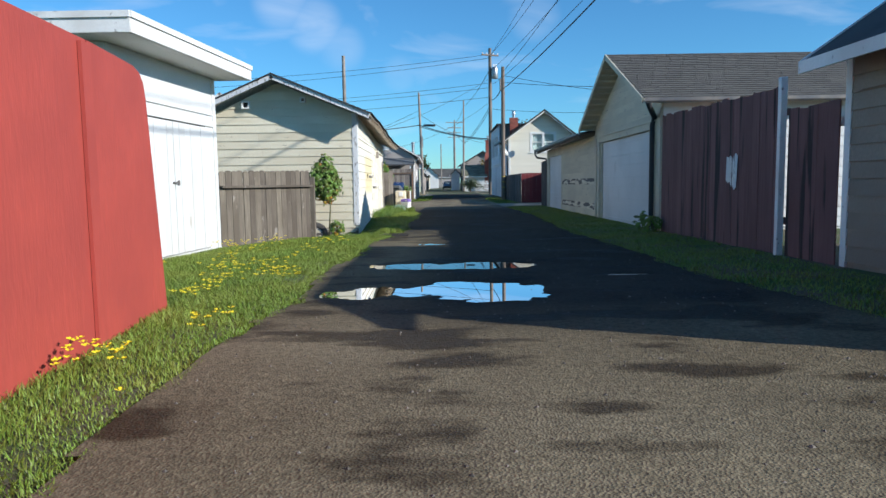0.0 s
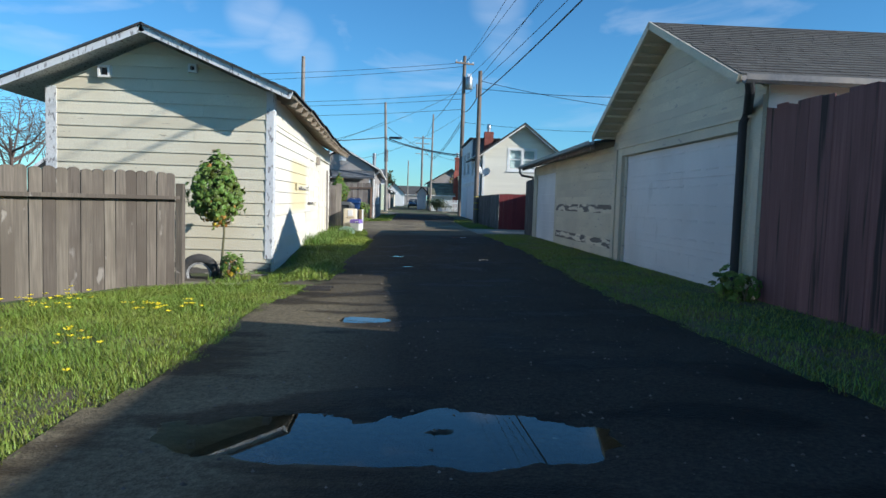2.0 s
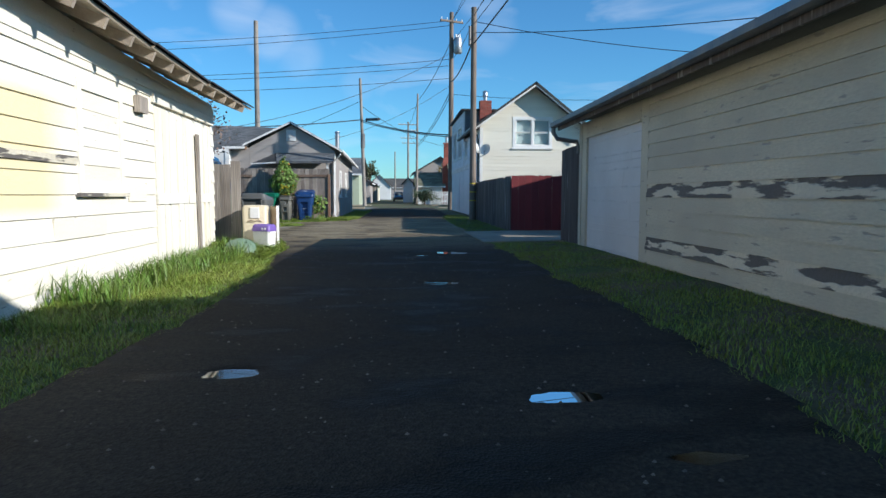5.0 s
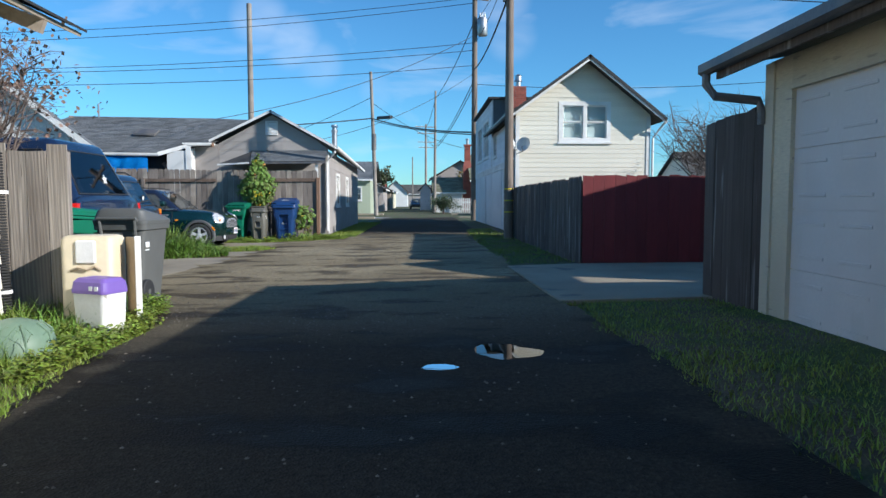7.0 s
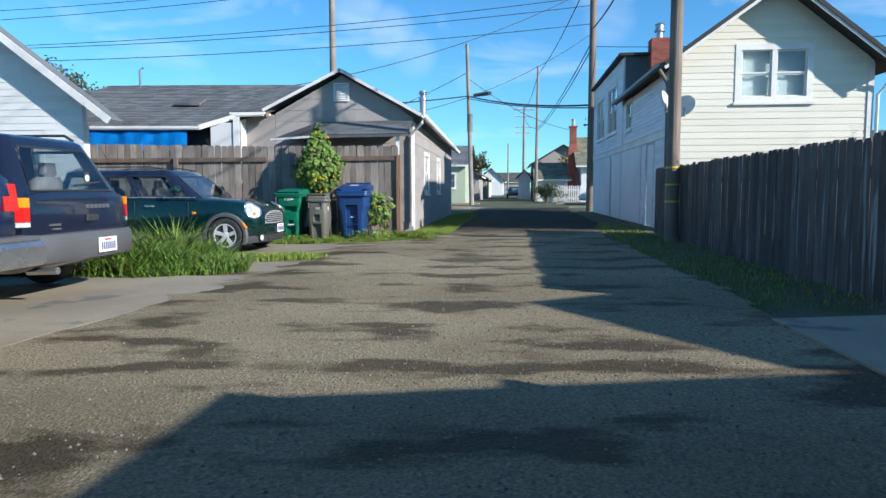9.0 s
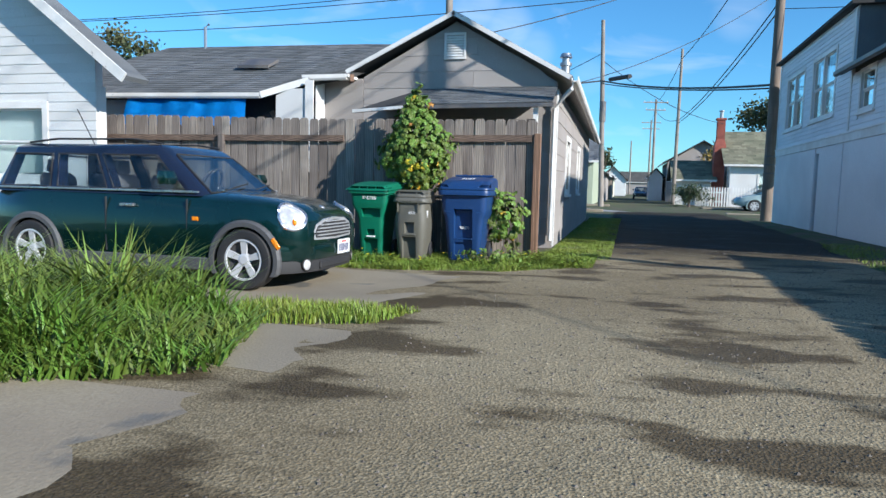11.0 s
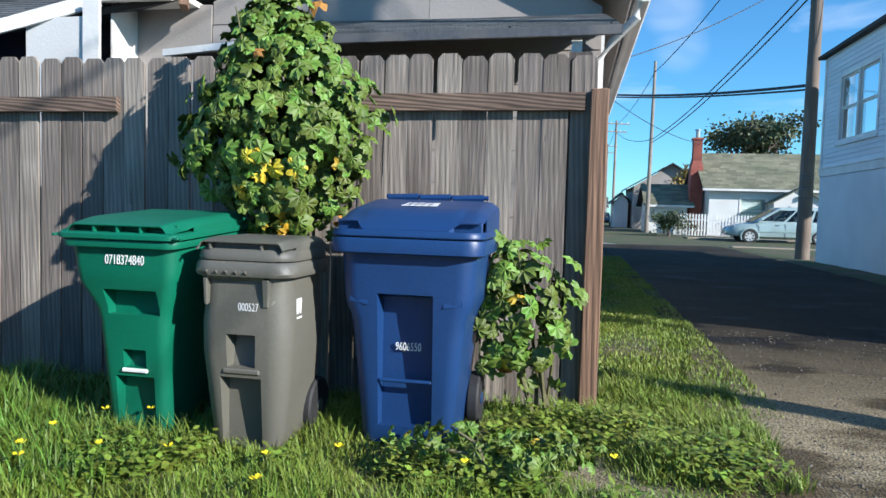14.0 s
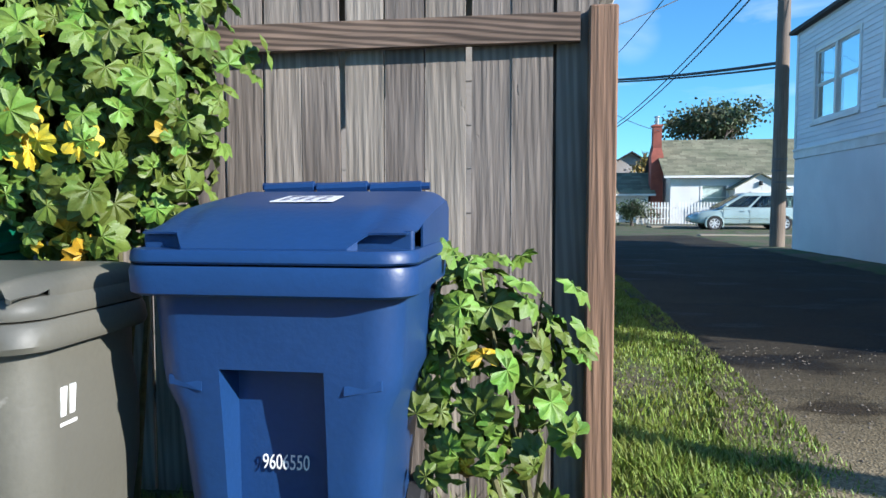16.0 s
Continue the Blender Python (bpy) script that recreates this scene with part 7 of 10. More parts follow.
def car(name, label, paint, L, W, stations, cab, roof_z, axles, wr, splits, at, clad=None, rim_mat=None, spokes=5, roof_mat=None, glass=None, flare=0.05):
    """A car from body stations (x, low, top, half width) and a cabin (rear, front and half width below; the same above)."""
    c = thing(name, label, "car", "parked cars", "", at)
    bm = bmesh.new()
    loft(bm, [body_ring(*s) for s in stations])
    body = part("body", bm, paint, c, "", True)
    cut_wells(body, axles, W, wr)
    (r0, f0, w0, z0), (r1, f1, w1) = cab
    bm = bmesh.new()
    lo = rect_ring((r0 + f0) / 2, 0, (f0 - r0) / 2, w0, 0.12, z0 - 0.05)
    hi = rect_ring((r1 + f1) / 2, 0, (f1 - r1) / 2, w1, 0.14, roof_z - 0.05)
    top = rect_ring((r1 + f1) / 2, 0, (f1 - r1) / 2 - 0.07, w1 - 0.06, 0.12, roof_z - 0.012)
    top2 = rect_ring((r1 + f1) / 2, 0, (f1 - r1) / 2 - 0.35, w1 - 0.3, 0.1, roof_z)
    loft(bm, [lo, hi, top, top2])
    cabin = part("cabin", bm, roof_mat or paint, c, "", False)
    def side_pt(x_frac, up, s):
        x = (r0 + (f0 - r0) * x_frac) * (1 - up) + (r1 + (f1 - r1) * x_frac) * up
        y = (w0 * (1 - up) + w1 * up) * s
        return (x, y, z0 - 0.05 + (roof_z - z0) * up)
    lo_u, hi_u = 0.10, 0.86
    cut = bmesh.new()
    for s in (1, -1):
        for a, b in splits:
            pane(c, "side_window", [side_pt(a, lo_u, s), side_pt(b, lo_u, s), side_pt(b, hi_u, s), side_pt(a, hi_u, s)], (0, s, 0.3), 0.012, glass)
    for a, b in splits:
        hexa(cut, [side_pt(a, lo_u, -1.1), side_pt(b, lo_u, -1.1), side_pt(b, lo_u, 1.1), side_pt(a, lo_u, 1.1), side_pt(a, hi_u, -1.1), side_pt(b, hi_u, -1.1), side_pt(b, hi_u, 1.1), side_pt(a, hi_u, 1.1)])
    def end_pt(front, y_frac, up):
        x = (f0 if front else r0) * (1 - up) + (f1 if front else r1) * up
        return (x, (w0 * (1 - up) + w1 * up) * y_frac, z0 - 0.05 + (roof_z - z0) * up)
    pane(c, "windscreen", [end_pt(True, -0.84, 0.06), end_pt(True, 0.84, 0.06), end_pt(True, 0.82, 0.88), end_pt(True, -0.82, 0.88)], (1, 0, 0.5), 0.01, glass)
    pane(c, "rear_window", [end_pt(False, -0.80, 0.10), end_pt(False, 0.80, 0.10), end_pt(False, 0.78, 0.86), end_pt(False, -0.78, 0.86)], (-1, 0, 0.3), 0.01, glass)
    carve(cabin, cut)
    cut = bmesh.new()
    def long_pt(front, yf, up):
        p = end_pt(front, yf, up)
        return (p[0] + (0.1 if front else -0.1), p[1], p[2])
    hexa(cut, [long_pt(False, -0.80, 0.10), long_pt(True, -0.84, 0.08), long_pt(True, 0.84, 0.08), long_pt(False, 0.80, 0.10), long_pt(False, -0.78, 0.86), long_pt(True, -0.82, 0.87), long_pt(True, 0.82, 0.87), long_pt(False, 0.78, 0.86)])
    carve(cabin, cut)
    zs = z0 - 0.02
    for xf, ys in ((0.52, (0.36, -0.36)), (0.20, (0.36, -0.36))):
        xs = r0 + (f0 - r0) * xf
        for y in ys:
            bm = bmesh.new()
            loft(bm, [rect_ring(xs, y, 0.07, 0.24, 0.05, zs - 0.15), rect_ring(xs - 0.03, y, 0.06, 0.22, 0.05, zs + 0.12), rect_ring(xs - 0.05, y, 0.045, 0.17, 0.04, zs + 0.17)])
            part("seat_back", bm, M["seat"], c, "", True)
            bm = bmesh.new()
            loft(bm, [rect_ring(xs - 0.05, y, 0.02, 0.07, 0.02, zs + 0.15), rect_ring(xs - 0.05, y, 0.045, 0.12, 0.04, zs + 0.20), rect_ring(xs - 0.05, y, 0.04, 0.10, 0.04, zs + 0.32)])
            part("headrest", bm, M["seat"], c, "", True)
    bm = bmesh.new()
    lathe(bm, [(0.165, -0.012), (0.19, -0.012), (0.19, 0.012), (0.165, 0.012)], 20, Matrix.Translation((r0 + (f0 - r0) * 0.74, 0.36, z0 + 0.07)) @ Matrix.Rotation(radians(-65), 4, "Y"), False)
    part("steering_wheel", bm, M["black"], c, "", True)
    for ax in axles:
        for s in (1, -1):
            arch(c, ax, s * W / 2 * 0.995, wr * 1.14, s, clad or paint, flare)
            wheel(c, ax, s * (W / 2 - 0.075), wr, s, rim_mat or M["steel"], spokes=spokes)
    for s in (1, -1):
        bm = bmesh.new()
        x, y = f0 - 0.38, s * (w0 + 0.10)
        loft(bm, [rect_ring(x, y, 0.05, 0.085, 0.03, z0 + 0.06), rect_ring(x + 0.01, y, 0.065, 0.10, 0.04, z0 + 0.12), rect_ring(x, y, 0.045, 0.085, 0.03, z0 + 0.19)])
        part("mirror", bm, paint, c, "", True)
        for a, b in splits[:2]:
            xs = r0 + (f0 - r0) * b
            bm = bmesh.new()
            block(bm, xs - 0.004, xs + 0.004, s * W / 2 * 0.985 - 0.008, s * W / 2 * 0.985 + 0.012, 0.32, z0 - 0.08)
            part("door_seam", bm, M["black"], c)
        xs = r0 + (f0 - r0) * splits[0][0] + 0.12
        bm = bmesh.new()
        block(bm, xs, xs + 0.17, s * W / 2 * 0.97, s * (W / 2 * 0.985 + 0.03), z0 - 0.17, z0 - 0.14, 0.006)
        part("door_handle", bm, M["steel"], c)
    return c


def plate(parent, x, y, z, face, w=0.305, h=0.15, tilt=0.0):
    """A white number plate with bars for its characters; face +1 looks along +x."""
    p = bmesh.new()
    block(p, -0.004, 0.004, -w / 2, w / 2, -h / 2, h / 2)
    ob = part("number_plate", p, M["plate"], parent, "white number plate with dark bars")
    ob.matrix_basis = Matrix.Translation((x, y, z)) @ Matrix.Rotation(tilt, 4, "Y")
    for k in range(7):
        bm = bmesh.new()
        y0 = -0.125 + k * 0.036
        block(bm, face * 0.004 if face > 0 else -0.006, 0.006 if face > 0 else -0.004, y0, y0 + 0.022, -0.05, 0.028)
        b = part("plate_bar", bm, M["ink"], ob)
    bm = bmesh.new()
    block(bm, 0.004 if face > 0 else -0.006, 0.006 if face > 0 else -0.004, -0.06, 0.06, 0.042, 0.06)
    part("plate_bar", bm, M["inkred"], ob)
    return ob


def lamp(parent, name, centre, rx, ry, axis, material, depth=0.03, ring=None):
    """An oval lamp lens facing along axis."""
    d = Vector(axis).normalized()
    m = Matrix.Translation(centre) @ d.to_track_quat("Z", "Y").to_matrix().to_4x4() @ Matrix.Diagonal((rx, ry, 1, 1))
    if ring:
        bm = bmesh.new()
        lathe(bm, [(1.0, -0.11), (1.16, -0.04), (1.16, 0.012), (1.0, 0.02), (0.96, -0.01)], 26, m)
        part(name + "_ring", bm, ring, parent, "", True)
    bm = bmesh.new()
    lathe(bm, [(1.0, -0.02), (0.98, depth * 0.4), (0.7, depth * 0.85), (0.3, depth), (0.02, depth * 1.02)], 26, m)
    return part(name, bm, material, parent, "", True)


def on_body(c, target, direction, lift):
    """The point where a line towards target meets a car's body, raised a little."""
    body = next(o for o in c.children if o.name.startswith("body"))
    tree_ = BVHTree.FromPolygons([v.co for v in body.data.vertices], [tuple(p.vertices) for p in body.data.polygons])
    d = Vector(direction).normalized()
    hit = tree_.ray_cast(Vector(target) + d, -d)[0]
    return (hit or Vector(target)) + d * lift


def flush_lamp(c, name, target, direction, rx, ry, material, ring, lift=0.004, bulge=0.014):
    """An oval lamp lens that follows a car's body, inside a bright ring."""
    body = next(o for o in c.children if o.name.startswith("body"))
    tree_ = BVHTree.FromPolygons([v.co for v in body.data.vertices], [tuple(p.vertices) for p in body.data.polygons])
    d = Vector(direction).normalized()
    q = d.to_track_quat("Z", "Y").to_matrix()
    o = Vector(target) + d
    mid = tree_.ray_cast(o, -d)[0] or Vector(target)
    def on(f, a):
        off = q @ Vector((rx * f * math.cos(a), ry * f * math.sin(a), 0))
        hit = tree_.ray_cast(o + off, -d)[0]
        p = mid + off if hit is None else hit
        flat = mid + off
        if (p - flat).dot(d) < -0.075:
            p = flat - d * 0.075
        return p + d * (lift + bulge * (1 - f * f))
    n = 28
    bm = bmesh.new()
    rings = [[bm.verts.new(on(f, 2 * math.pi * k / n)) for k in range(n)] for f in (1.0, 0.82, 0.55, 0.25)]
    tip = bm.verts.new(on(0.0, 0.0))
    for r, s in zip(rings, rings[1:]):
        for k in range(n):
            bm.faces.new((r[k], r[(k + 1) % n], s[(k + 1) % n], s[k]))
    for k in range(n):
        bm.faces.new((rings[-1][k], rings[-1][(k + 1) % n], tip))
    lens = part(name, bm, material, c, "", True)
    bm = bmesh.new()
    tube(bm, [on(1.04, 2 * math.pi * k / n) for k in range(n + 1)], 0.016, 7)
    part(name + "_ring", bm, ring, lens, "", True)
    return lens


# dark green hatchback wagon, nose to the alley
mini = car("hatchback", "dark green small estate car with alloy wheels, parked beside tall grass", M["mini_green"], 3.94, 1.68,
           [(-1.97, 0.36, 0.78, 0.60), (-1.93, 0.27, 0.88, 0.72), (-1.80, 0.22, 0.93, 0.79), (-1.3, 0.19, 0.95, 0.83), (0.0, 0.18, 0.94, 0.84), (0.75, 0.18, 0.925, 0.84),
            (1.10, 0.20, 0.905, 0.835), (1.38, 0.21, 0.875, 0.81), (1.58, 0.22, 0.83, 0.765), (1.69, 0.24, 0.785, 0.715), (1.755, 0.25, 0.745, 0.66), (1.795, 0.28, 0.705, 0.60), (1.81, 0.33, 0.66, 0.54)],
           ((-1.90, 0.80, 0.775, 0.95), (-1.76, 0.20, 0.62)), 1.425, (1.25, -1.297), 0.298, ((0.60, 0.93), (0.33, 0.575), (0.05, 0.30)),
           Matrix.Translation((-1.31, 37.54, gz(-1.2) + 0.026)), M["cladding"], M["alloy"], 5, M["navy"], flare=0.055)
for s in (1, -1):
    flush_lamp(mini, "headlamp", (1.50, s * 0.545, 0.62), (0.70, s * 0.40, 0.50), 0.128, 0.150, M["lens"], M["steel"])
    lamp(mini, "indicator_bulb", on_body(mini, (1.53, s * 0.560, 0.535), (0.66, s * 0.45, 0.50), 0.012), 0.020, 0.032, (0.74, s * 0.40, 0.45), M["amber"], 0.02)
    lamp(mini, "fog_lamp", (1.775, s * 0.55, 0.25), 0.055, 0.055, (0.9, s * 0.3, 0.0), M["lens"], 0.02, M["black"])
    bm = bmesh.new()
    hexa(bm, [(1.555, s * 0.83, 0.50), (1.625, s * 0.83, 0.415), (1.625, s * 0.862, 0.415), (1.555, s * 0.862, 0.50), (1.575, s * 0.83, 0.525), (1.645, s * 0.83, 0.44), (1.645, s * 0.862, 0.44), (1.575, s * 0.862, 0.525)])
    ob = part("side_marker", bm, M["amber"], mini)
    bm = bmesh.new()
    block(bm, 0.68, 0.75, s * 0.835, s * 0.848, 0.66, 0.70, 0.004)
    part("repeater", bm, M["amber"], mini)
    bm = bmesh.new()
    block(bm, -1.75, 0.72, s * 0.775, s * 0.79, 0.93, 0.952, 0.004)
    part("waist_trim", bm, M["steel"], mini)
    bm = bmesh.new()
    block(bm, -0.95, 0.92, s * 0.826, s * 0.85, 0.17, 0.30, 0.012)
    part("sill_trim", bm, M["cladding"], mini)
    bm = bmesh.new()
    tube(bm, [(-1.6, s * 0.52, 1.43), (-1.2, s * 0.54, 1.47), (-0.2, s * 0.54, 1.47), (0.1, s * 0.52, 1.43)], 0.012, 6)
    part("roof_rail", bm, M["black"], mini)
gr = part("grille", (lambda b: (loft(b, [[(1.81 - 0.02 * (y / 0.40) ** 2 + dx, y, z) for y, z in ((0.45, 0.49), (0.47, 0.55), (0.42, 0.64), (0.24, 0.695), (0, 0.71), (-0.24, 0.695), (-0.42, 0.64), (-0.47, 0.55), (-0.45, 0.49), (0, 0.48))] for dx in (-0.05, 0.026)]), b)[1])(bmesh.new()), M["chrome"], mini, "chrome grille surround")
bm = bmesh.new()
loft(bm, [[(1.812 - 0.02 * (y / 0.40) ** 2 + dx, y, z) for y, z in ((0.41, 0.512), (0.43, 0.55), (0.385, 0.625), (0.22, 0.672), (0, 0.685), (-0.22, 0.672), (-0.385, 0.625), (-0.43, 0.55), (-0.41, 0.512), (0, 0.503))] for dx in (0.0, 0.030)])
part("grille_mesh", bm, M["black"], gr)
for k in range(5):
    bm = bmesh.new()
    z = 0.522 + k * 0.034
    wgr = (0.40, 0.415, 0.39, 0.345, 0.24)[k]
    rings = []
    for j in range(9):
        y = -wgr + 2 * wgr * j / 8
        x = 1.838 - 0.02 * (y / 0.40) ** 2
        rings.append([(x, y, z + 0.004), (x + 0.016, y, z + 0.006), (x + 0.016, y, z + 0.016), (x, y, z + 0.019)])
    loft(bm, rings)
    part("grille_bar", bm, M["chrome"], gr)
bm = bmesh.new()
rings = []
for j in range(13):
    y = -0.78 + 1.56 * j / 12
    x = 1.84 - 0.26 * (abs(y) / 0.80) ** 4
    rings.append([(x - 0.05, y, 0.28), (x, y, 0.295), (x + 0.015, y, 0.36), (x + 0.005, y, 0.43), (x - 0.06, y, 0.475)])
loft(bm, rings)
part("bumper", bm, M["mini_green"], mini, "", True)
bm = bmesh.new()
loft(bm, [[(1.825 - 0.26 * (abs(y) / 0.80) ** 4 + dx, y, z) for dx, z in ((-0.06, 0.16), (0.0, 0.17), (0.012, 0.23), (0.0, 0.288), (-0.06, 0.29))] for y in (-0.78 + 1.56 * j / 12 for j in range(13))])
part("lower_valance", bm, M["black"], mini, "", True)
bm = bmesh.new()
block(bm, 1.82, 1.846, -0.36, 0.36, 0.195, 0.265, 0.01)
part("lower_grille", bm, M["black"], mini)
plate(mini, 1.868, 0.15, 0.39, 1)
bm = bmesh.new()
lathe(bm, [(0.035, 0.0), (0.03, 0.008), (0.005, 0.012)], 14, Matrix.Translation((1.68, 0, 0.805)) @ Matrix.Rotation(radians(24), 4, "Y"))
part("bonnet_badge", bm, M["steel"], mini)
bm = bmesh.new()
tube(bm, [(-1.2, 0.0, 1.42), (-1.45, 0.0, 1.85)], 0.006, 5)
part("aerial", bm, M["black"], mini)
bm = bmesh.new()
tube(bm, [(0.84, -0.5, 0.96), (0.70, 0.15, 1.03)], 0.008, 5)
tube(bm, [(0.84, 0.1, 0.97), (0.72, 0.6, 1.02)], 0.008, 5)
part("wiper", bm, M["black"], mini)

# navy estate with its tailgate to the alley
sub = car("estate_car", "navy estate car with grey bumpers, tailgate towards the alley", M["navy"], 4.45, 1.735,
          [(-2.20, 0.45, 0.95, 0.76), (-2.17, 0.36, 1.02, 0.82), (-2.0, 0.30, 1.04, 0.85), (-1.0, 0.26, 1.03, 0.868), (0.6, 0.26, 1.0, 0.868), (1.2, 0.28, 0.96, 0.86), (1.8, 0.30, 0.88, 0.80), (2.1, 0.34, 0.78, 0.72), (2.2, 0.42, 0.66, 0.62)],
          ((-2.15, 0.95, 0.80, 1.04), (-1.86, 0.20, 0.62)), 1.59, (1.32, -1.2), 0.325, ((0.62, 0.94), (0.34, 0.60), (0.06, 0.32)),
          Matrix.Translation((-1.72, 32.1, gz(0) + 0.026)) @ Matrix.Rotation(radians(180), 4, "Z"), M["cladding"], M["steel"], 6)
bm = bmesh.new()
rings = []
for j in range(11):
    y = -0.87 + 1.74 * j / 10
    x = -2.30 + 0.10 * (abs(y) / 0.87) ** 4
    rings.append([(x + 0.12, y, 0.36), (x + 0.03, y, 0.38), (x, y, 0.44), (x, y, 0.58), (x + 0.03, y, 0.64), (x + 0.12, y, 0.65)])
loft(bm, rings)
part("bumper", bm, M["cladding"], sub, "", True)
for s in (1, -1):
    for z0, z1, mt, nm in ((0.90, 0.99, M["amber"], "indicator_lens"), (0.77, 0.90, M["redlens"], "tail_lens"), (0.725, 0.77, M["lens"], "reverse_lens")):
        bm = bmesh.new()
        prism(bm, [(-2.205, s * 0.755), (-2.205, s * 0.78), (-2.185, s * 0.81), (-2.13, s * 0.846), (-1.90, s * 0.868), (-1.90, s * 0.755)], lambda a, b, d: (a, b, d), z0, z1 - 0.004)
        part(nm, bm, mt, sub)
    bm = bmesh.new()
    tube(bm, [(-1.75, s * 0.56, 1.58), (-1.65, s * 0.57, 1.64), (0.0, s * 0.57, 1.65), (0.15, s * 0.56, 1.59)], 0.016, 6)
    part("roof_rail", bm, M["black"], sub)
plate(sub, -2.315, -0.22, 0.50, -1)
for k in range(6):
    bm = bmesh.new()
    block(bm, -2.222, -2.205, -0.42 + k * 0.068, -0.37 + k * 0.068, 0.872, 0.912)
    part("badge_bar", bm, M["steel"], sub)
for k in range(2):
    bm = bmesh.new()
    block(bm, -2.22, -2.205, 0.36, 0.52 - 0.04 * k, 0.72 - 0.04 * k, 0.74 - 0.04 * k)
    part("badge_bar", bm, M["steel"], sub)
bm = bmesh.new()
block(bm, -2.225, -2.2, -0.24, -0.04, 0.74, 0.81, 0.012)
part("handle_recess", bm, M["black"], sub)
bm = bmesh.new()
tube(bm, [(-2.12, 0.0, 1.10), (-2.10, -0.45, 1.14)], 0.012, 6)
part("wiper", bm, M["black"], sub)
bm = bmesh.new()
tube(bm, [(-2.0, 0.55, 0.30), (-2.30, 0.55, 0.31)], 0.035, 10)
part("exhaust", bm, M["steel"], sub)
bm = bmesh.new()
block(bm, -2.075, -2.070, -0.33, -0.24, 1.10, 1.24)
sticker = part("sticker", bm, M["black"], sub, "dark printed window sticker")
bm = bmesh.new()
lathe(bm, [(0.018, 0.0), (0.034, 0.0), (0.034, 0.002), (0.018, 0.002)], 18, Matrix.Translation((-2.076, -0.285, 1.18)) @ Matrix.Rotation(radians(-90), 4, "Y"))
part("print", bm, M["stencil"], sticker)
bm = bmesh.new()
block(bm, -2.078, -2.0755, -0.322, -0.248, 1.108, 1.122)
part("print", bm, M["stencil"], sticker)

# tall dark blue off-roader next to it
suv = car("off_roader", "tall dark blue off-roader with a silver rear bumper", M["navy_blue"], 5.0, 1.98,
          [(-2.45, 0.62, 1.12, 0.90), (-2.42, 0.52, 1.18, 0.95), (-2.2, 0.44, 1.20, 0.98), (0.5, 0.42, 1.18, 0.99), (1.3, 0.44, 1.14, 0.98), (2.0, 0.46, 1.08, 0.94), (2.4, 0.52, 0.95, 0.86), (2.48, 0.6, 0.8, 0.8)],
          ((-2.40, 1.0, 0.92, 1.19), (-2.05, 0.30, 0.70)), 1.93, (1.5, -1.45), 0.37, ((0.62, 0.94), (0.34, 0.60), (0.06, 0.32)),
          Matrix.Translation((-1.34, 29.45, gz(0) + 0.026)) @ Matrix.Rotation(radians(180), 4, "Z"), None, M["steel"], 6, glass=M["tintglass"])
bm = bmesh.new()
block(bm, -2.66, -2.40, -0.97, 0.97, 0.50, 0.68, 0.03)
part("bumper", bm, M["steel"], suv, "scuffed silver step bumper")
bm = bmesh.new()
block(bm, -2.62, -2.45, -0.95, 0.95, 0.68, 0.72, 0.01)
part("bumper_step", bm, M["cladding"], suv)
bm = bmesh.new()
tube(bm, [(-2.66, 0.55, 0.52), (-2.66, 0.55, 0.40), (-2.62, 0.55, 0.36)], [0.02, 0.05, 0.02], 10)
part("tow_ball", bm, M["stencil"], suv)
for s in (1, -1):
    bm = bmesh.new()
    hexa(bm, [(-2.462, s * 0.80, 0.90), (-2.462, s * 0.945, 0.90), (-2.36, s * 0.975, 0.90), (-2.36, s * 0.80, 0.90), (-2.44, s * 0.80, 1.10), (-2.44, s * 0.94, 1.10), (-2.36, s * 0.965, 1.10), (-2.36, s * 0.80, 1.10)])
    part("tail_lens", bm, M["redlens"], suv)
bm = bmesh.new()
star = []
for k in range(10):
    a, r = radians(90 + 36 * k), 0.075 if k % 2 == 0 else 0.032
    star.append((r * math.cos(a), r * math.sin(a)))
prism(bm, star, lambda a, b, d: (-2.28 + d + 0.24 * b, a - 0.15, 1.42 + b), -0.016, -0.012)
part("star_sticker", bm, M["stencil"], suv)
plate(suv, -2.468, 0.0, 0.92, -1)

# silver-green people carrier across the street
van = car("people_carrier", "pale silver-green people carrier parked across the street", M["silver_green"], 5.1, 1.98,
          [(-2.52, 0.45, 0.95, 0.86), (-2.45, 0.34, 1.02, 0.94), (-2.0, 0.28, 1.05, 0.98), (0.8, 0.26, 1.03, 0.99), (1.4, 0.28, 0.98, 0.97), (2.0, 0.30, 0.88, 0.90), (2.4, 0.34, 0.74, 0.76), (2.54, 0.42, 0.6, 0.6)],
          ((-2.45, 1.45, 0.90, 1.05), (-2.2, 0.25, 0.70)), 1.75, (1.55, -1.5), 0.33, ((0.66, 0.93), (0.36, 0.63), (0.05, 0.33)),
          Matrix.Translation((11.75, 72.3, -0.03)) @ Matrix.Rotation(radians(180), 4, "Z"), None, M["alloy"], 7, glass=M["darkglass"])
for s in (1, -1):
    lamp(van, "headlamp", (2.25, s * 0.70, 0.70), 0.09, 0.16, (0.8, s * 0.5, 0.2), M["lens"], 0.04)
    bm = bmesh.new()
    block(bm, -2.0, 1.3, s * 0.985, s * 1.0, 0.55, 0.60, 0.01)
    part("side_moulding", bm, M["silver_green"], van)
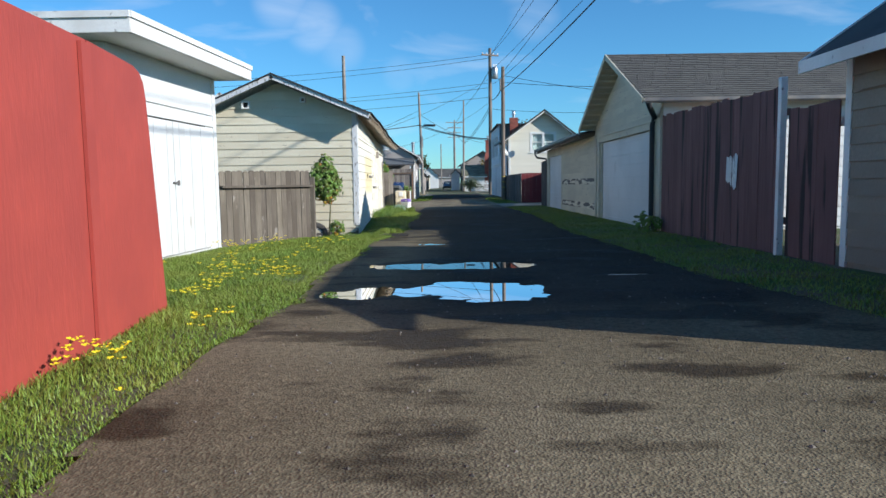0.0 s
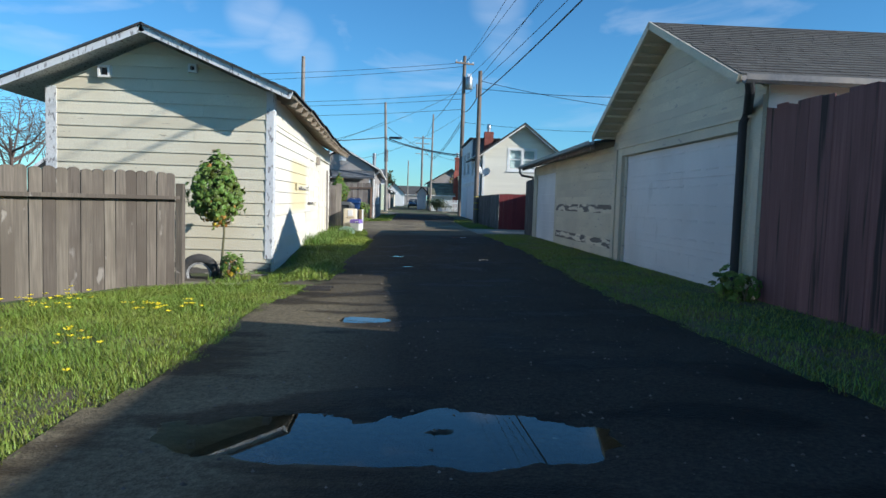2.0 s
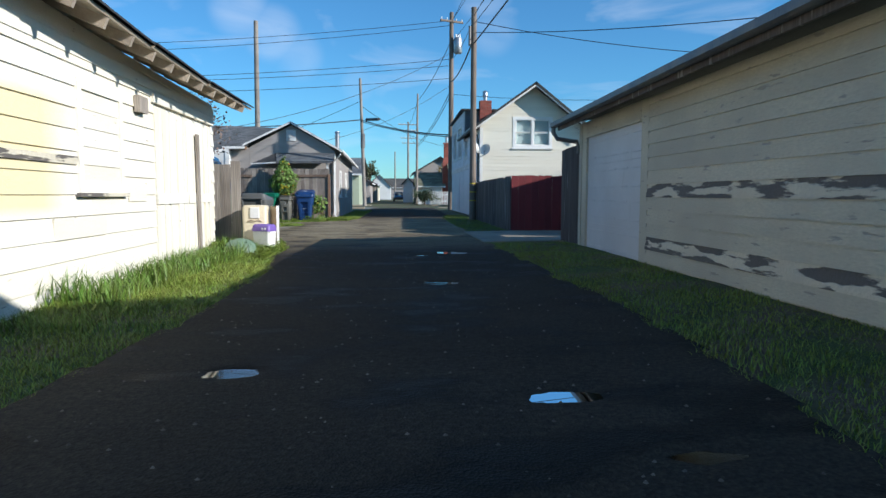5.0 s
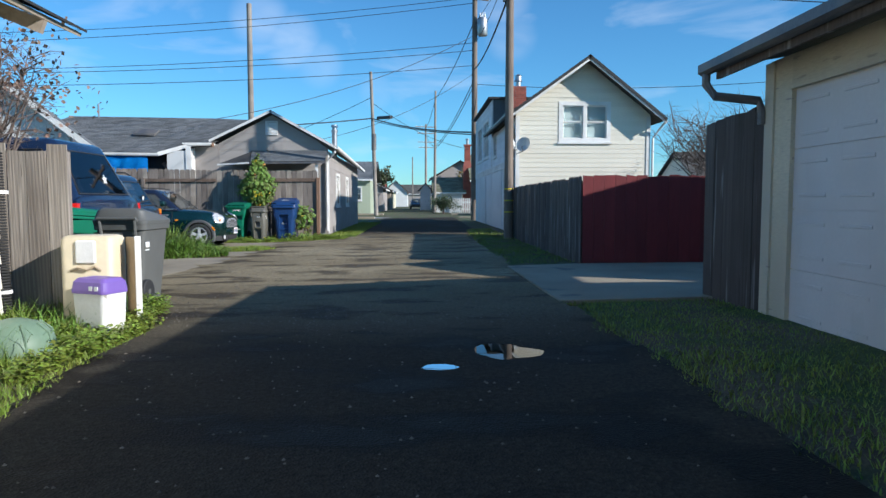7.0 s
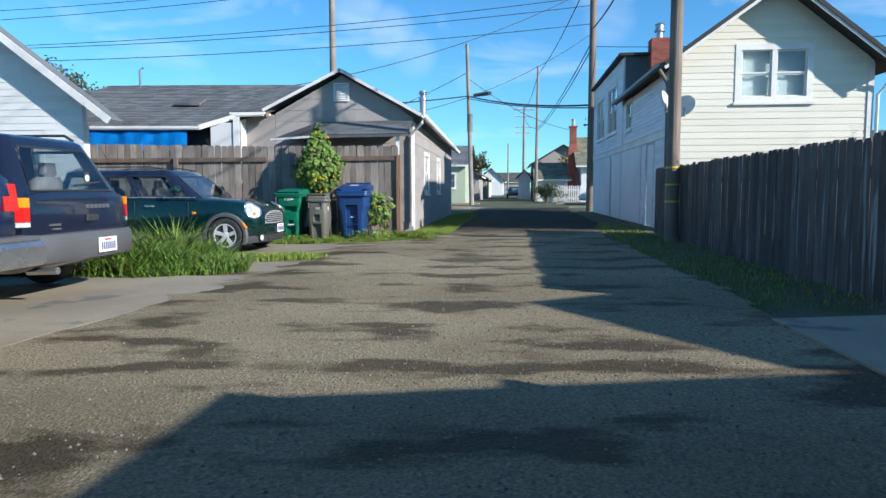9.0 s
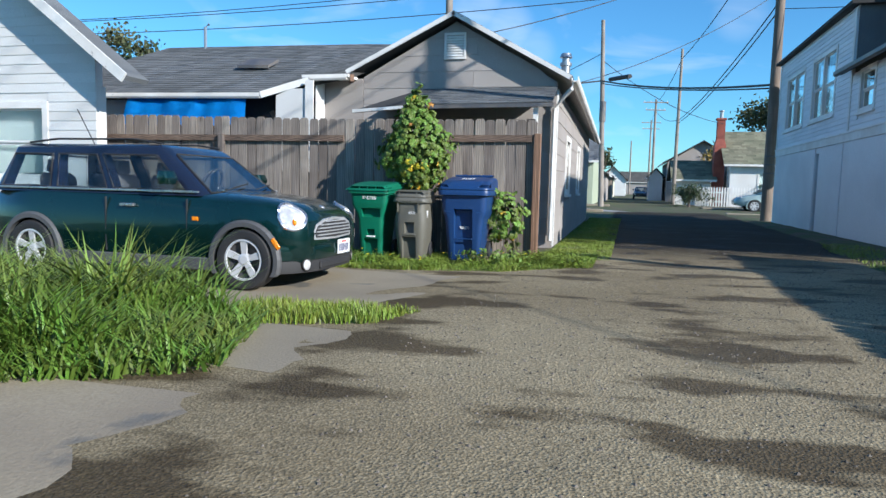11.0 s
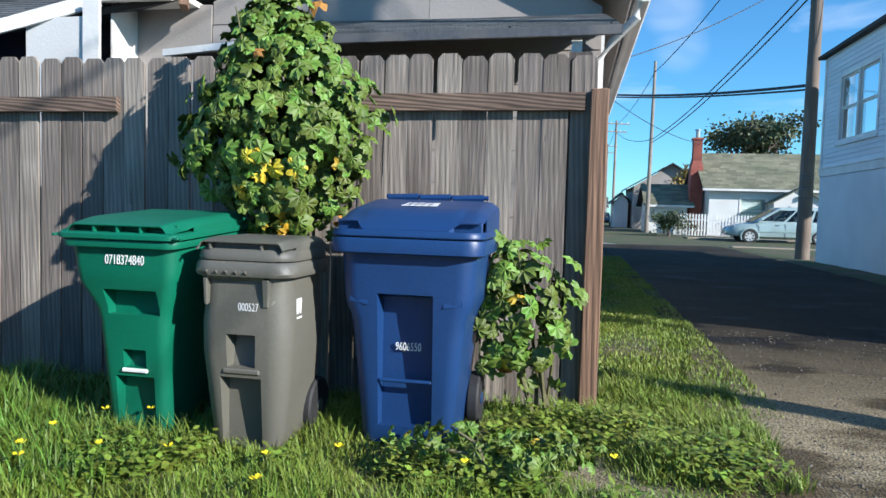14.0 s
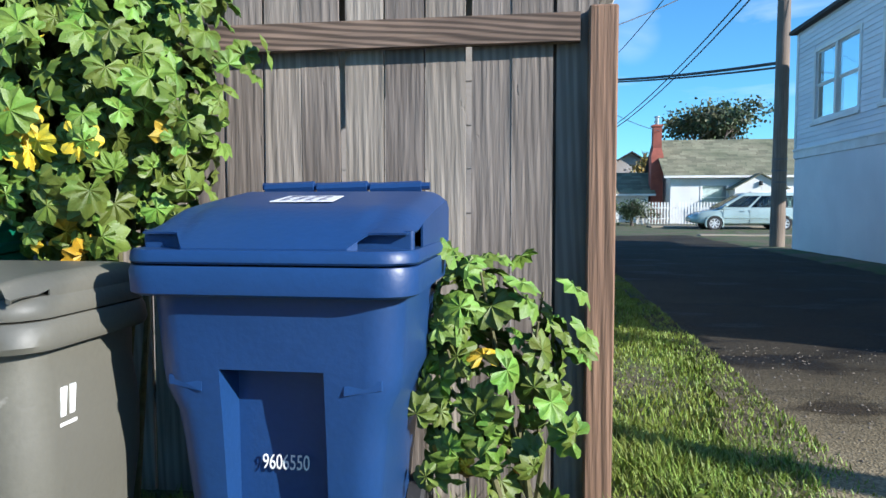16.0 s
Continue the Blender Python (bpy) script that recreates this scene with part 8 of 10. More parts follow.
far_car = car("saloon", "small dark car parked along the far alley", M["navy"], 4.3, 1.75,
              [(-2.15, 0.4, 0.85, 0.72), (-2.0, 0.3, 0.93, 0.82), (0.0, 0.26, 0.92, 0.86), (1.2, 0.28, 0.86, 0.84), (1.9, 0.32, 0.75, 0.74), (2.15, 0.4, 0.6, 0.6)],
              ((-1.9, 0.9, 0.78, 0.93), (-1.3, 0.1, 0.6)), 1.42, (1.3, -1.3), 0.31, ((0.55, 0.93), (0.12, 0.52)),
              Matrix.Translation((4.9, 112.0, 0.0)) @ Matrix.Rotation(radians(-90), 4, "Z"))

# ---- wheeled carts and yard things ----
def cart(label, plastic, at, w, d, h, side):
    """A wheeled refuse cart: tapered body with a grip recess, rim, ribbed lid, handle, axle and wheels; its front looks along -y."""
    c = thing("refuse_cart", label, "refuse cart", "wheeled carts", "", at)
    hb, tw, td = h * 0.83, w / 2, d / 2
    k0, k1 = 0.74, 0.92
    bm = bmesh.new()
    rings = []
    for t in (0.0, 0.03, 0.25, 0.5, 0.75, 0.93, 1.0):
        f = k0 + (k1 - k0) * t
        rings.append(rect_ring(0, 0.05 * (1 - t), tw * f, td * (f - 0.03), 0.06, 0.02 + (hb - 0.02) * t, 4))
    loft(bm, rings)
    body = part("body", bm, plastic, c, "", True)
    bm = bmesh.new()
    loft(bm, [rect_ring(0, 0, tw * 0.92, td * 0.91, 0.07, hb - 0.07), rect_ring(0, 0, tw * 0.975, td * 0.965, 0.07, hb - 0.063), rect_ring(0, 0, tw * 0.99, td * 0.98, 0.07, hb), rect_ring(0, 0, tw * 0.93, td * 0.92, 0.07, hb + 0.004)])
    part("rim", bm, plastic, c, "", True)

    def fy(z):
        t = (z - 0.02) / (hb - 0.02)
        f = k0 + (k1 - k0) * t
        return 0.05 * (1 - t) - td * (f - 0.03)

    # a deep front pocket with a grip bar across it, and a notch above
    pw = tw * 0.44
    zt, zb, zm = hb * 0.72, hb * 0.03, hb * 0.40
    cut = bmesh.new()
    hexa(cut, [(-pw, fy(zb) - 0.1, zb), (pw, fy(zb) - 0.1, zb), (pw, fy(zb) + 0.035, zb), (-pw, fy(zb) + 0.035, zb),
               (-pw * 1.08, fy(zt) - 0.1, zt), (pw * 1.08, fy(zt) - 0.1, zt), (pw * 1.08, fy(zt) + 0.085, zt - 0.03), (-pw * 1.08, fy(zt) + 0.085, zt - 0.03)])
    carve(body, cut)
    # tall slot in the back, with a tread bar across its foot
    def by(z):
        t = (z - 0.02) / (hb - 0.02)
        f = k0 + (k1 - k0) * t
        return 0.05 * (1 - t) + td * (f - 0.03)
    za, zc = 0.12, hb * 0.80
    cut = bmesh.new()
    hexa(cut, [(-tw * 0.26, by(za) - 0.06, za), (tw * 0.22, by(za) - 0.06, za), (tw * 0.22, by(za) + 0.1, za), (-tw * 0.26, by(za) + 0.1, za),
               (-tw * 0.26, by(zc) - 0.07, zc), (tw * 0.22, by(zc) - 0.07, zc), (tw * 0.22, by(zc) + 0.1, zc + 0.02), (-tw * 0.26, by(zc) + 0.1, zc + 0.02)])
    carve(body, cut)
    for s in (-1, 1):
        bm = bmesh.new()
        tube(bm, [(s * tw * 0.62, by(hb * 0.78) - 0.01, hb * 0.78), (s * tw * 0.62, td * 0.99, hb * 0.88), (s * tw * 0.64, td * 1.06, hb + 0.04)], 0.02, 8)
        part("handle_arm", bm, plastic, c)
    bm = bmesh.new()
    tube(bm, [(-tw * 0.7, by(0.1) + 0.02, 0.13), (tw * 0.7, by(0.1) + 0.02, 0.13)], 0.013, 8)
    part("tread_bar", bm, plastic, c)
    bm = bmesh.new()
    fr = 0.022
    for a, b, lo, hi in ((-pw - fr, -pw, zb, zt + fr), (pw, pw + fr, zb, zt + fr), (-pw, pw, zt, zt + fr)):
        hexa(bm, [(a, fy(lo) - 0.016, lo), (b, fy(lo) - 0.016, lo), (b, fy(lo) + 0.03, lo), (a, fy(lo) + 0.03, lo), (a, fy(hi) - 0.006, hi), (b, fy(hi) - 0.006, hi), (b, fy(hi) + 0.03, hi), (a, fy(hi) + 0.03, hi)])
    bmesh.ops.bevel(bm, geom=bm.edges[:], offset=0.005, segments=2, affect="EDGES")
    part("front_frame", bm, plastic, c)
    bm = bmesh.new()
    hexa(bm, [(-pw, fy(zm) - 0.014, zm - 0.012), (pw, fy(zm) - 0.014, zm - 0.012), (pw, fy(zm) + 0.012, zm - 0.014), (-pw, fy(zm) + 0.012, zm - 0.014),
              (-pw, fy(zm) - 0.010, zm + 0.010), (pw, fy(zm) - 0.010, zm + 0.010), (pw, fy(zm) + 0.016, zm + 0.014), (-pw, fy(zm) + 0.016, zm + 0.014)])
    bmesh.ops.bevel(bm, geom=bm.edges[:], offset=0.005, segments=2, affect="EDGES")
    part("grip_bar", bm, plastic, c)
    bm = bmesh.new()
    zw = zm - 0.03
    hexa(bm, [(-pw, fy(zb) - 0.004, zb), (-pw * 0.08, fy(zb) - 0.004, zb), (-pw * 0.08, fy(zb) + 0.05, zb), (-pw, fy(zb) + 0.05, zb), (-pw, fy(zw) - 0.004, zw), (-pw * 0.08, fy(zw) - 0.004, zw), (-pw * 0.08, fy(zw) + 0.09, zw), (-pw, fy(zw) + 0.09, zw)])
    part("web", bm, plastic, c)
    # lid: overhanging skirt, flat crown rising to the hinge, a scooped grip at each front corner
    bm = bmesh.new()
    rise = h - hb - 0.05
    def up(y, f):
        return hb + 0.058 + (rise - 0.008) * f * (0.55 + 0.45 * y / td)
    r0 = rect_ring(0, 0, tw * 1.005, td * 1.005, 0.08, hb + 0.002)
    r1 = rect_ring(0, 0, tw * 1.01, td * 1.01, 0.08, hb + 0.038)
    r2 = rect_ring(0, 0.0, tw * 0.97, td * 0.97, 0.08, hb + 0.052)
    r3 = [(x, y, up(y, 0.75)) for x, y, z in rect_ring(0, 0.02, tw * 0.89, td * 0.88, 0.09, 0)]
    r4 = [(x, y, up(y, 1.0)) for x, y, z in rect_ring(0, 0.03, tw * 0.78, td * 0.78, 0.09, 0)]
    loft(bm, [r0, r1, r2, r3, r4])
    lid = part("lid", bm, plastic, c, "", True)
    for s in (-1, 1):
        cut = bmesh.new()
        x0, x1 = sorted((s * tw * 0.60, s * tw * 0.90))
        hexa(cut, [(x0, -td * 1.1, hb + 0.052), (x1, -td * 1.1, hb + 0.052), (x1, -td * 0.82, hb + 0.060), (x0, -td * 0.82, hb + 0.060),
                   (x0, -td * 1.1, hb + 0.2), (x1, -td * 1.1, hb + 0.2), (x1, -td * 0.82, hb + 0.2), (x0, -td * 0.82, hb + 0.2)])
        carve(lid, cut)
        bm = bmesh.new()
        hexa(bm, [(x0, -td * 0.985, hb + 0.082), (x1, -td * 0.985, hb + 0.082), (x1, -td * 0.78, up(-td * 0.78, 0.86) - 0.004), (x0, -td * 0.78, up(-td * 0.78, 0.86) - 0.004),
                  (x0, -td * 0.985, hb + 0.093), (x1, -td * 0.985, hb + 0.093), (x1, -td * 0.78, up(-td * 0.78, 0.86) + 0.010), (x0, -td * 0.78, up(-td * 0.78, 0.86) + 0.010)])
        bmesh.ops.bevel(bm, geom=bm.edges[:], offset=0.004, segments=2, affect="EDGES")
        part("lid_grip", bm, plastic, lid, "", True)
    bm = bmesh.new()
    tube(bm, [(-tw * 0.7, td * 0.95, hb + 0.02), (-tw * 0.7, td * 1.08, hb + 0.06), (tw * 0.7, td * 1.08, hb + 0.06), (tw * 0.7, td * 0.95, hb + 0.02)], 0.018, 8)
    part("handle", bm, plastic, c)
    bm = bmesh.new()
    tube(bm, [(-tw * 0.86, td * 0.72, 0.13), (tw * 0.86, td * 0.72, 0.13)], 0.014, 8)
    part("axle", bm, M["steel"], c)
    for s in (-1, 1):
        bm = bmesh.new()
        lathe(bm, [(0.05, -0.03), (0.125, -0.03), (0.135, -0.02), (0.135, 0.02), (0.125, 0.03), (0.05, 0.03)], 22, Matrix.Translation((s * tw * 0.84, td * 0.72, 0.135)) @ Matrix.Rotation(radians(90), 4, "Y"))
        wheel = part("wheel", bm, M["black"], c, "", True)
        bm = bmesh.new()
        lathe(bm, [(0.012, -0.034), (0.03, -0.034), (0.034, -0.012), (0.088, -0.010), (0.088, 0.010), (0.034, 0.012), (0.03, 0.034), (0.012, 0.034)], 18, Matrix.Translation((s * tw * 0.84, td * 0.72, 0.135)) @ Matrix.Rotation(radians(90), 4, "Y"))
        part("hub", bm, plastic, wheel)
        for k in range(6):
            a = 2 * math.pi * k / 6
            bm = bmesh.new()
            block(bm, s * tw * 0.84 - 0.02, s * tw * 0.84 + 0.02, -0.008, 0.008, 0.03, 0.092)
            ob = part("spoke", bm, plastic, wheel)
            ob.matrix_basis = Matrix.Translation((0, td * 0.72, 0.135)) @ Matrix.Rotation(a, 4, "X")
    bm = bmesh.new()
    block(bm, -0.007, 0.007, -0.042, 0.042, -0.03, 0.03, 0.004)
    ob = part("logo_panel", bm, M["stencil"], c)
    ob.matrix_basis = Matrix.Translation((side * tw * 0.885, -td * 0.45 + 0.032 + (0.36 if side < 0 else 0), hb * 0.74))
    bm = bmesh.new()
    xa, xb = sorted((side * tw * 0.86, side * tw * 0.872))
    ya = -td * 0.45 + (0.36 if side < 0 else 0)
    block(bm, xa, xb, ya - 0.015, ya + 0.075, hb * 0.67, hb * 0.683)
    part("logo_bar", bm, M["stencil"], c)
    return c


def cart_shell(levels, seg=5):
    """Rings of a cart body from (z, half width, front, back, corner radius)."""
    return [rect_ring(0, (yf + yb) / 2, hx, (yb - yf) / 2, r, z, seg) for z, hx, yf, yb, r in levels]


def front_at(levels, z):
    return float(np.interp(z, [v[0] for v in levels], [v[2] for v in levels]))


def lid_crown(parent, plastic, hx, yf, yb, h0, z_front, z_back, raised, lift, setback):
    """The raised sheet of a lid: raised(u) tells where its front lip stands clear of the flange to make a grip."""
    nu, nv = 36, 14
    bm = bmesh.new()
    rows = []
    for j in range(nv + 1):
        v = j / nv
        row = []
        for i in range(nu + 1):
            u = -1 + 2 * i / nu
            g = raised(abs(u))
            edge = yf + setback * g
            y = edge + (yb - edge) * v
            zf = h0 + 0.004 + lift * g
            top = z_front + (z_back - z_front) * v ** 0.8
            k = min(1.0, v / 0.30)
            z = zf + (top - zf) * (1 - (1 - k) ** 2)
            s = max(0.0, (abs(u) - 0.82) / 0.18)
            z = max(h0 + 0.004, z - 0.030 * s * s * min(1.0, v / 0.15) - 0.03 * max(0.0, (v - 0.88) / 0.12) ** 2)
            row.append(bm.verts.new((hx * u * (1 - 0.05 * (1 - k) ** 2), y, z)))
        rows.append(row)
    for a, b in zip(rows, rows[1:]):
        for i in range(nu):
            bm.faces.new((a[i], a[i + 1], b[i + 1], b[i]))
    low = {}

    def foot(q):
        if q not in low:
            low[q] = bm.verts.new((q.co.x, q.co.y, h0 - 0.004))
        return low[q]

    def drop(a, b):
        bm.faces.new((a, b, foot(b), foot(a)))
    for j in range(nv):
        if j >= 3:
            drop(rows[j + 1][0], rows[j][0]), drop(rows[j][-1], rows[j + 1][-1])
    for i in range(nu):
        drop(rows[-1][i + 1], rows[-1][i])
        if raised(abs(-1 + 2 * (i + 0.5) / nu)) < 0.25:
            drop(rows[0][i], rows[0][i + 1])
    bmesh.ops.recalc_face_normals(bm, faces=bm.faces)
    bmesh.ops.solidify(bm, geom=bm.faces[:], thickness=0.005)
    return part("lid_crown", bm, plastic, parent, "", True)


def pocket_cut(body, levels, x0, x1, z0, z1, deep, slope=0.05, inner=0.9):
    """Cuts a tapering pocket out of a cart's front."""
    cut = bmesh.new()
    a, b, m = front_at(levels, z0), front_at(levels, z1), (x0 + x1) / 2
    i0, i1 = m + (x0 - m) * inner, m + (x1 - m) * inner
    hexa(cut, [(x0, a - 0.12, z0), (x1, a - 0.12, z0), (i1, a + deep * 0.5, z0 + 0.005), (i0, a + deep * 0.5, z0 + 0.005),
               (x0, b - 0.12, z1), (x1, b - 0.12, z1), (i1, b + deep, z1 - slope), (i0, b + deep, z1 - slope)])
    carve(body, cut)


def cart_gear(c, plastic, hx, yb, z_handle, wheel_y, wheel_x):
    """Handle, axle and wheels at a cart's back."""
    bm = bmesh.new()
    tube(bm, [(-hx * 0.7, yb - 0.03, z_handle - 0.03), (-hx * 0.7, yb + 0.03, z_handle), (hx * 0.7, yb + 0.03, z_handle), (hx * 0.7, yb - 0.03, z_handle - 0.03)], 0.016, 8)
    part("handle", bm, plastic, c)
    bm = bmesh.new()
    tube(bm, [(-wheel_x, wheel_y, 0.13), (wheel_x, wheel_y, 0.13)], 0.014, 8)
    part("axle", bm, M["steel"], c)
    for s in (-1, 1):
        m = Matrix.Translation((s * wheel_x, wheel_y, 0.135)) @ Matrix.Rotation(radians(90), 4, "Y")
        bm = bmesh.new()
        lathe(bm, [(0.05, -0.03), (0.125, -0.03), (0.135, -0.02), (0.135, 0.02), (0.125, 0.03), (0.05, 0.03)], 22, m)
        w = part("wheel", bm, M["black"], c, "", True)
        bm = bmesh.new()
        lathe(bm, [(0.012, -0.034), (0.03, -0.034), (0.034, -0.012), (0.088, -0.010), (0.088, 0.010), (0.034, 0.012), (0.03, 0.034), (0.012, 0.034)], 18, m)
        part("hub", bm, plastic, w)


def stamped(c, text, size, x, y, z, tilt=0.0):
    m = Matrix.Translation((x, y, z)) @ Matrix.Rotation(radians(90) - tilt, 4, "X") @ Matrix.Diagonal((0.66, 1, 1, 1))
    return text_mesh("number", text, size, M["stencil"], c, m)


def step(a, b, x):
    t = min(1.0, max(0.0, (x - a) / (b - a)))
    return t * t * (3 - 2 * t)


def blue_cart(where):
    """Large recycling cart: deep collar, lid with a curled grip at each front corner, tall front pocket with a bar."""
    c = thing("refuse_cart", "large scuffed blue recycling cart with a paper sticker on its lid", "refuse cart", "wheeled carts", "", where)
    pl = M["blue_plastic"]
    lv = [(0.02, 0.20, -0.235, 0.25, 0.05), (0.06, 0.21, -0.245, 0.26, 0.055), (0.52, 0.252, -0.288, 0.31, 0.07), (0.60, 0.262, -0.296, 0.315, 0.07),
          (0.655, 0.288, -0.303, 0.32, 0.075), (0.70, 0.296, -0.307, 0.325, 0.08), (0.90, 0.306, -0.325, 0.335, 0.085)]
    bm = bmesh.new()
    loft(bm, cart_shell(lv))
    body = part("body", bm, pl, c, "", True)
    pocket_cut(body, lv, -0.135, 0.13, 0.10, 0.735, 0.10)
    bm = bmesh.new()
    loft(bm, cart_shell([(0.895, 0.300, -0.32, 0.33, 0.08), (0.884, 0.332, -0.366, 0.36, 0.085), (0.890, 0.341, -0.375, 0.37, 0.09), (0.940, 0.343, -0.377, 0.37, 0.09), (0.952, 0.338, -0.372, 0.366, 0.085), (0.953, 0.30, -0.33, 0.33, 0.08)], 7))
    part("collar", bm, pl, c, "", True)
    bm = bmesh.new()
    loft(bm, cart_shell([(0.956, 0.31, -0.34, 0.34, 0.08), (0.957, 0.338, -0.370, 0.37, 0.09), (0.962, 0.342, -0.374, 0.372, 0.09), (0.978, 0.341, -0.373, 0.372, 0.09), (0.988, 0.334, -0.366, 0.366, 0.085)], 7))
    lid = part("lid", bm, pl, c, "", True)
    lid_crown(lid, pl, 0.330, -0.352, 0.345, 0.988, 1.052, 1.140, lambda u: step(0.60, 0.74, u), 0.034, 0.055)
    for s in (-1, 1):
        bm = bmesh.new()
        loft(bm, [rect_ring(s * 0.255, -0.262, 0.070, 0.012, 0.008, z) for z in (0.985, 1.03)])
        part("grip_wall", bm, pl, lid)
        bm = bmesh.new()
        hexa(bm, [(s * 0.17, -0.31, 0.655), (s * 0.255, -0.30, 0.668), (s * 0.262, -0.27, 0.66), (s * 0.18, -0.28, 0.65), (s * 0.17, -0.306, 0.676), (s * 0.255, -0.299, 0.690), (s * 0.262, -0.27, 0.68), (s * 0.18, -0.28, 0.67)])
        part("dimple", bm, pl, c)
    for k in range(3):
        bm = bmesh.new()
        tube(bm, [(-0.26 + 0.172 * k, 0.352, 1.140), (-0.10 + 0.172 * k, 0.352, 1.146)], 0.019, 8)
        part("hinge_knuckle", bm, pl, lid, "", True)
    bm = bmesh.new()
    tube(bm, [(-0.27, 0.355, 1.148), (0.27, 0.355, 1.148)], 0.012, 8)
    part("hinge_rod", bm, pl, lid)
    bm = bmesh.new()
    z = 0.315
    y = front_at(lv, z)
    block(bm, -0.122, 0.118, y - 0.006, y + 0.016, z - 0.008, z + 0.008, 0.005)
    part("grip_bar", bm, pl, c)
    stamped(c, "9606550", 0.052, 0.0, front_at(lv, 0.46) + 0.062, 0.46, 0.07)
    zs = lambda y: 1.052 + 0.088 * ((y + 0.352) / 0.697) ** 0.8 + 0.004
    q = [(-0.082, -0.09), (0.085, -0.085), (0.078, 0.052), (-0.075, 0.045)]
    bm = bmesh.new()
    hexa(bm, [*((x, y, zs(y)) for x, y in q), *((x, y, zs(y) + 0.0016) for x, y in q)])
    st = part("sticker", bm, M["plate"], lid, "white printed paper sticker")
    rng = random.Random(7)
    for k in range(6):
        for j in range(4):
            x0, y0 = -0.062 + 0.033 * j, -0.07 + 0.019 * k
            w = rng.uniform(0.012, 0.028)
            bm = bmesh.new()
            hexa(bm, [(a, b, zs(b) + dz) for dz in (0.0016, 0.0022) for a, b in ((x0, y0), (x0 + w, y0), (x0 + w, y0 + 0.006), (x0, y0 + 0.006))])
            part("text_bar", bm, M["ink"], st)
    cart_gear(c, pl, 0.30, 0.37, 0.93, 0.24, 0.25)
    return c


def green_cart(where, label, number="0718374840"):
    """Large refuse cart: broad hopper over a narrower foot, flat lid with a slot grip along its front."""
    c = thing("refuse_cart", label, "refuse cart", "wheeled carts", "", where)
    pl = M["green_plastic"]
    lv = [(0.02, 0.145, -0.20, 0.24, 0.04), (0.05, 0.155, -0.21, 0.25, 0.045), (0.56, 0.185, -0.265, 0.31, 0.05), (0.62, 0.20, -0.275, 0.32, 0.05),
          (0.74, 0.252, -0.322, 0.335, 0.05), (0.80, 0.262, -0.332, 0.345, 0.055), (0.92, 0.275, -0.345, 0.36, 0.06)]
    bm = bmesh.new()
    loft(bm, cart_shell(lv))
    body = part("body", bm, pl, c, "", True)
    pocket_cut(body, lv, -0.125, 0.17, 0.585, 0.715, 0.09, 0.015)
    pocket_cut(body, lv, -0.055, 0.075, 0.335, 0.43, 0.08, 0.01)
    pocket_cut(body, lv, -0.105, 0.115, 0.04, 0.31, 0.07, 0.02)
    bm = bmesh.new()
    loft(bm, cart_shell([(0.905, 0.272, -0.343, 0.357, 0.06), (0.90, 0.298, -0.375, 0.385, 0.06), (0.918, 0.302, -0.379, 0.39, 0.06), (0.930, 0.300, -0.377, 0.388, 0.06), (0.931, 0.27, -0.34, 0.36, 0.06)], 5))
    collar = part("collar", bm, pl, c, "", True)
    bm = bmesh.new()
    loft(bm, cart_shell([(0.934, 0.27, -0.345, 0.36, 0.06), (0.935, 0.308, -0.386, 0.395, 0.06), (0.940, 0.315, -0.394, 0.40, 0.06), (0.958, 0.315, -0.394, 0.40, 0.06), (0.966, 0.306, -0.386, 0.392, 0.06)], 5))
    lid = part("lid", bm, pl, c, "", True)
    lid_crown(lid, pl, 0.300, -0.375, 0.375, 0.966, 1.018, 1.030, lambda u: 1 - step(0.80, 0.90, u), 0.030, 0.0)
    bm = bmesh.new()
    block(bm, -0.27, 0.27, -0.31, -0.30, 0.962, 1.0)
    part("slot_back", bm, pl, lid)
    for x in (-0.12, 0.0, 0.12):
        bm = bmesh.new()
        block(bm, x - 0.004, x + 0.004, -0.37, -0.30, 0.966, 0.996)
        part("slot_rib", bm, pl, lid)
    for s in (-1, 1):
        bm = bmesh.new()
        block(bm, s * 0.312 - 0.012, s * 0.312 + 0.012, -0.392, -0.36, 0.944, 0.956, 0.003)
        part("lid_tip", bm, pl, lid)
    bm = bmesh.new()
    y = front_at(lv, 0.325)
    block(bm, -0.058, 0.078, y - 0.012, y + 0.012, 0.316, 0.336, 0.005)
    part("grip_bar", bm, M["stencil"], c, "worn pale grip bar")
    if number:
        stamped(c, number, 0.062, 0.02, front_at(lv, 0.842) - 0.003, 0.842)
    cart_gear(c, pl, 0.27, 0.38, 0.94, 0.23, 0.22)
    rise = Matrix.Identity(4)
    rise[2][1], rise[2][3] = 0.06, 0.022
    for o in (collar, lid, *lid.children):
        o.data.transform(rise)
    return c


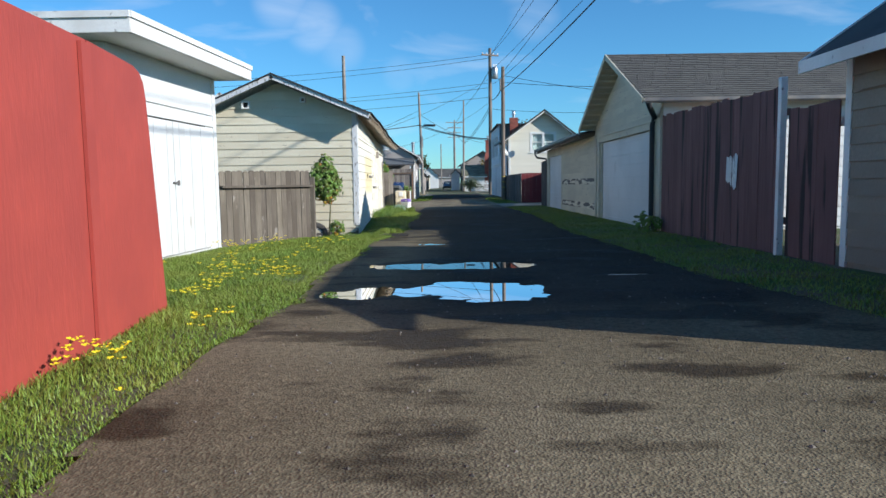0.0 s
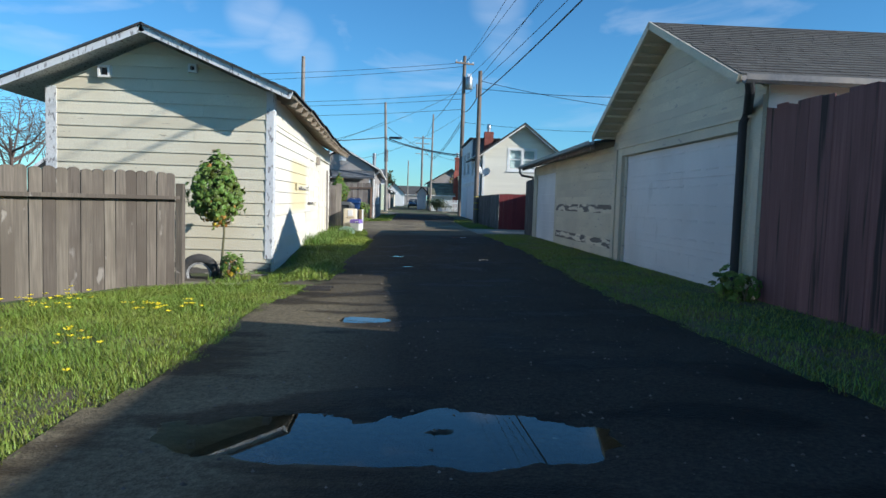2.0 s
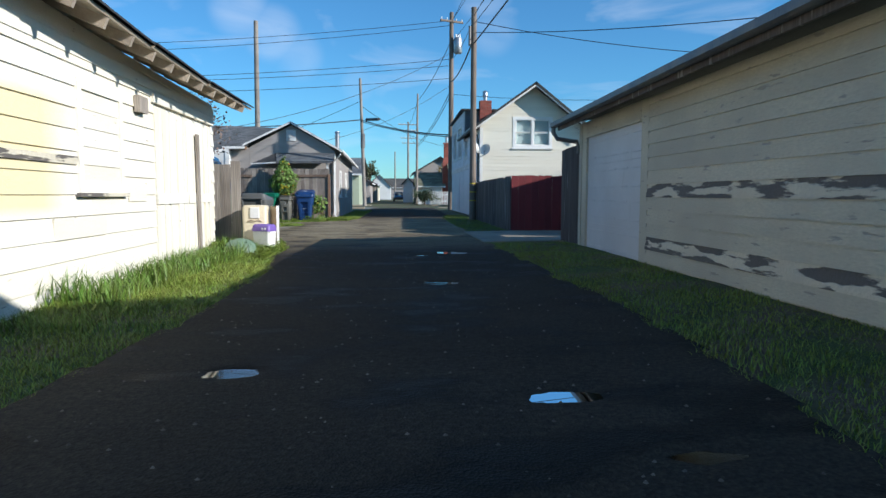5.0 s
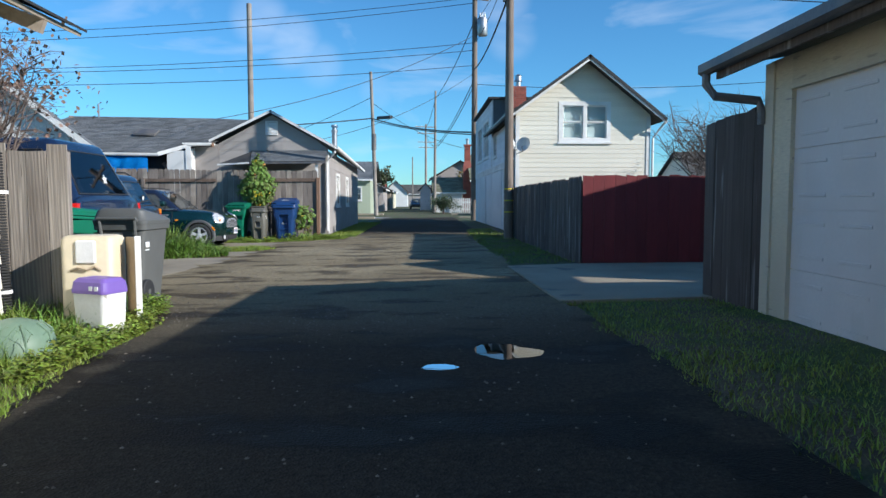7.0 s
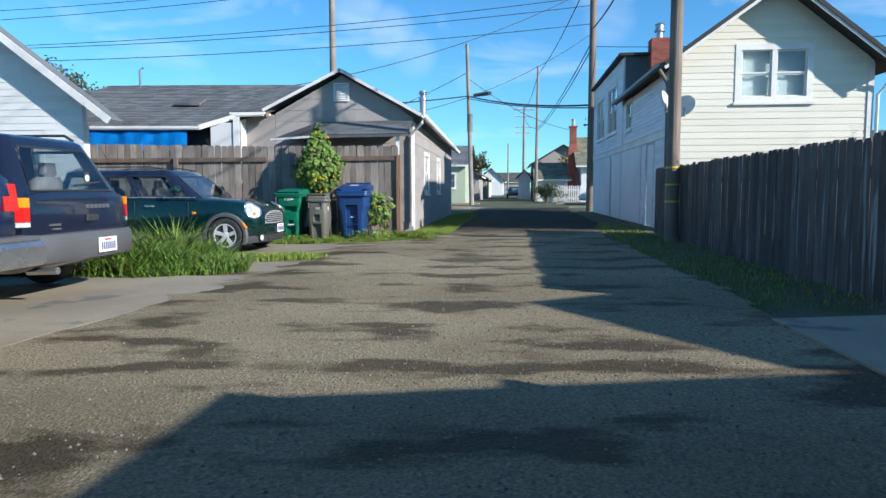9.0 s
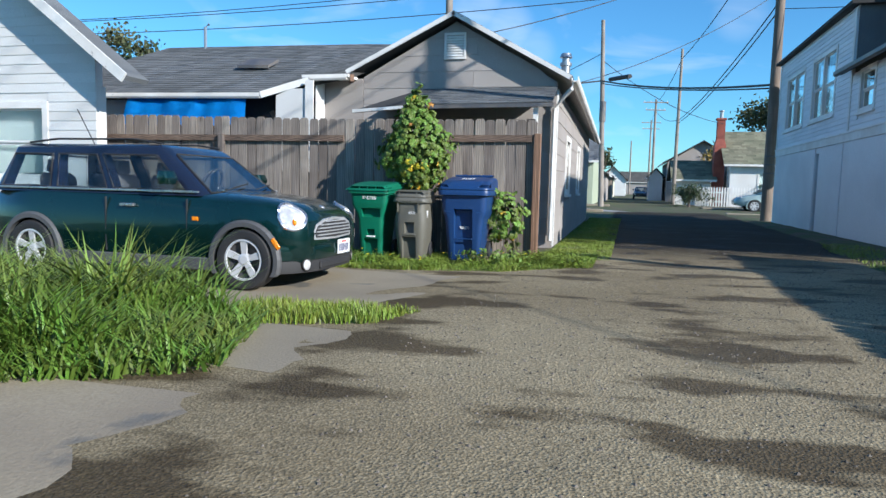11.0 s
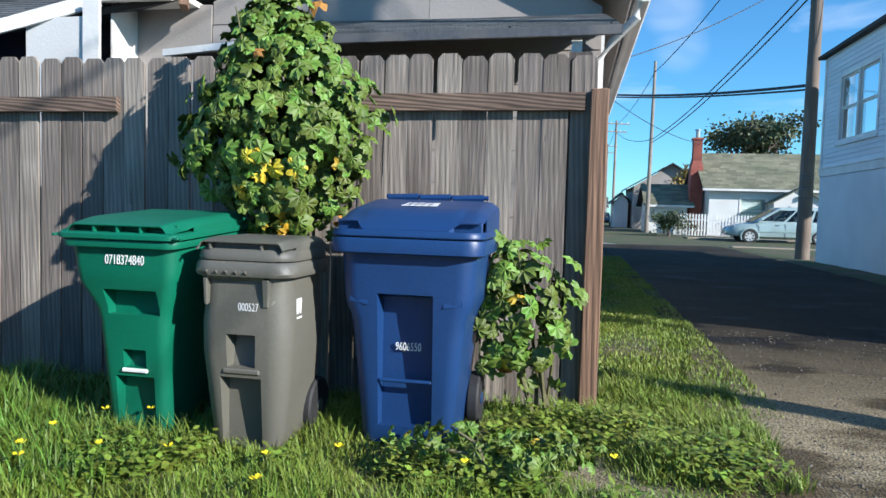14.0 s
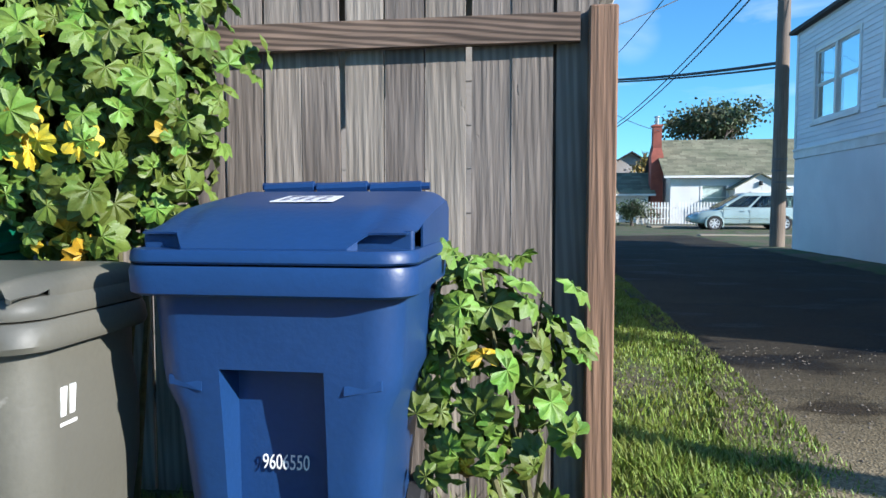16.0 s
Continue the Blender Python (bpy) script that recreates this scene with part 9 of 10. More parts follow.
def grey_cart(where):
    """Small refuse cart: round-cornered body, ribbed apron with a bracket, lid with a thin front lip."""
    c = thing("refuse_cart", "slim grey refuse cart with a ribbed apron by the board fence", "refuse cart", "wheeled carts", "", where)
    pl = M["grey_plastic"]
    lv = [(0.02, 0.165, -0.185, 0.20, 0.06), (0.05, 0.175, -0.195, 0.21, 0.07), (0.45, 0.222, -0.240, 0.255, 0.095), (0.58, 0.225, -0.243, 0.26, 0.10), (0.70, 0.212, -0.236, 0.25, 0.10), (0.82, 0.215, -0.238, 0.25, 0.10)]
    bm = bmesh.new()
    loft(bm, cart_shell(lv, 7))
    body = part("body", bm, pl, c, "", True)
    pocket_cut(body, lv, -0.085, 0.085, 0.385, 0.545, 0.085, 0.02, 0.72)
    pocket_cut(body, lv, -0.115, 0.105, 0.03, 0.355, 0.075, 0.02, 0.85)
    bm = bmesh.new()
    loft(bm, cart_shell([(0.79, 0.210, -0.236, 0.25, 0.10), (0.786, 0.246, -0.272, 0.27, 0.11), (0.80, 0.252, -0.278, 0.275, 0.11), (0.838, 0.247, -0.273, 0.272, 0.11), (0.85, 0.236, -0.262, 0.265, 0.10), (0.851, 0.21, -0.24, 0.25, 0.10)], 8))
    part("collar", bm, pl, c, "", True)
    bm = bmesh.new()
    loft(bm, cart_shell([(0.854, 0.21, -0.24, 0.24, 0.10), (0.855, 0.238, -0.265, 0.27, 0.11), (0.868, 0.240, -0.267, 0.27, 0.11), (0.890, 0.232, -0.258, 0.265, 0.10), (0.902, 0.222, -0.248, 0.255, 0.10)], 8))
    lid = part("lid", bm, pl, c, "", True)
    lid_crown(lid, pl, 0.224, -0.262, 0.245, 0.900, 0.948, 0.952, lambda u: 1 - step(0.86, 0.97, u), 0.030, 0.0)
    bm = bmesh.new()
    block(bm, -0.19, 0.19, -0.222, -0.212, 0.898, 0.935)
    part("slot_back", bm, pl, lid)
    for x in (-0.15, 0.10):
        bm = bmesh.new()
        block(bm, x - 0.004, x + 0.004, -0.252, -0.212, 0.90, 0.928)
        part("slot_rib", bm, pl, lid)
    # apron under the collar, its ribs and the two legs of the lifting bracket
    bm = bmesh.new()
    hexa(bm, [(-0.178, -0.245, 0.768), (0.115, -0.245, 0.768), (0.115, -0.23, 0.772), (-0.178, -0.23, 0.772), (-0.200, -0.276, 0.812), (0.140, -0.276, 0.812), (0.140, -0.24, 0.812), (-0.200, -0.24, 0.812)])
    part("apron", bm, pl, c)
    for k in range(5):
        x = -0.150 + 0.047 * k
        bm = bmesh.new()
        hexa(bm, [(x - 0.006, -0.256, 0.772), (x + 0.006, -0.256, 0.772), (x + 0.006, -0.245, 0.772), (x - 0.006, -0.245, 0.772), (x - 0.004, -0.288, 0.806), (x + 0.004, -0.288, 0.806), (x + 0.004, -0.262, 0.822), (x - 0.004, -0.262, 0.822)])
        part("rib", bm, pl, c)
    for x, w in ((-0.178, 0.016), (0.108, 0.026)):
        bm = bmesh.new()
        hexa(bm, [(x, -0.247, 0.655), (x + w, -0.247, 0.655), (x + w, -0.22, 0.66), (x, -0.22, 0.66), (x, -0.262, 0.775), (x + w * 1.3, -0.262, 0.775), (x + w * 1.3, -0.22, 0.775), (x, -0.22, 0.775)])
        bmesh.ops.bevel(bm, geom=bm.edges[:], offset=0.004, segments=1, affect="EDGES")
        part("bracket_leg", bm, pl, c)
    bm = bmesh.new()
    y = front_at(lv, 0.37)
    block(bm, -0.09, 0.09, y - 0.008, y + 0.02, 0.358, 0.382, 0.006)
    part("grip_bar", bm, pl, c)
    stamped(c, "000527", 0.05, 0.035, front_at(lv, 0.655) - 0.002, 0.652)
    for k, (y0, lean) in enumerate(((-0.130, 0.012), (-0.098, 0.012))):
        bm = bmesh.new()
        hexa(bm, [(0.214, y0, 0.62), (0.214, y0 + 0.018, 0.62), (0.222, y0 + 0.018, 0.62), (0.222, y0, 0.62), (0.211, y0 + lean, 0.685), (0.211, y0 + lean + 0.018, 0.685), (0.219, y0 + lean + 0.018, 0.685), (0.219, y0 + lean, 0.685)])
        part("logo_mark", bm, M["stencil"], c)
    bm = bmesh.new()
    block(bm, 0.215, 0.2235, -0.135, -0.075, 0.598, 0.606)
    part("logo_bar", bm, M["stencil"], c)
    cart_gear(c, pl, 0.22, 0.27, 0.86, 0.19, 0.19)
    return c


def at(x, y, turn=0.0, dz=0.0):
    return Matrix.Translation((x, y, gz(x) + dz)) @ Matrix.Rotation(radians(turn), 4, "Z")


green_cart(at(0.03, 40.07) @ Matrix.Diagonal((1, 1, 1.045, 1)), "large green refuse cart with a flat lid by the board fence")
grey_cart(at(0.63, 39.985) @ Matrix.Diagonal((1, 1, 1.05, 1)))
blue_cart(at(1.338, 40.262) @ Matrix.Diagonal((1.06, 1, 1.055, 1)))
cart("charcoal wheeled refuse cart beside the beige cabinet", M["dgrey_plastic"], at(2.04, 27.86, 177), 0.60, 0.70, 1.06, -1)
green_cart(at(1.10, 28.35, 170), "green refuse cart behind the short grey fence", "")

# discarded beige cabinet with a purple tub
cab = thing("plastic_cabinet", "discarded beige plastic cabinet with a broken side panel", "cabinet", at=at(2.37, 26.22, 2))
bm = bmesh.new()
loft(bm, [rect_ring(0, 0, 0.225, 0.17, 0.06, z) for z in (0.0, 0.785)] + [rect_ring(0, 0, 0.21, 0.155, 0.055, 0.812), rect_ring(0, 0, 0.18, 0.125, 0.05, 0.825)])
part("shell", bm, M["beige_plastic"], cab, "", True)
bm = bmesh.new()
block(bm, -0.08, 0.09, -0.193, -0.16, 0.58, 0.785, 0.012)
part("hatch", bm, M["trimw"], cab)
bm = bmesh.new()
tube(bm, [(-0.13, -0.175, 0.52), (-0.05, -0.20, 0.55), (0.02, -0.195, 0.53), (0.08, -0.185, 0.56), (0.13, -0.17, 0.52)], 0.012, 6)
part("torn_strip", bm, M["beige_dirty"], cab)
bm = bmesh.new()
hexa(bm, [(0.24, 0.10, 0), (0.385, -0.06, 0), (0.41, -0.04, 0), (0.265, 0.12, 0), (0.24, 0.10, 0.80), (0.385, -0.06, 0.80), (0.41, -0.04, 0.80), (0.265, 0.12, 0.80)])
part("side_panel", bm, M["beige_dirty"], cab)
bm = bmesh.new()
hexa(bm, [(0.385, -0.08, 0), (0.43, -0.06, 0), (0.42, -0.03, 0), (0.38, -0.06, 0), (0.385, -0.08, 0.815), (0.43, -0.06, 0.815), (0.42, -0.03, 0.815), (0.38, -0.06, 0.815)])
part("panel_edge", bm, M["trimw"], cab)
crate = thing("plastic_box", "white plastic box with a purple lid before the beige cabinet", "box", at=at(2.60, 25.81, -22))
bm = bmesh.new()
loft(bm, [rect_ring(0, 0, 0.16, 0.12, 0.04, 0.0), rect_ring(0, 0, 0.175, 0.13, 0.04, 0.36)])
part("tub", bm, M["trimw"], crate)
bm = bmesh.new()
loft(bm, [rect_ring(0, 0, 0.185, 0.14, 0.045, 0.362), rect_ring(0, 0, 0.185, 0.14, 0.045, 0.385), rect_ring(0, 0, 0.175, 0.13, 0.045, 0.455), rect_ring(0, 0, 0.15, 0.105, 0.04, 0.485), rect_ring(0, 0, 0.11, 0.065, 0.03, 0.49)])
part("lid", bm, M["purple"], crate)
for k in range(2):
    bm = bmesh.new()
    block(bm, 0.03 + 0.06 * k, 0.065 + 0.06 * k, -0.142, -0.134, 0.39, 0.425)
    part("label_mark", bm, M["stencil"], crate)
dome = thing("plastic_dome", "faded sage green domed plastic cover in the grass", "cover", at=at(2.36, 25.0))
bm = bmesh.new()
lathe(bm, [(0.27, 0.0), (0.27, 0.10), (0.24, 0.18), (0.16, 0.25), (0.06, 0.28), (0.01, 0.285)], 14)
part("shell", bm, M["sage_plastic"], dome, "", True)
for k in range(8):
    a = 2 * math.pi * k / 8
    bm = bmesh.new()
    tube(bm, [(0.275 * math.cos(a), 0.275 * math.sin(a), 0.02), (0.245 * math.cos(a), 0.245 * math.sin(a), 0.18), (0.165 * math.cos(a), 0.165 * math.sin(a), 0.252)], 0.010, 5)
    part("rib", bm, M["sage_plastic"], dome)

# old tyre, drain grate and scraps before the cream house
ty = thing("old_tyre", "worn grey car tyre standing half buried before the cream wall", "tyre", at=Matrix.Translation((0.95, 14.72, -0.17)) @ Matrix.Rotation(radians(6), 4, "Z") @ Matrix.Rotation(radians(96), 4, "X"))
bm = bmesh.new()
n1, n2 = 30, 12
for i in range(n1):
    a = 2 * math.pi * i / n1
    for j in range(n2):
        b = 2 * math.pi * j / n2
        r = 0.235 + 0.085 * math.cos(b)
        bm.verts.new((r * math.cos(a), r * math.sin(a), 0.095 * math.sin(b)))
bm.verts.ensure_lookup_table()
for i in range(n1):
    for j in range(n2):
        bm.faces.new([bm.verts[k] for k in (i * n2 + j, ((i + 1) % n1) * n2 + j, ((i + 1) % n1) * n2 + (j + 1) % n2, i * n2 + (j + 1) % n2)])
part("casing", bm, M["old_rubber"], ty, "", True)
bm = bmesh.new()
for r in (0.165, 0.185):
    tube(bm, [(r * math.cos(a), r * math.sin(a), 0.078) for a in (2 * math.pi * k / 40 for k in range(41))], 0.006, 6)
part("bead", bm, M["dishgrey"], ty, "pale scuffed bead")
grate = thing("drain_grate", "rusty iron drain grate in the verge", "grate", at=Matrix.Translation((3.24, 11.87, gz(3.3) + 0.012)) @ Matrix.Diagonal((0.50, 0.56, 1, 1)))
for k in range(9):
    bm = bmesh.new()
    block(bm, -0.30 + 0.07 * k, -0.275 + 0.07 * k, -0.25, 0.25, 0, 0.03)
    part("bar", bm, M["iron"], grate)
bm = bmesh.new()
for a in (-0.27, 0.24):
    block(bm, -0.34, 0.34, a, a + 0.03, -0.02, 0.028)
part("frame", bm, M["iron"], grate)
slab_thing("paving_slab", [(1.35, 12.85), (2.1, 12.65), (2.2, 13.6), (0.5, 14.0), (0.4, 13.3)], -0.15, "mossy broken concrete slab before the cream house")
plank = thing("loose_board", "short weathered board lying by the cream house", "board", at=Matrix.Translation((1.62, 15.05, gz(1.5) - 0.19)) @ Matrix.Rotation(radians(8), 4, "Z"))
bm = bmesh.new()
block(bm, -0.4, 0.4, -0.06, 0.06, 0, 0.03, 0.004)
part("timber", bm, M["wood"], plank)

# ---- cables ----
def cable(a, b, sag, r, label="thin black overhead cable between poles", n=18):
    a, b = Vector(a), Vector(b)
    pts = [a.lerp(b, k / n) - Vector((0, 0, sag * 4 * (k / n) * (1 - k / n))) for k in range(n + 1)]
    bm = bmesh.new()
    tube(bm, pts, r, 5)
    return solid("overhead_cable", bm, M["wire"], label, "cable", "overhead cables")


PA, PR, PL = (7.77, 39.0), (8.28, 57.3), (1.66, 72.8)
cable((*PR, 4.82), (*PL, 7.4), 0.25, 0.045, "thick black telephone cable across the alley")
cable((*PL, 7.4), (-14.0, 66.0, 6.0), 0.3, 0.045, "thick black telephone cable across the alley")
cable((*PR, 4.70), (*PL, 7.25), 0.2, 0.03, "thick black telephone cable across the alley")
bm = bmesh.new()
tube(bm, [(2.2, 71.55, 7.28), (3.3, 69.05, 7.05)], 0.12, 8)
solid("splice_case", bm, M["wire"], "black splice case on the telephone cable", "splice case")
for za, zb, dx, r in ((6.6, 8.0, 0.0, 0.024), (7.6, 9.6, -0.6, 0.012), (7.3, 9.0, 1.2, 0.012)):
    cable((*PA, za), (10.4 + dx, -14.0, zb), 0.7, r)
for zr, xb, zb in ((11.9, 9.8, 12.0), (11.9, 11.2, 11.6), (10.6, 12.2, 10.8)):
    cable((PR[0], PR[1], zr), (xb, -16.0, zb), 1.2, 0.013)
cable((*PA, 6.8), (*PR, 8.2), 0.3, 0.03)
cable((*PA, 7.5), (*PR, 9.6), 0.25, 0.013)
for za, zb, yb in ((12.0, 10.5, 60.0), (11.7, 9.4, 58.0), (9.6, 7.6, 54.0), (9.2, 7.2, 52.0), (8.4, 6.4, 50.0)):
    cable((PR[0], PR[1], za), (-34.0, yb, zb), 0.8, 0.016)
cable((PR[0], PR[1], 10.0), (-6.0, 44.2, 3.4), 0.9, 0.014, "service drop to the grey house")
cable((PR[0], PR[1], 8.0), (0.5, 52.0, 3.9), 0.5, 0.012, "service drop to the grey house")
cable((*PA, 7.4), (24.0, 34.0, 5.5), 0.6, 0.014, "service drop to a house off the alley")
cable((*PA, 7.0), (22.0, 20.0, 5.0), 0.6, 0.014, "service drop to a house off the alley")
cable((*PR, 7.4), (26.0, 47.0, 6.5), 0.5, 0.014, "service drop to a house off the alley")
for za, zb in ((10.8, 10.6), (7.7, 6.2), (7.4, 6.0)):
    cable((PR[0], PR[1], za), (6.8, 84.0, zb), 0.4, 0.025)
for za, zb in ((10.6, 11.6), (6.2, 10.7)):
    cable((6.8, 84.0, za), (6.2, 118.0, zb), 0.5, 0.025)
cable((6.2, 118.0, 11.6), (6.6, 150.0, 12.2), 0.5, 0.025)
cable((*PL, 9.0), (-12.0, 80.0, 5.0), 0.4, 0.02, "service drop across the street")
cable((*PL, 8.6), (10.0, 84.8, 6.0), 0.6, 0.02, "service drop to the bungalow")

# ---- plants ----
def leaf_mesh(name, material, lobes=7, seed=0, curl=0.18):
    """A mallow leaf: shallow rounded lobes round a stalk, cupped and creased; about one unit across."""
    rng = random.Random(seed)
    bm = bmesh.new()
    c = bm.verts.new((0, 0, 0.0))
    rim, mid = [], []
    n = lobes * 4
    for k in range(n + 1):
        a = radians(-150 + 300 * k / n)
        lobe = 0.5 + 0.5 * math.cos(2 * math.pi * k / 4 + math.pi)
        r = (0.40 + 0.10 * lobe ** 0.7) * (1 - 0.12 * abs(a) / 2.6) + rng.uniform(-0.022, 0.022)
        x, y = r * math.sin(a), r * math.cos(a)
        z = -curl * (r / 0.5) ** 2 * (0.6 + 0.7 * lobe) + 0.09 * lobe
        rim.append(bm.verts.new((x, y, z)))
        mid.append(bm.verts.new((x * 0.55, y * 0.55, 0.04 - curl * 0.2 + (0.045 if k % 4 == 2 else -0.03))))
    for k in range(n):
        bm.faces.new((c, mid[k], mid[k + 1]))
        bm.faces.new((mid[k], rim[k], rim[k + 1], mid[k + 1]))
    return mesh_of(name, bm, material, True)


LEAVES = [leaf_mesh("leaf", M["leaf"], 7, s, 0.12 + 0.08 * s) for s in range(3)] + [leaf_mesh("leaf", M["leaf_yellow"], 7, 7, 0.2), leaf_mesh("leaf", M["leaf_dry"], 5, 9, 0.45)]


def leaf_pose(p, out, size, rng):
    up = (Vector(out) * 0.9 + Vector((rng.uniform(-0.9, 0.9), rng.uniform(-0.9, 0.3), rng.uniform(-0.2, 0.9)))).normalized()
    q = up.to_track_quat("Z", "Y").to_matrix().to_4x4()
    return Matrix.Translation(p) @ q @ Matrix.Rotation(rng.uniform(0, 6.28), 4, "Z") @ Matrix.Scale(size, 4)


def mallow(label, centre, radii, count, size, base, stems, seed, yellow=0.06, dry=0.03, singles=300, shape=None):
    """A leafy mallow: stems, then leaves in a ragged crown; the outer ones facing the alley are pieces of their own."""
    rng = random.Random(seed)
    pl_ = thing("mallow_shrub", label, "shrub", "mallow shrubs")
    c, r = Vector(centre), Vector(radii)
    for k in range(stems):
        top = c + Vector((rng.uniform(-0.7, 0.7) * r.x, rng.uniform(-0.6, 0.4) * r.y, rng.uniform(-0.2, 0.8) * r.z))
        b = Vector(base) + Vector((rng.uniform(-0.06, 0.06), rng.uniform(-0.05, 0.05), 0))
        bm = bmesh.new()
        tube(bm, [b, b.lerp(top, 0.4) + Vector((rng.uniform(-0.06, 0.06), 0, 0.05)), top], [0.022, 0.018, 0.006] if stems == 1 else [0.014, 0.010, 0.004], 6)
        part("stem", bm, M["stem"], pl_)
    spots = []
    while len(spots) < count:
        d = Vector((rng.gauss(0, 1), rng.gauss(0, 1), rng.gauss(0, 1))).normalized()
        rad = rng.uniform(0.35, 1.0) ** 0.6 * (1 + 0.38 * noise.noise(d * 2.2 + Vector((seed, 0, 0))))
        p = Vector((d.x * r.x, d.y * r.y, d.z * r.z)) * rad
        if shape:
            f = shape(p.z / r.z)
            p.x *= f
            p.y *= f
        spots.append((rad - 0.25 * d.y, c + p, d))
    spots.sort(key=lambda s: -s[0])
    verts, faces = [], []
    for k, (_, p, d) in enumerate(spots):
        u = rng.random()
        low = (p.z - c.z) / r.z
        near = (p - c - Vector((0.12 * r.x, -0.5 * r.y, -0.5 * r.z))).length < 0.5 * r.z
        me = LEAVES[3] if u < yellow * (5.0 if near else 0.25) else LEAVES[4] if u > 1 - dry * (6.0 if low < -0.62 else 0.35) else LEAVES[rng.randrange(3)]
        m = leaf_pose(p, d, size * rng.uniform(0.55, 1.15), rng)
        if k < singles:
            shared("leaf", me, pl_, m)
        else:
            b0 = len(verts)
            verts += [m @ v.co for v in LEAVES[k % 3].vertices]
            faces += [tuple(b0 + i for i in f.vertices) for f in LEAVES[k % 3].polygons]
    if verts:
        me = bpy.data.meshes.new("inner_leaves")
        me.from_pydata(verts, [], faces)
        me.materials.append(M["leaf"])
        tagged(shared("inner_leaves", me, pl_), kind="stuff")
    return pl_


taper = lambda z: 1.0 if z < 0 else max(0.35, 1.0 - 0.65 * z)
mallow("tall leafy mallow with yellowing lower leaves against the fence", (0.48, 40.42, 1.58), (0.55, 0.33, 0.80), 1300, 0.14, (0.52, 40.6, gz(0.5)), 7, 3, 0.05, 0.012, 300, taper)
mallow("straggling mallow beside the redwood post", (1.82, 40.52, 0.58), (0.30, 0.22, 0.44), 150, 0.15, (1.95, 40.7, gz(2)), 6, 4, 0.02, 0.03, 200)
mallow("small standard mallow on a bare stem before the cream house", (1.23, 14.6, 1.18), (0.46, 0.42, 0.61), 900, 0.125, (1.25, 14.6, -0.27), 1, 5, 0.006, 0.06, 300, lambda z: max(0.45, 1.0 - 0.45 * z) if z > 0 else 1.0 + 0.15 * z)
mallow("low mallow clump at the cream house's foot", (1.54, 14.45, 0.03), (0.20, 0.19, 0.19), 130, 0.095, (1.54, 14.45, -0.27), 5, 6, 0.04, 0.06, 130)
mallow("low mallow by the fence behind the green car", (-2.45, 40.55, 0.62), (0.30, 0.18, 0.32), 110, 0.12, (-2.45, 40.65, gz(-2.4)), 4, 8, 0.03, 0.02, 110)
mallow("dark weed clump at the garage downpipe", (8.25, 11.45, 0.22), (0.26, 0.30, 0.24), 90, 0.13, (8.3, 11.4, gz(8.3)), 4, 9, 0.0, 0.0, 90)
mallow("creeping mallow seedlings by the blue cart", (1.75, 39.75, 0.10), (0.50, 0.30, 0.10), 90, 0.085, (1.75, 39.8, gz(1.7)), 3, 12, 0.08, 0.02, 90)


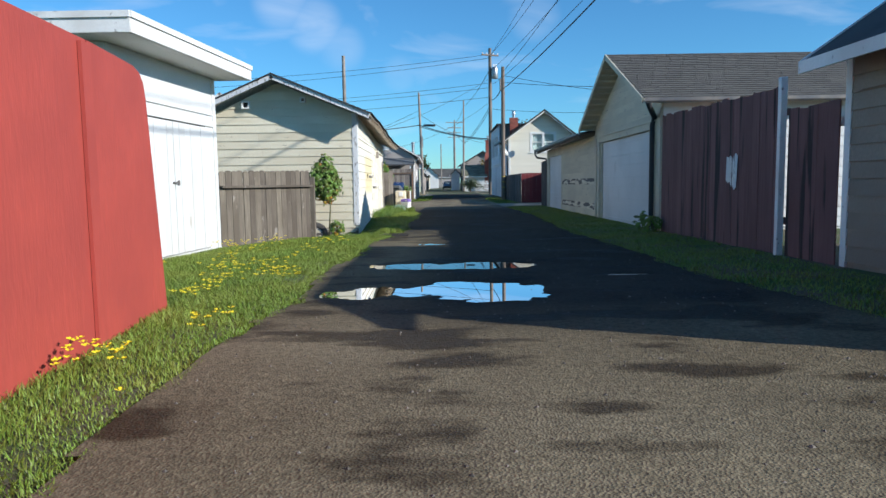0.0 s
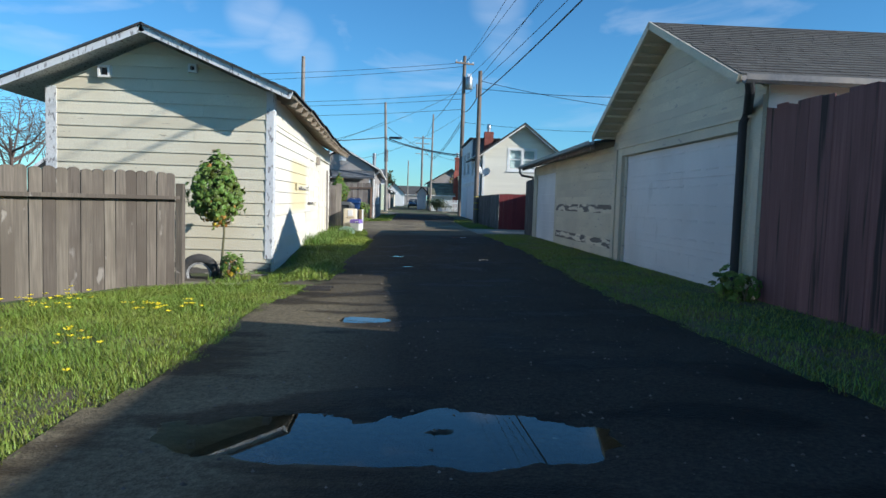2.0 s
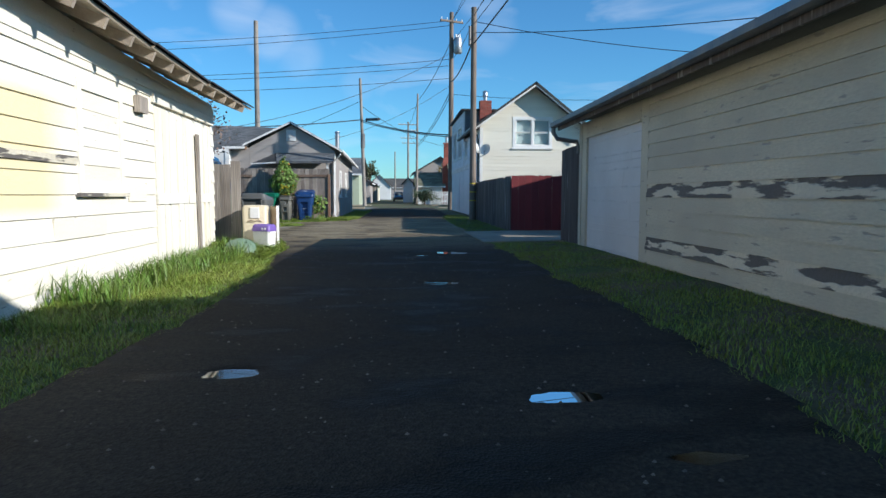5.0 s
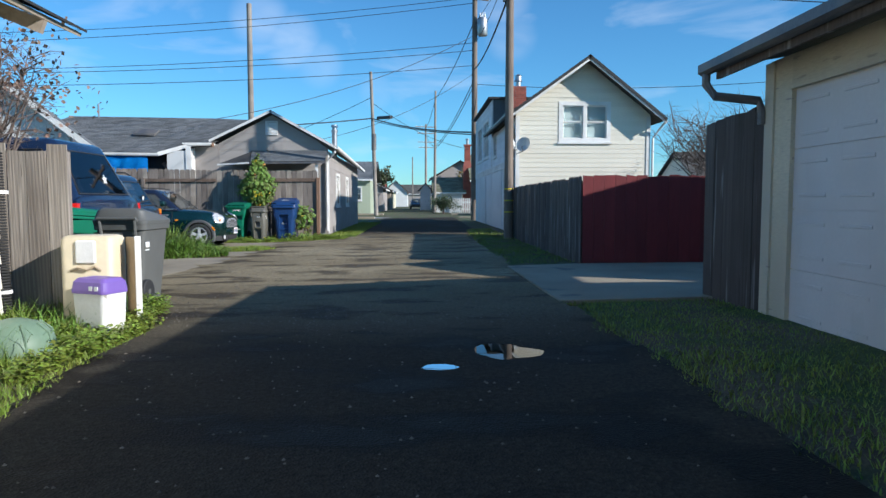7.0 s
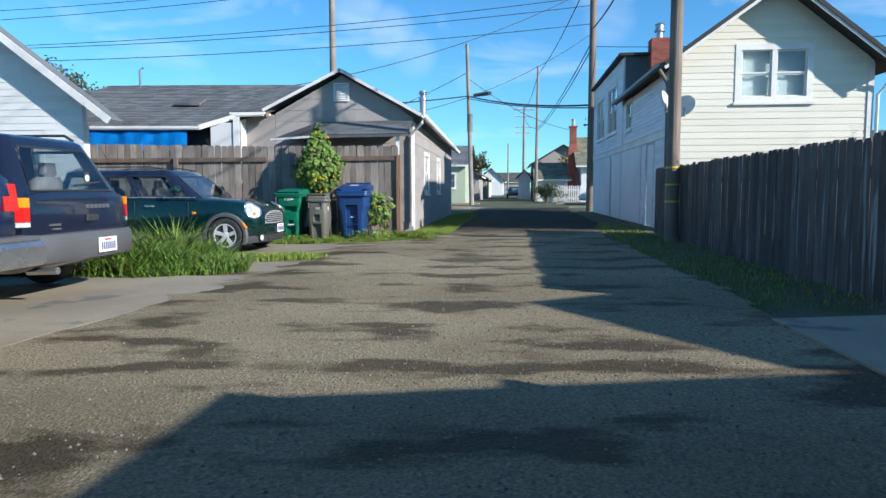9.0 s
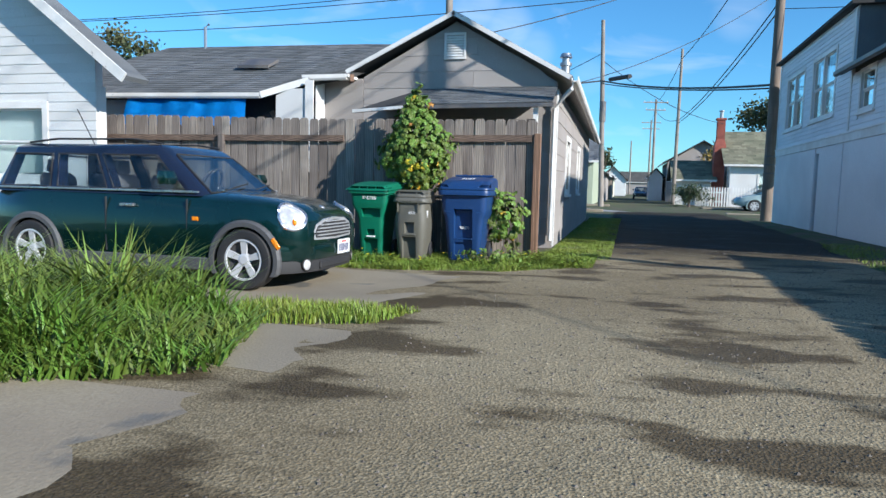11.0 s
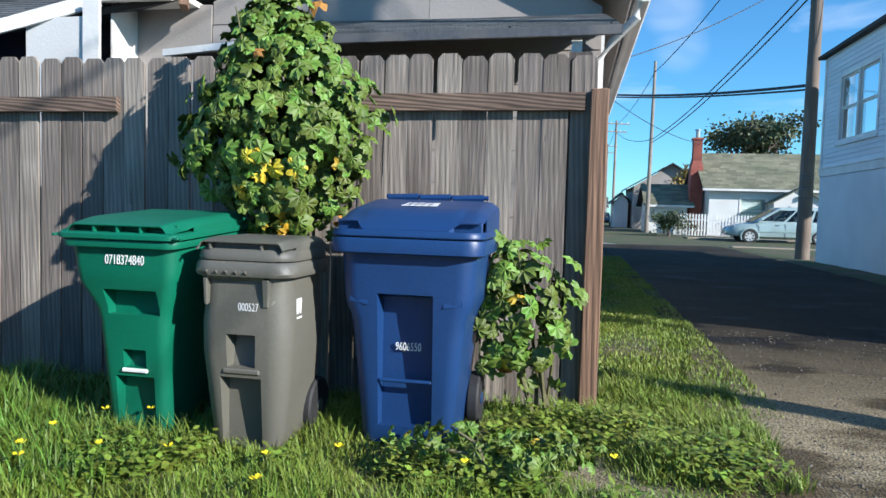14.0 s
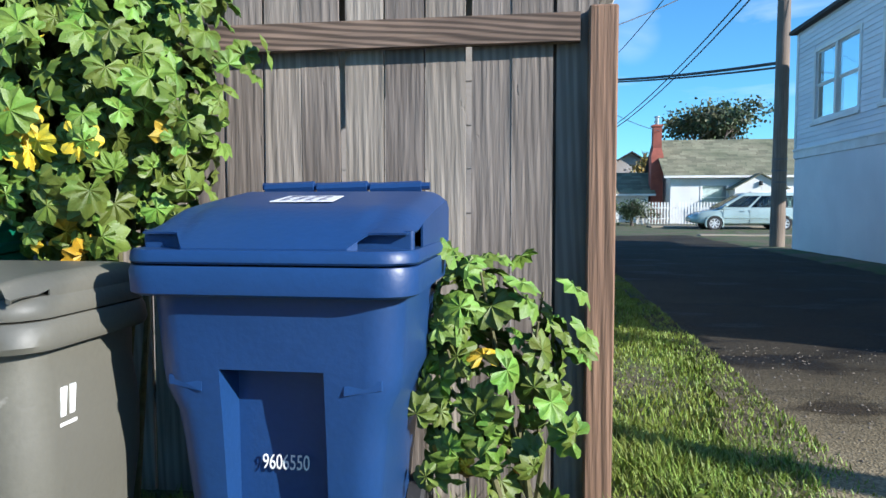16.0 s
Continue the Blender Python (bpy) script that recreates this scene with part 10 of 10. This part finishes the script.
def tree(name, label, x, y, h, crown, trunk_r, count, size, seed, leafy=True, material=None, crown_z=0.72, flat=0.6, z0=None, limbs=9):
    """A tapered trunk with forking limbs and a ragged crown of small leaves or bare twigs."""
    rng = random.Random(seed)
    t = thing(name, label, "tree" if h > 4 else "shrub", "")
    zb = gz(x) if z0 is None else z0
    bm = bmesh.new()
    tips = []
    tube(bm, [(x, y, zb - 0.1), (x + rng.uniform(-0.1, 0.1) * h * 0.3, y, zb + h * 0.3), (x, y, zb + h * 0.6)], [trunk_r, trunk_r * 0.75, trunk_r * 0.4], 9)
    for k in range(limbs):
        a = 2 * math.pi * k / limbs + rng.uniform(-0.4, 0.4)
        s = Vector((x, y, zb + h * rng.uniform(0.12 if not leafy else 0.3, 0.55)))
        e = Vector((x + crown * rng.uniform(0.45, 0.95) * math.cos(a), y + crown * rng.uniform(0.45, 0.95) * math.sin(a), zb + h * rng.uniform(0.6, 0.97)))
        tube(bm, [s, s.lerp(e, 0.5) + Vector((0, 0, -0.04 * h)), e], [trunk_r * 0.45, trunk_r * 0.28, trunk_r * 0.08], 6)
        for j in range(4 if leafy else 16):
            f = rng.uniform(0.35, 1.0)
            p = s.lerp(e, f)
            q = p + Vector((rng.uniform(-1, 1), rng.uniform(-1, 1), rng.uniform(-0.2, 1.1))) * crown * (0.35 if leafy else 0.30)
            tube(bm, [p, p.lerp(q, 0.5) + Vector((rng.uniform(-0.05, 0.05), 0, rng.uniform(0, 0.06))) * crown, q], [trunk_r * 0.14, trunk_r * 0.09, trunk_r * 0.03], 4, False)
            tips.append(q)
            if not leafy:
                for _ in range(4):
                    w = q.lerp(p, rng.uniform(0, 0.6))
                    e2 = w + Vector((rng.uniform(-1, 1), rng.uniform(-1, 1), rng.uniform(-0.3, 1.0))) * crown * 0.16
                    tube(bm, [w, e2], [trunk_r * 0.05, trunk_r * 0.02], 3, False)
    part("trunk", bm, M["twig"], t)
    if count:
        verts, faces = [], []
        cz = zb + h * crown_z
        clumps = [Vector((rng.gauss(0, 0.42) * crown, rng.gauss(0, 0.42) * crown, rng.gauss(0, 0.30) * crown * flat)) for _ in range(34)]
        for k in range(count):
            o = clumps[rng.randrange(len(clumps))]
            p = Vector((x, y, cz)) + o + Vector((rng.gauss(0, 1), rng.gauss(0, 1), rng.gauss(0, 0.8))) * crown * 0.15
            d = Vector((rng.gauss(0, 1), rng.gauss(0, 1), rng.gauss(0, 1))).normalized() * size * rng.uniform(0.6, 1.3)
            e = d.cross(Vector((rng.gauss(0, 1), rng.gauss(0, 1), rng.gauss(0, 1)))).normalized() * size * 0.45
            b0 = len(verts)
            verts += [p - d * 0.5, p + e, p + d * 0.5, p - e]
            faces.append((b0, b0 + 1, b0 + 2, b0 + 3))
        me = bpy.data.meshes.new("crown")
        me.from_pydata(verts, [], faces)
        me.materials.append(material or M["leaf_dark"])
        tagged(shared("crown", me, t), kind="stuff")
    return t


tree("tree", "broad dark evergreen tree behind the bungalow", 17.0, 101.0, 9.8, 4.2, 0.35, 5200, 0.32, 21, crown_z=0.82, flat=0.7)
tree("tree", "dark evergreen tree along the far alley", -0.2, 113.0, 5.6, 1.9, 0.25, 2600, 0.30, 22, crown_z=0.75, flat=0.9)
tree("tree", "yellowing autumn tree by the grey house", 12.2, 95.0, 6.0, 2.0, 0.2, 2500, 0.25, 23, material=pmat("autumn leaf", (0.26, 0.17, 0.03), (0.18, 0.14, 0.03), 0.6, 0.2, 20, 0.5, 0, island=0.35), crown_z=0.72)
tree("tree", "dark conifer beyond the white house", -11.6, 48.6, 5.6, 1.5, 0.3, 9000, 0.11, 24, crown_z=0.70, flat=1.3)
tree("shrub", "clipped dark hedge bush by the picket fence", 7.3, 77.4, 1.6, 1.1, 0.1, 2500, 0.10, 25, crown_z=0.5, flat=0.7)
tree("shrub", "bare tangled brown shrub behind the red gate", 13.6, 37.5, 3.5, 2.3, 0.09, 0, 0.1, 26, leafy=False, limbs=30)
tree("shrub", "bare tangled brown shrub behind the red gate", 15.8, 39.0, 3.3, 2.2, 0.09, 0, 0.1, 27, leafy=False, limbs=28)
tree("shrub", "bare grey shrub beside the cream outbuilding", -5.0, 20.0, 3.9, 1.7, 0.07, 0, 0.1, 30, leafy=False, limbs=14)
tree("shrub", "bare tangled brown shrub behind the red gate", 12.4, 35.2, 2.3, 1.3, 0.05, 0, 0.1, 28, leafy=False, limbs=12)
tree("shrub", "sparse reddish shrub above the short grey fence", 0.75, 27.2, 3.0, 1.0, 0.05, 900, 0.055, 29, leafy=False, limbs=20, material=pmat("reddish leaf", (0.22, 0.12, 0.10), (0.16, 0.12, 0.08), 0.6, 0.2, 20, 0.5, 0, island=0.3), crown_z=0.82)


# ---- grass ----
def scatter(n, poly, seed, keep=None, tall=None):
    """Random spots inside a polygon, on the ground."""
    rng = np.random.default_rng(seed)
    px, py = np.array([p[0] for p in poly]), np.array([p[1] for p in poly])
    out = []
    while len(out) < n:
        xs, ys = rng.uniform(px.min(), px.max(), n), rng.uniform(py.min(), py.max(), n)
        for x, y in zip(xs, ys):
            inside = False
            j = len(poly) - 1
            for i in range(len(poly)):
                if (py[i] > y) != (py[j] > y) and x < (px[j] - px[i]) * (y - py[i]) / (py[j] - py[i]) + px[i]:
                    inside = not inside
                j = i
            if inside and (keep is None or keep(x, y)):
                s = 0.75 + 0.45 * noise.noise((x * 1.3, y * 1.3, 3.0))
                if tall:
                    s *= tall(x, y)
                out.append((x, y, gz(x) - hollow(x, y) - 0.01, max(0.25, s)))
                if len(out) >= n:
                    break
    return out


left_keep = lambda x, y: x < edge_left(y) + 0.05 + 0.12 * noise.noise((x * 3, y * 3, 1.0))
right_keep = lambda x, y: x > edge_right(y) - 0.05 + 0.12 * noise.noise((x * 3, y * 3, 2.0))
fade = lambda x, y: 0.55 + 0.55 * min(1.0, max(0.0, (edge_left(y) - x) / 0.6))
blades("grass_verge", scatter(110000, [(1.7, -1.5), (3.2, -1.5), (3.2, 12.3), (1.5, 12.3), (0.2, 10.2), (-0.3, 6.9), (1.5, 4.2)], 1, left_keep, fade), 0.085, 0.006, M["grass"], "lush green grass verge below the red fence", 1, 0.95)
blades("grass_verge", scatter(42000, [(2.0, 13.0), (3.5, 13.0), (3.5, 26.6), (1.8, 26.6)], 2, left_keep, lambda x, y: fade(x, y) * (0.7 if y < 18.5 else 1.15)), 0.095, 0.007, M["grass"], "green grass verge along the cream house", 2, 0.95)
blades("grass_tuft", scatter(3500, [(1.7, 19.5), (2.5, 19.5), (2.6, 26.9), (1.7, 26.9)], 3, left_keep), 0.34, 0.012, M["grass_tall"], "long rank grass at the foot of the cream wall", 3, 0.8)
blades("grass_verge", scatter(50000, [(6.4, 2.0), (8.6, 2.0), (8.45, 27.2), (6.4, 27.2)], 4, right_keep), 0.060, 0.007, M["grass"], "short shaded grass verge below the garages", 4, 0.95)
blades("grass_verge", scatter(6000, [(6.6, 31.6), (8.1, 31.4), (7.9, 46.0), (7.0, 46.0)], 5, right_keep), 0.08, 0.009, M["grass"], "shaded grass strip below the long fence", 5)
blades("tall_grass", scatter(11000, [(-3.6, 33.6), (0.3, 33.45), (1.35, 34.1), (0.95, 35.3), (0.25, 35.7), (-3.6, 35.8)], 6, None, lambda x, y: (1.0 if x < 0.1 else max(0.4, 1.0 - 0.9 * (x - 0.1))) * (0.8 + 0.7 * noise.noise((x * 2.1, y * 2.1, 7.0)))), 0.72, 0.021, M["grass_tall"], "tall uncut grass strip between the parked cars", 6, 1.3)
blades("grass_tuft", scatter(3000, [(0.1, 35.1), (1.7, 35.6), (1.9, 36.2), (0.6, 36.2)], 16), 0.14, 0.010, M["grass"], "thin grass at the edge of the slabs", 16)
blades("grass_verge", scatter(52000, [(-1.6, 38.9), (0.8, 38.95), (2.0, 39.1), (3.1, 39.9), (3.1, 41.6), (2.4, 42.0), (2.2, 40.85), (-1.6, 40.85)], 7, None, lambda x, y: 0.55 + 1.5 * max(0.0, 0.35 + noise.noise((x * 2.6, y * 2.6, 11.0)))), 0.095, 0.006, M["grass"], "sunlit green grass round the carts", 7, 0.9)
blades("grass_tuft", scatter(4200, [(-1.4, 39.0), (0.3, 39.2), (0.5, 40.6), (-1.4, 40.7)], 8), 0.22, 0.008, M["grass_tall"], "longer seeding grass beside the green cart", 8, 0.7)
blades("grass_verge", scatter(46000, [(2.30, 40.95), (3.3, 40.95), (3.3, 56.0), (2.2, 56.0)], 9), 0.065, 0.008, M["grass"], "shaded grass along the grey house", 9)
blades("grass_verge", scatter(3500, [(0.9, 24.6), (2.6, 24.4), (2.9, 26.9), (2.3, 27.3), (0.9, 26.4)], 10, left_keep), 0.13, 0.010, M["grass"], "weedy grass round the discarded cabinet", 10, 0.7)
blades("grass_verge", scatter(3500, [(1.4, 13.0), (3.2, 13.0), (3.0, 15.4), (1.0, 15.4)], 11, lambda x, y: left_keep(x, y) and noise.noise((x * 2.2, y * 2.2, 5)) > 0.05), 0.12, 0.010, M["grass"], "patchy grass before the cream house", 11)


def weeds(name, spots, material, label, seed):
    """Low broad-leaved weeds: a rosette of small oval leaves at each spot."""
    rng = random.Random(seed)
    verts, faces = [], []
    for x, y, z, s in spots:
        h = rng.uniform(0.05, 0.20) * s
        for k in range(6):
            a = rng.uniform(0, 2 * math.pi)
            l, w, up = rng.uniform(0.018, 0.04), rng.uniform(0.009, 0.017), rng.uniform(-0.3, 0.7)
            o = Vector((x + rng.gauss(0, 0.03), y + rng.gauss(0, 0.03), z + h * rng.uniform(0.5, 1.1)))
            d, e = Vector((math.cos(a), math.sin(a), up)) * l, Vector((-math.sin(a), math.cos(a), rng.uniform(-0.3, 0.3))) * w
            b0 = len(verts)
            verts += [o, o + d * 0.35 + e, o + d * 0.75 + e * 0.8, o + d, o + d * 0.75 - e * 0.8, o + d * 0.35 - e]
            faces.append(tuple(range(b0, b0 + 6)))
    me = bpy.data.meshes.new(name)
    me.from_pydata(verts, [], faces)
    me.materials.append(material)
    return tagged(new(name, me), label, "weeds", "", "stuff")


weeds("weeds", scatter(5200, [(1.0, 24.2), (2.9, 24.2), (2.95, 26.6), (2.6, 27.3), (2.2, 27.5), (1.55, 26.9), (1.0, 26.4)], 31, lambda x, y: (x - 2.36) ** 2 + (y - 25.0) ** 2 > 0.09 and left_keep(x, y) and (x > 2.75 or y > 24.95) or (y > 26.3 and x < 2.75 + 0.2 * noise.noise((x * 3, y * 3, 4.0)))), M["grass"], "low broad-leaved green weeds round the discarded cabinet", 31)


weeds("weeds", scatter(1100, [(-1.5, 38.95), (0.9, 38.95), (2.1, 39.2), (3.0, 40.0), (2.6, 41.0), (2.2, 40.7), (1.0, 39.7), (-1.5, 39.8)], 33, lambda x, y: noise.noise((x * 2.0, y * 2.0, 21.0)) > 0.02), M["grass"], "low broad-leaved green weeds in the grass round the carts", 33)


def flowers(name, spots, material, label, seed, size=0.022):
    rng = random.Random(seed)
    verts, faces = [], []
    for x, y, z, s in spots:
        h = 0.10 + 0.14 * s * rng.random()
        for k in range(5):
            a = 2 * math.pi * k / 5 + rng.random()
            c, sn = math.cos(a) * size, math.sin(a) * size
            b0 = len(verts)
            verts += [(x, y, z + h), (x + c - sn * 0.5, y + sn + c * 0.5, z + h + 0.010), (x + c * 1.2, y + sn * 1.2, z + h + 0.014), (x + c + sn * 0.5, y + sn - c * 0.5, z + h + 0.010)]
            faces.append((b0, b0 + 1, b0 + 2, b0 + 3))
    me = bpy.data.meshes.new(name)
    me.from_pydata(verts, [], faces)
    me.materials.append(material)
    return tagged(new(name, me), label, "flowers", "", "stuff")


patch = lambda x, y: left_keep(x, y) and noise.noise((x * 1.4, y * 1.4, 9.0)) > 0.24
flowers("sorrel_flowers", scatter(330, [(1.75, 1.0), (2.6, 1.0), (2.5, 10.0), (0.4, 10.4), (0.0, 7.0), (1.5, 4.2)], 31, patch), M["petal"], "scattered yellow wood sorrel flowers in the verge", 31)
flowers("sorrel_flowers", scatter(14, [(-1.2, 39.1), (0.6, 39.1), (2.4, 39.6), (0.2, 39.9)], 32), M["petal"], "scattered yellow wood sorrel flowers by the carts", 32, 0.018)


def pebbles(name, n, poly, seed, size, label):
    rng = random.Random(seed)
    verts, faces = [], []
    for x, y, z, s in scatter(n, poly, seed, lambda x, y: edge_left(y) + 0.1 < x < edge_right(y) - 0.1):
        r = size * rng.uniform(0.4, 1.4)
        zz = alley_z(x, y)
        b0 = len(verts)
        a = rng.uniform(0, 6.28)
        for k in range(5):
            t = a + 2 * math.pi * k / 5
            verts.append((x + r * math.cos(t) * rng.uniform(0.7, 1.2), y + r * math.sin(t) * rng.uniform(0.7, 1.2), zz - r * 0.2))
        verts.append((x, y, zz + r * 0.65))
        faces += [(b0 + k, b0 + (k + 1) % 5, b0 + 5) for k in range(5)]
    me = bpy.data.meshes.new(name)
    me.from_pydata(verts, [], faces)
    me.materials.append(M["pebble"])
    return tagged(new(name, me), label, "gravel", "", "stuff")


M["pebble"] = pmat("grey brown pebble", (0.15, 0.13, 0.105), (0.11, 0.095, 0.078), 0.9, 0.2, 40, 2, 0, island=0.5)
pebbles("gravel", 1800, [(2.6, -1.0), (7.4, -1.0), (7.4, 26.0), (2.6, 26.0)], 51, 0.012, "loose small stones on the alley")
pebbles("gravel", 9000, [(2.1, 26.0), (7.4, 26.0), (7.4, 44.0), (2.1, 44.0)], 52, 0.011, "loose small stones on the alley")
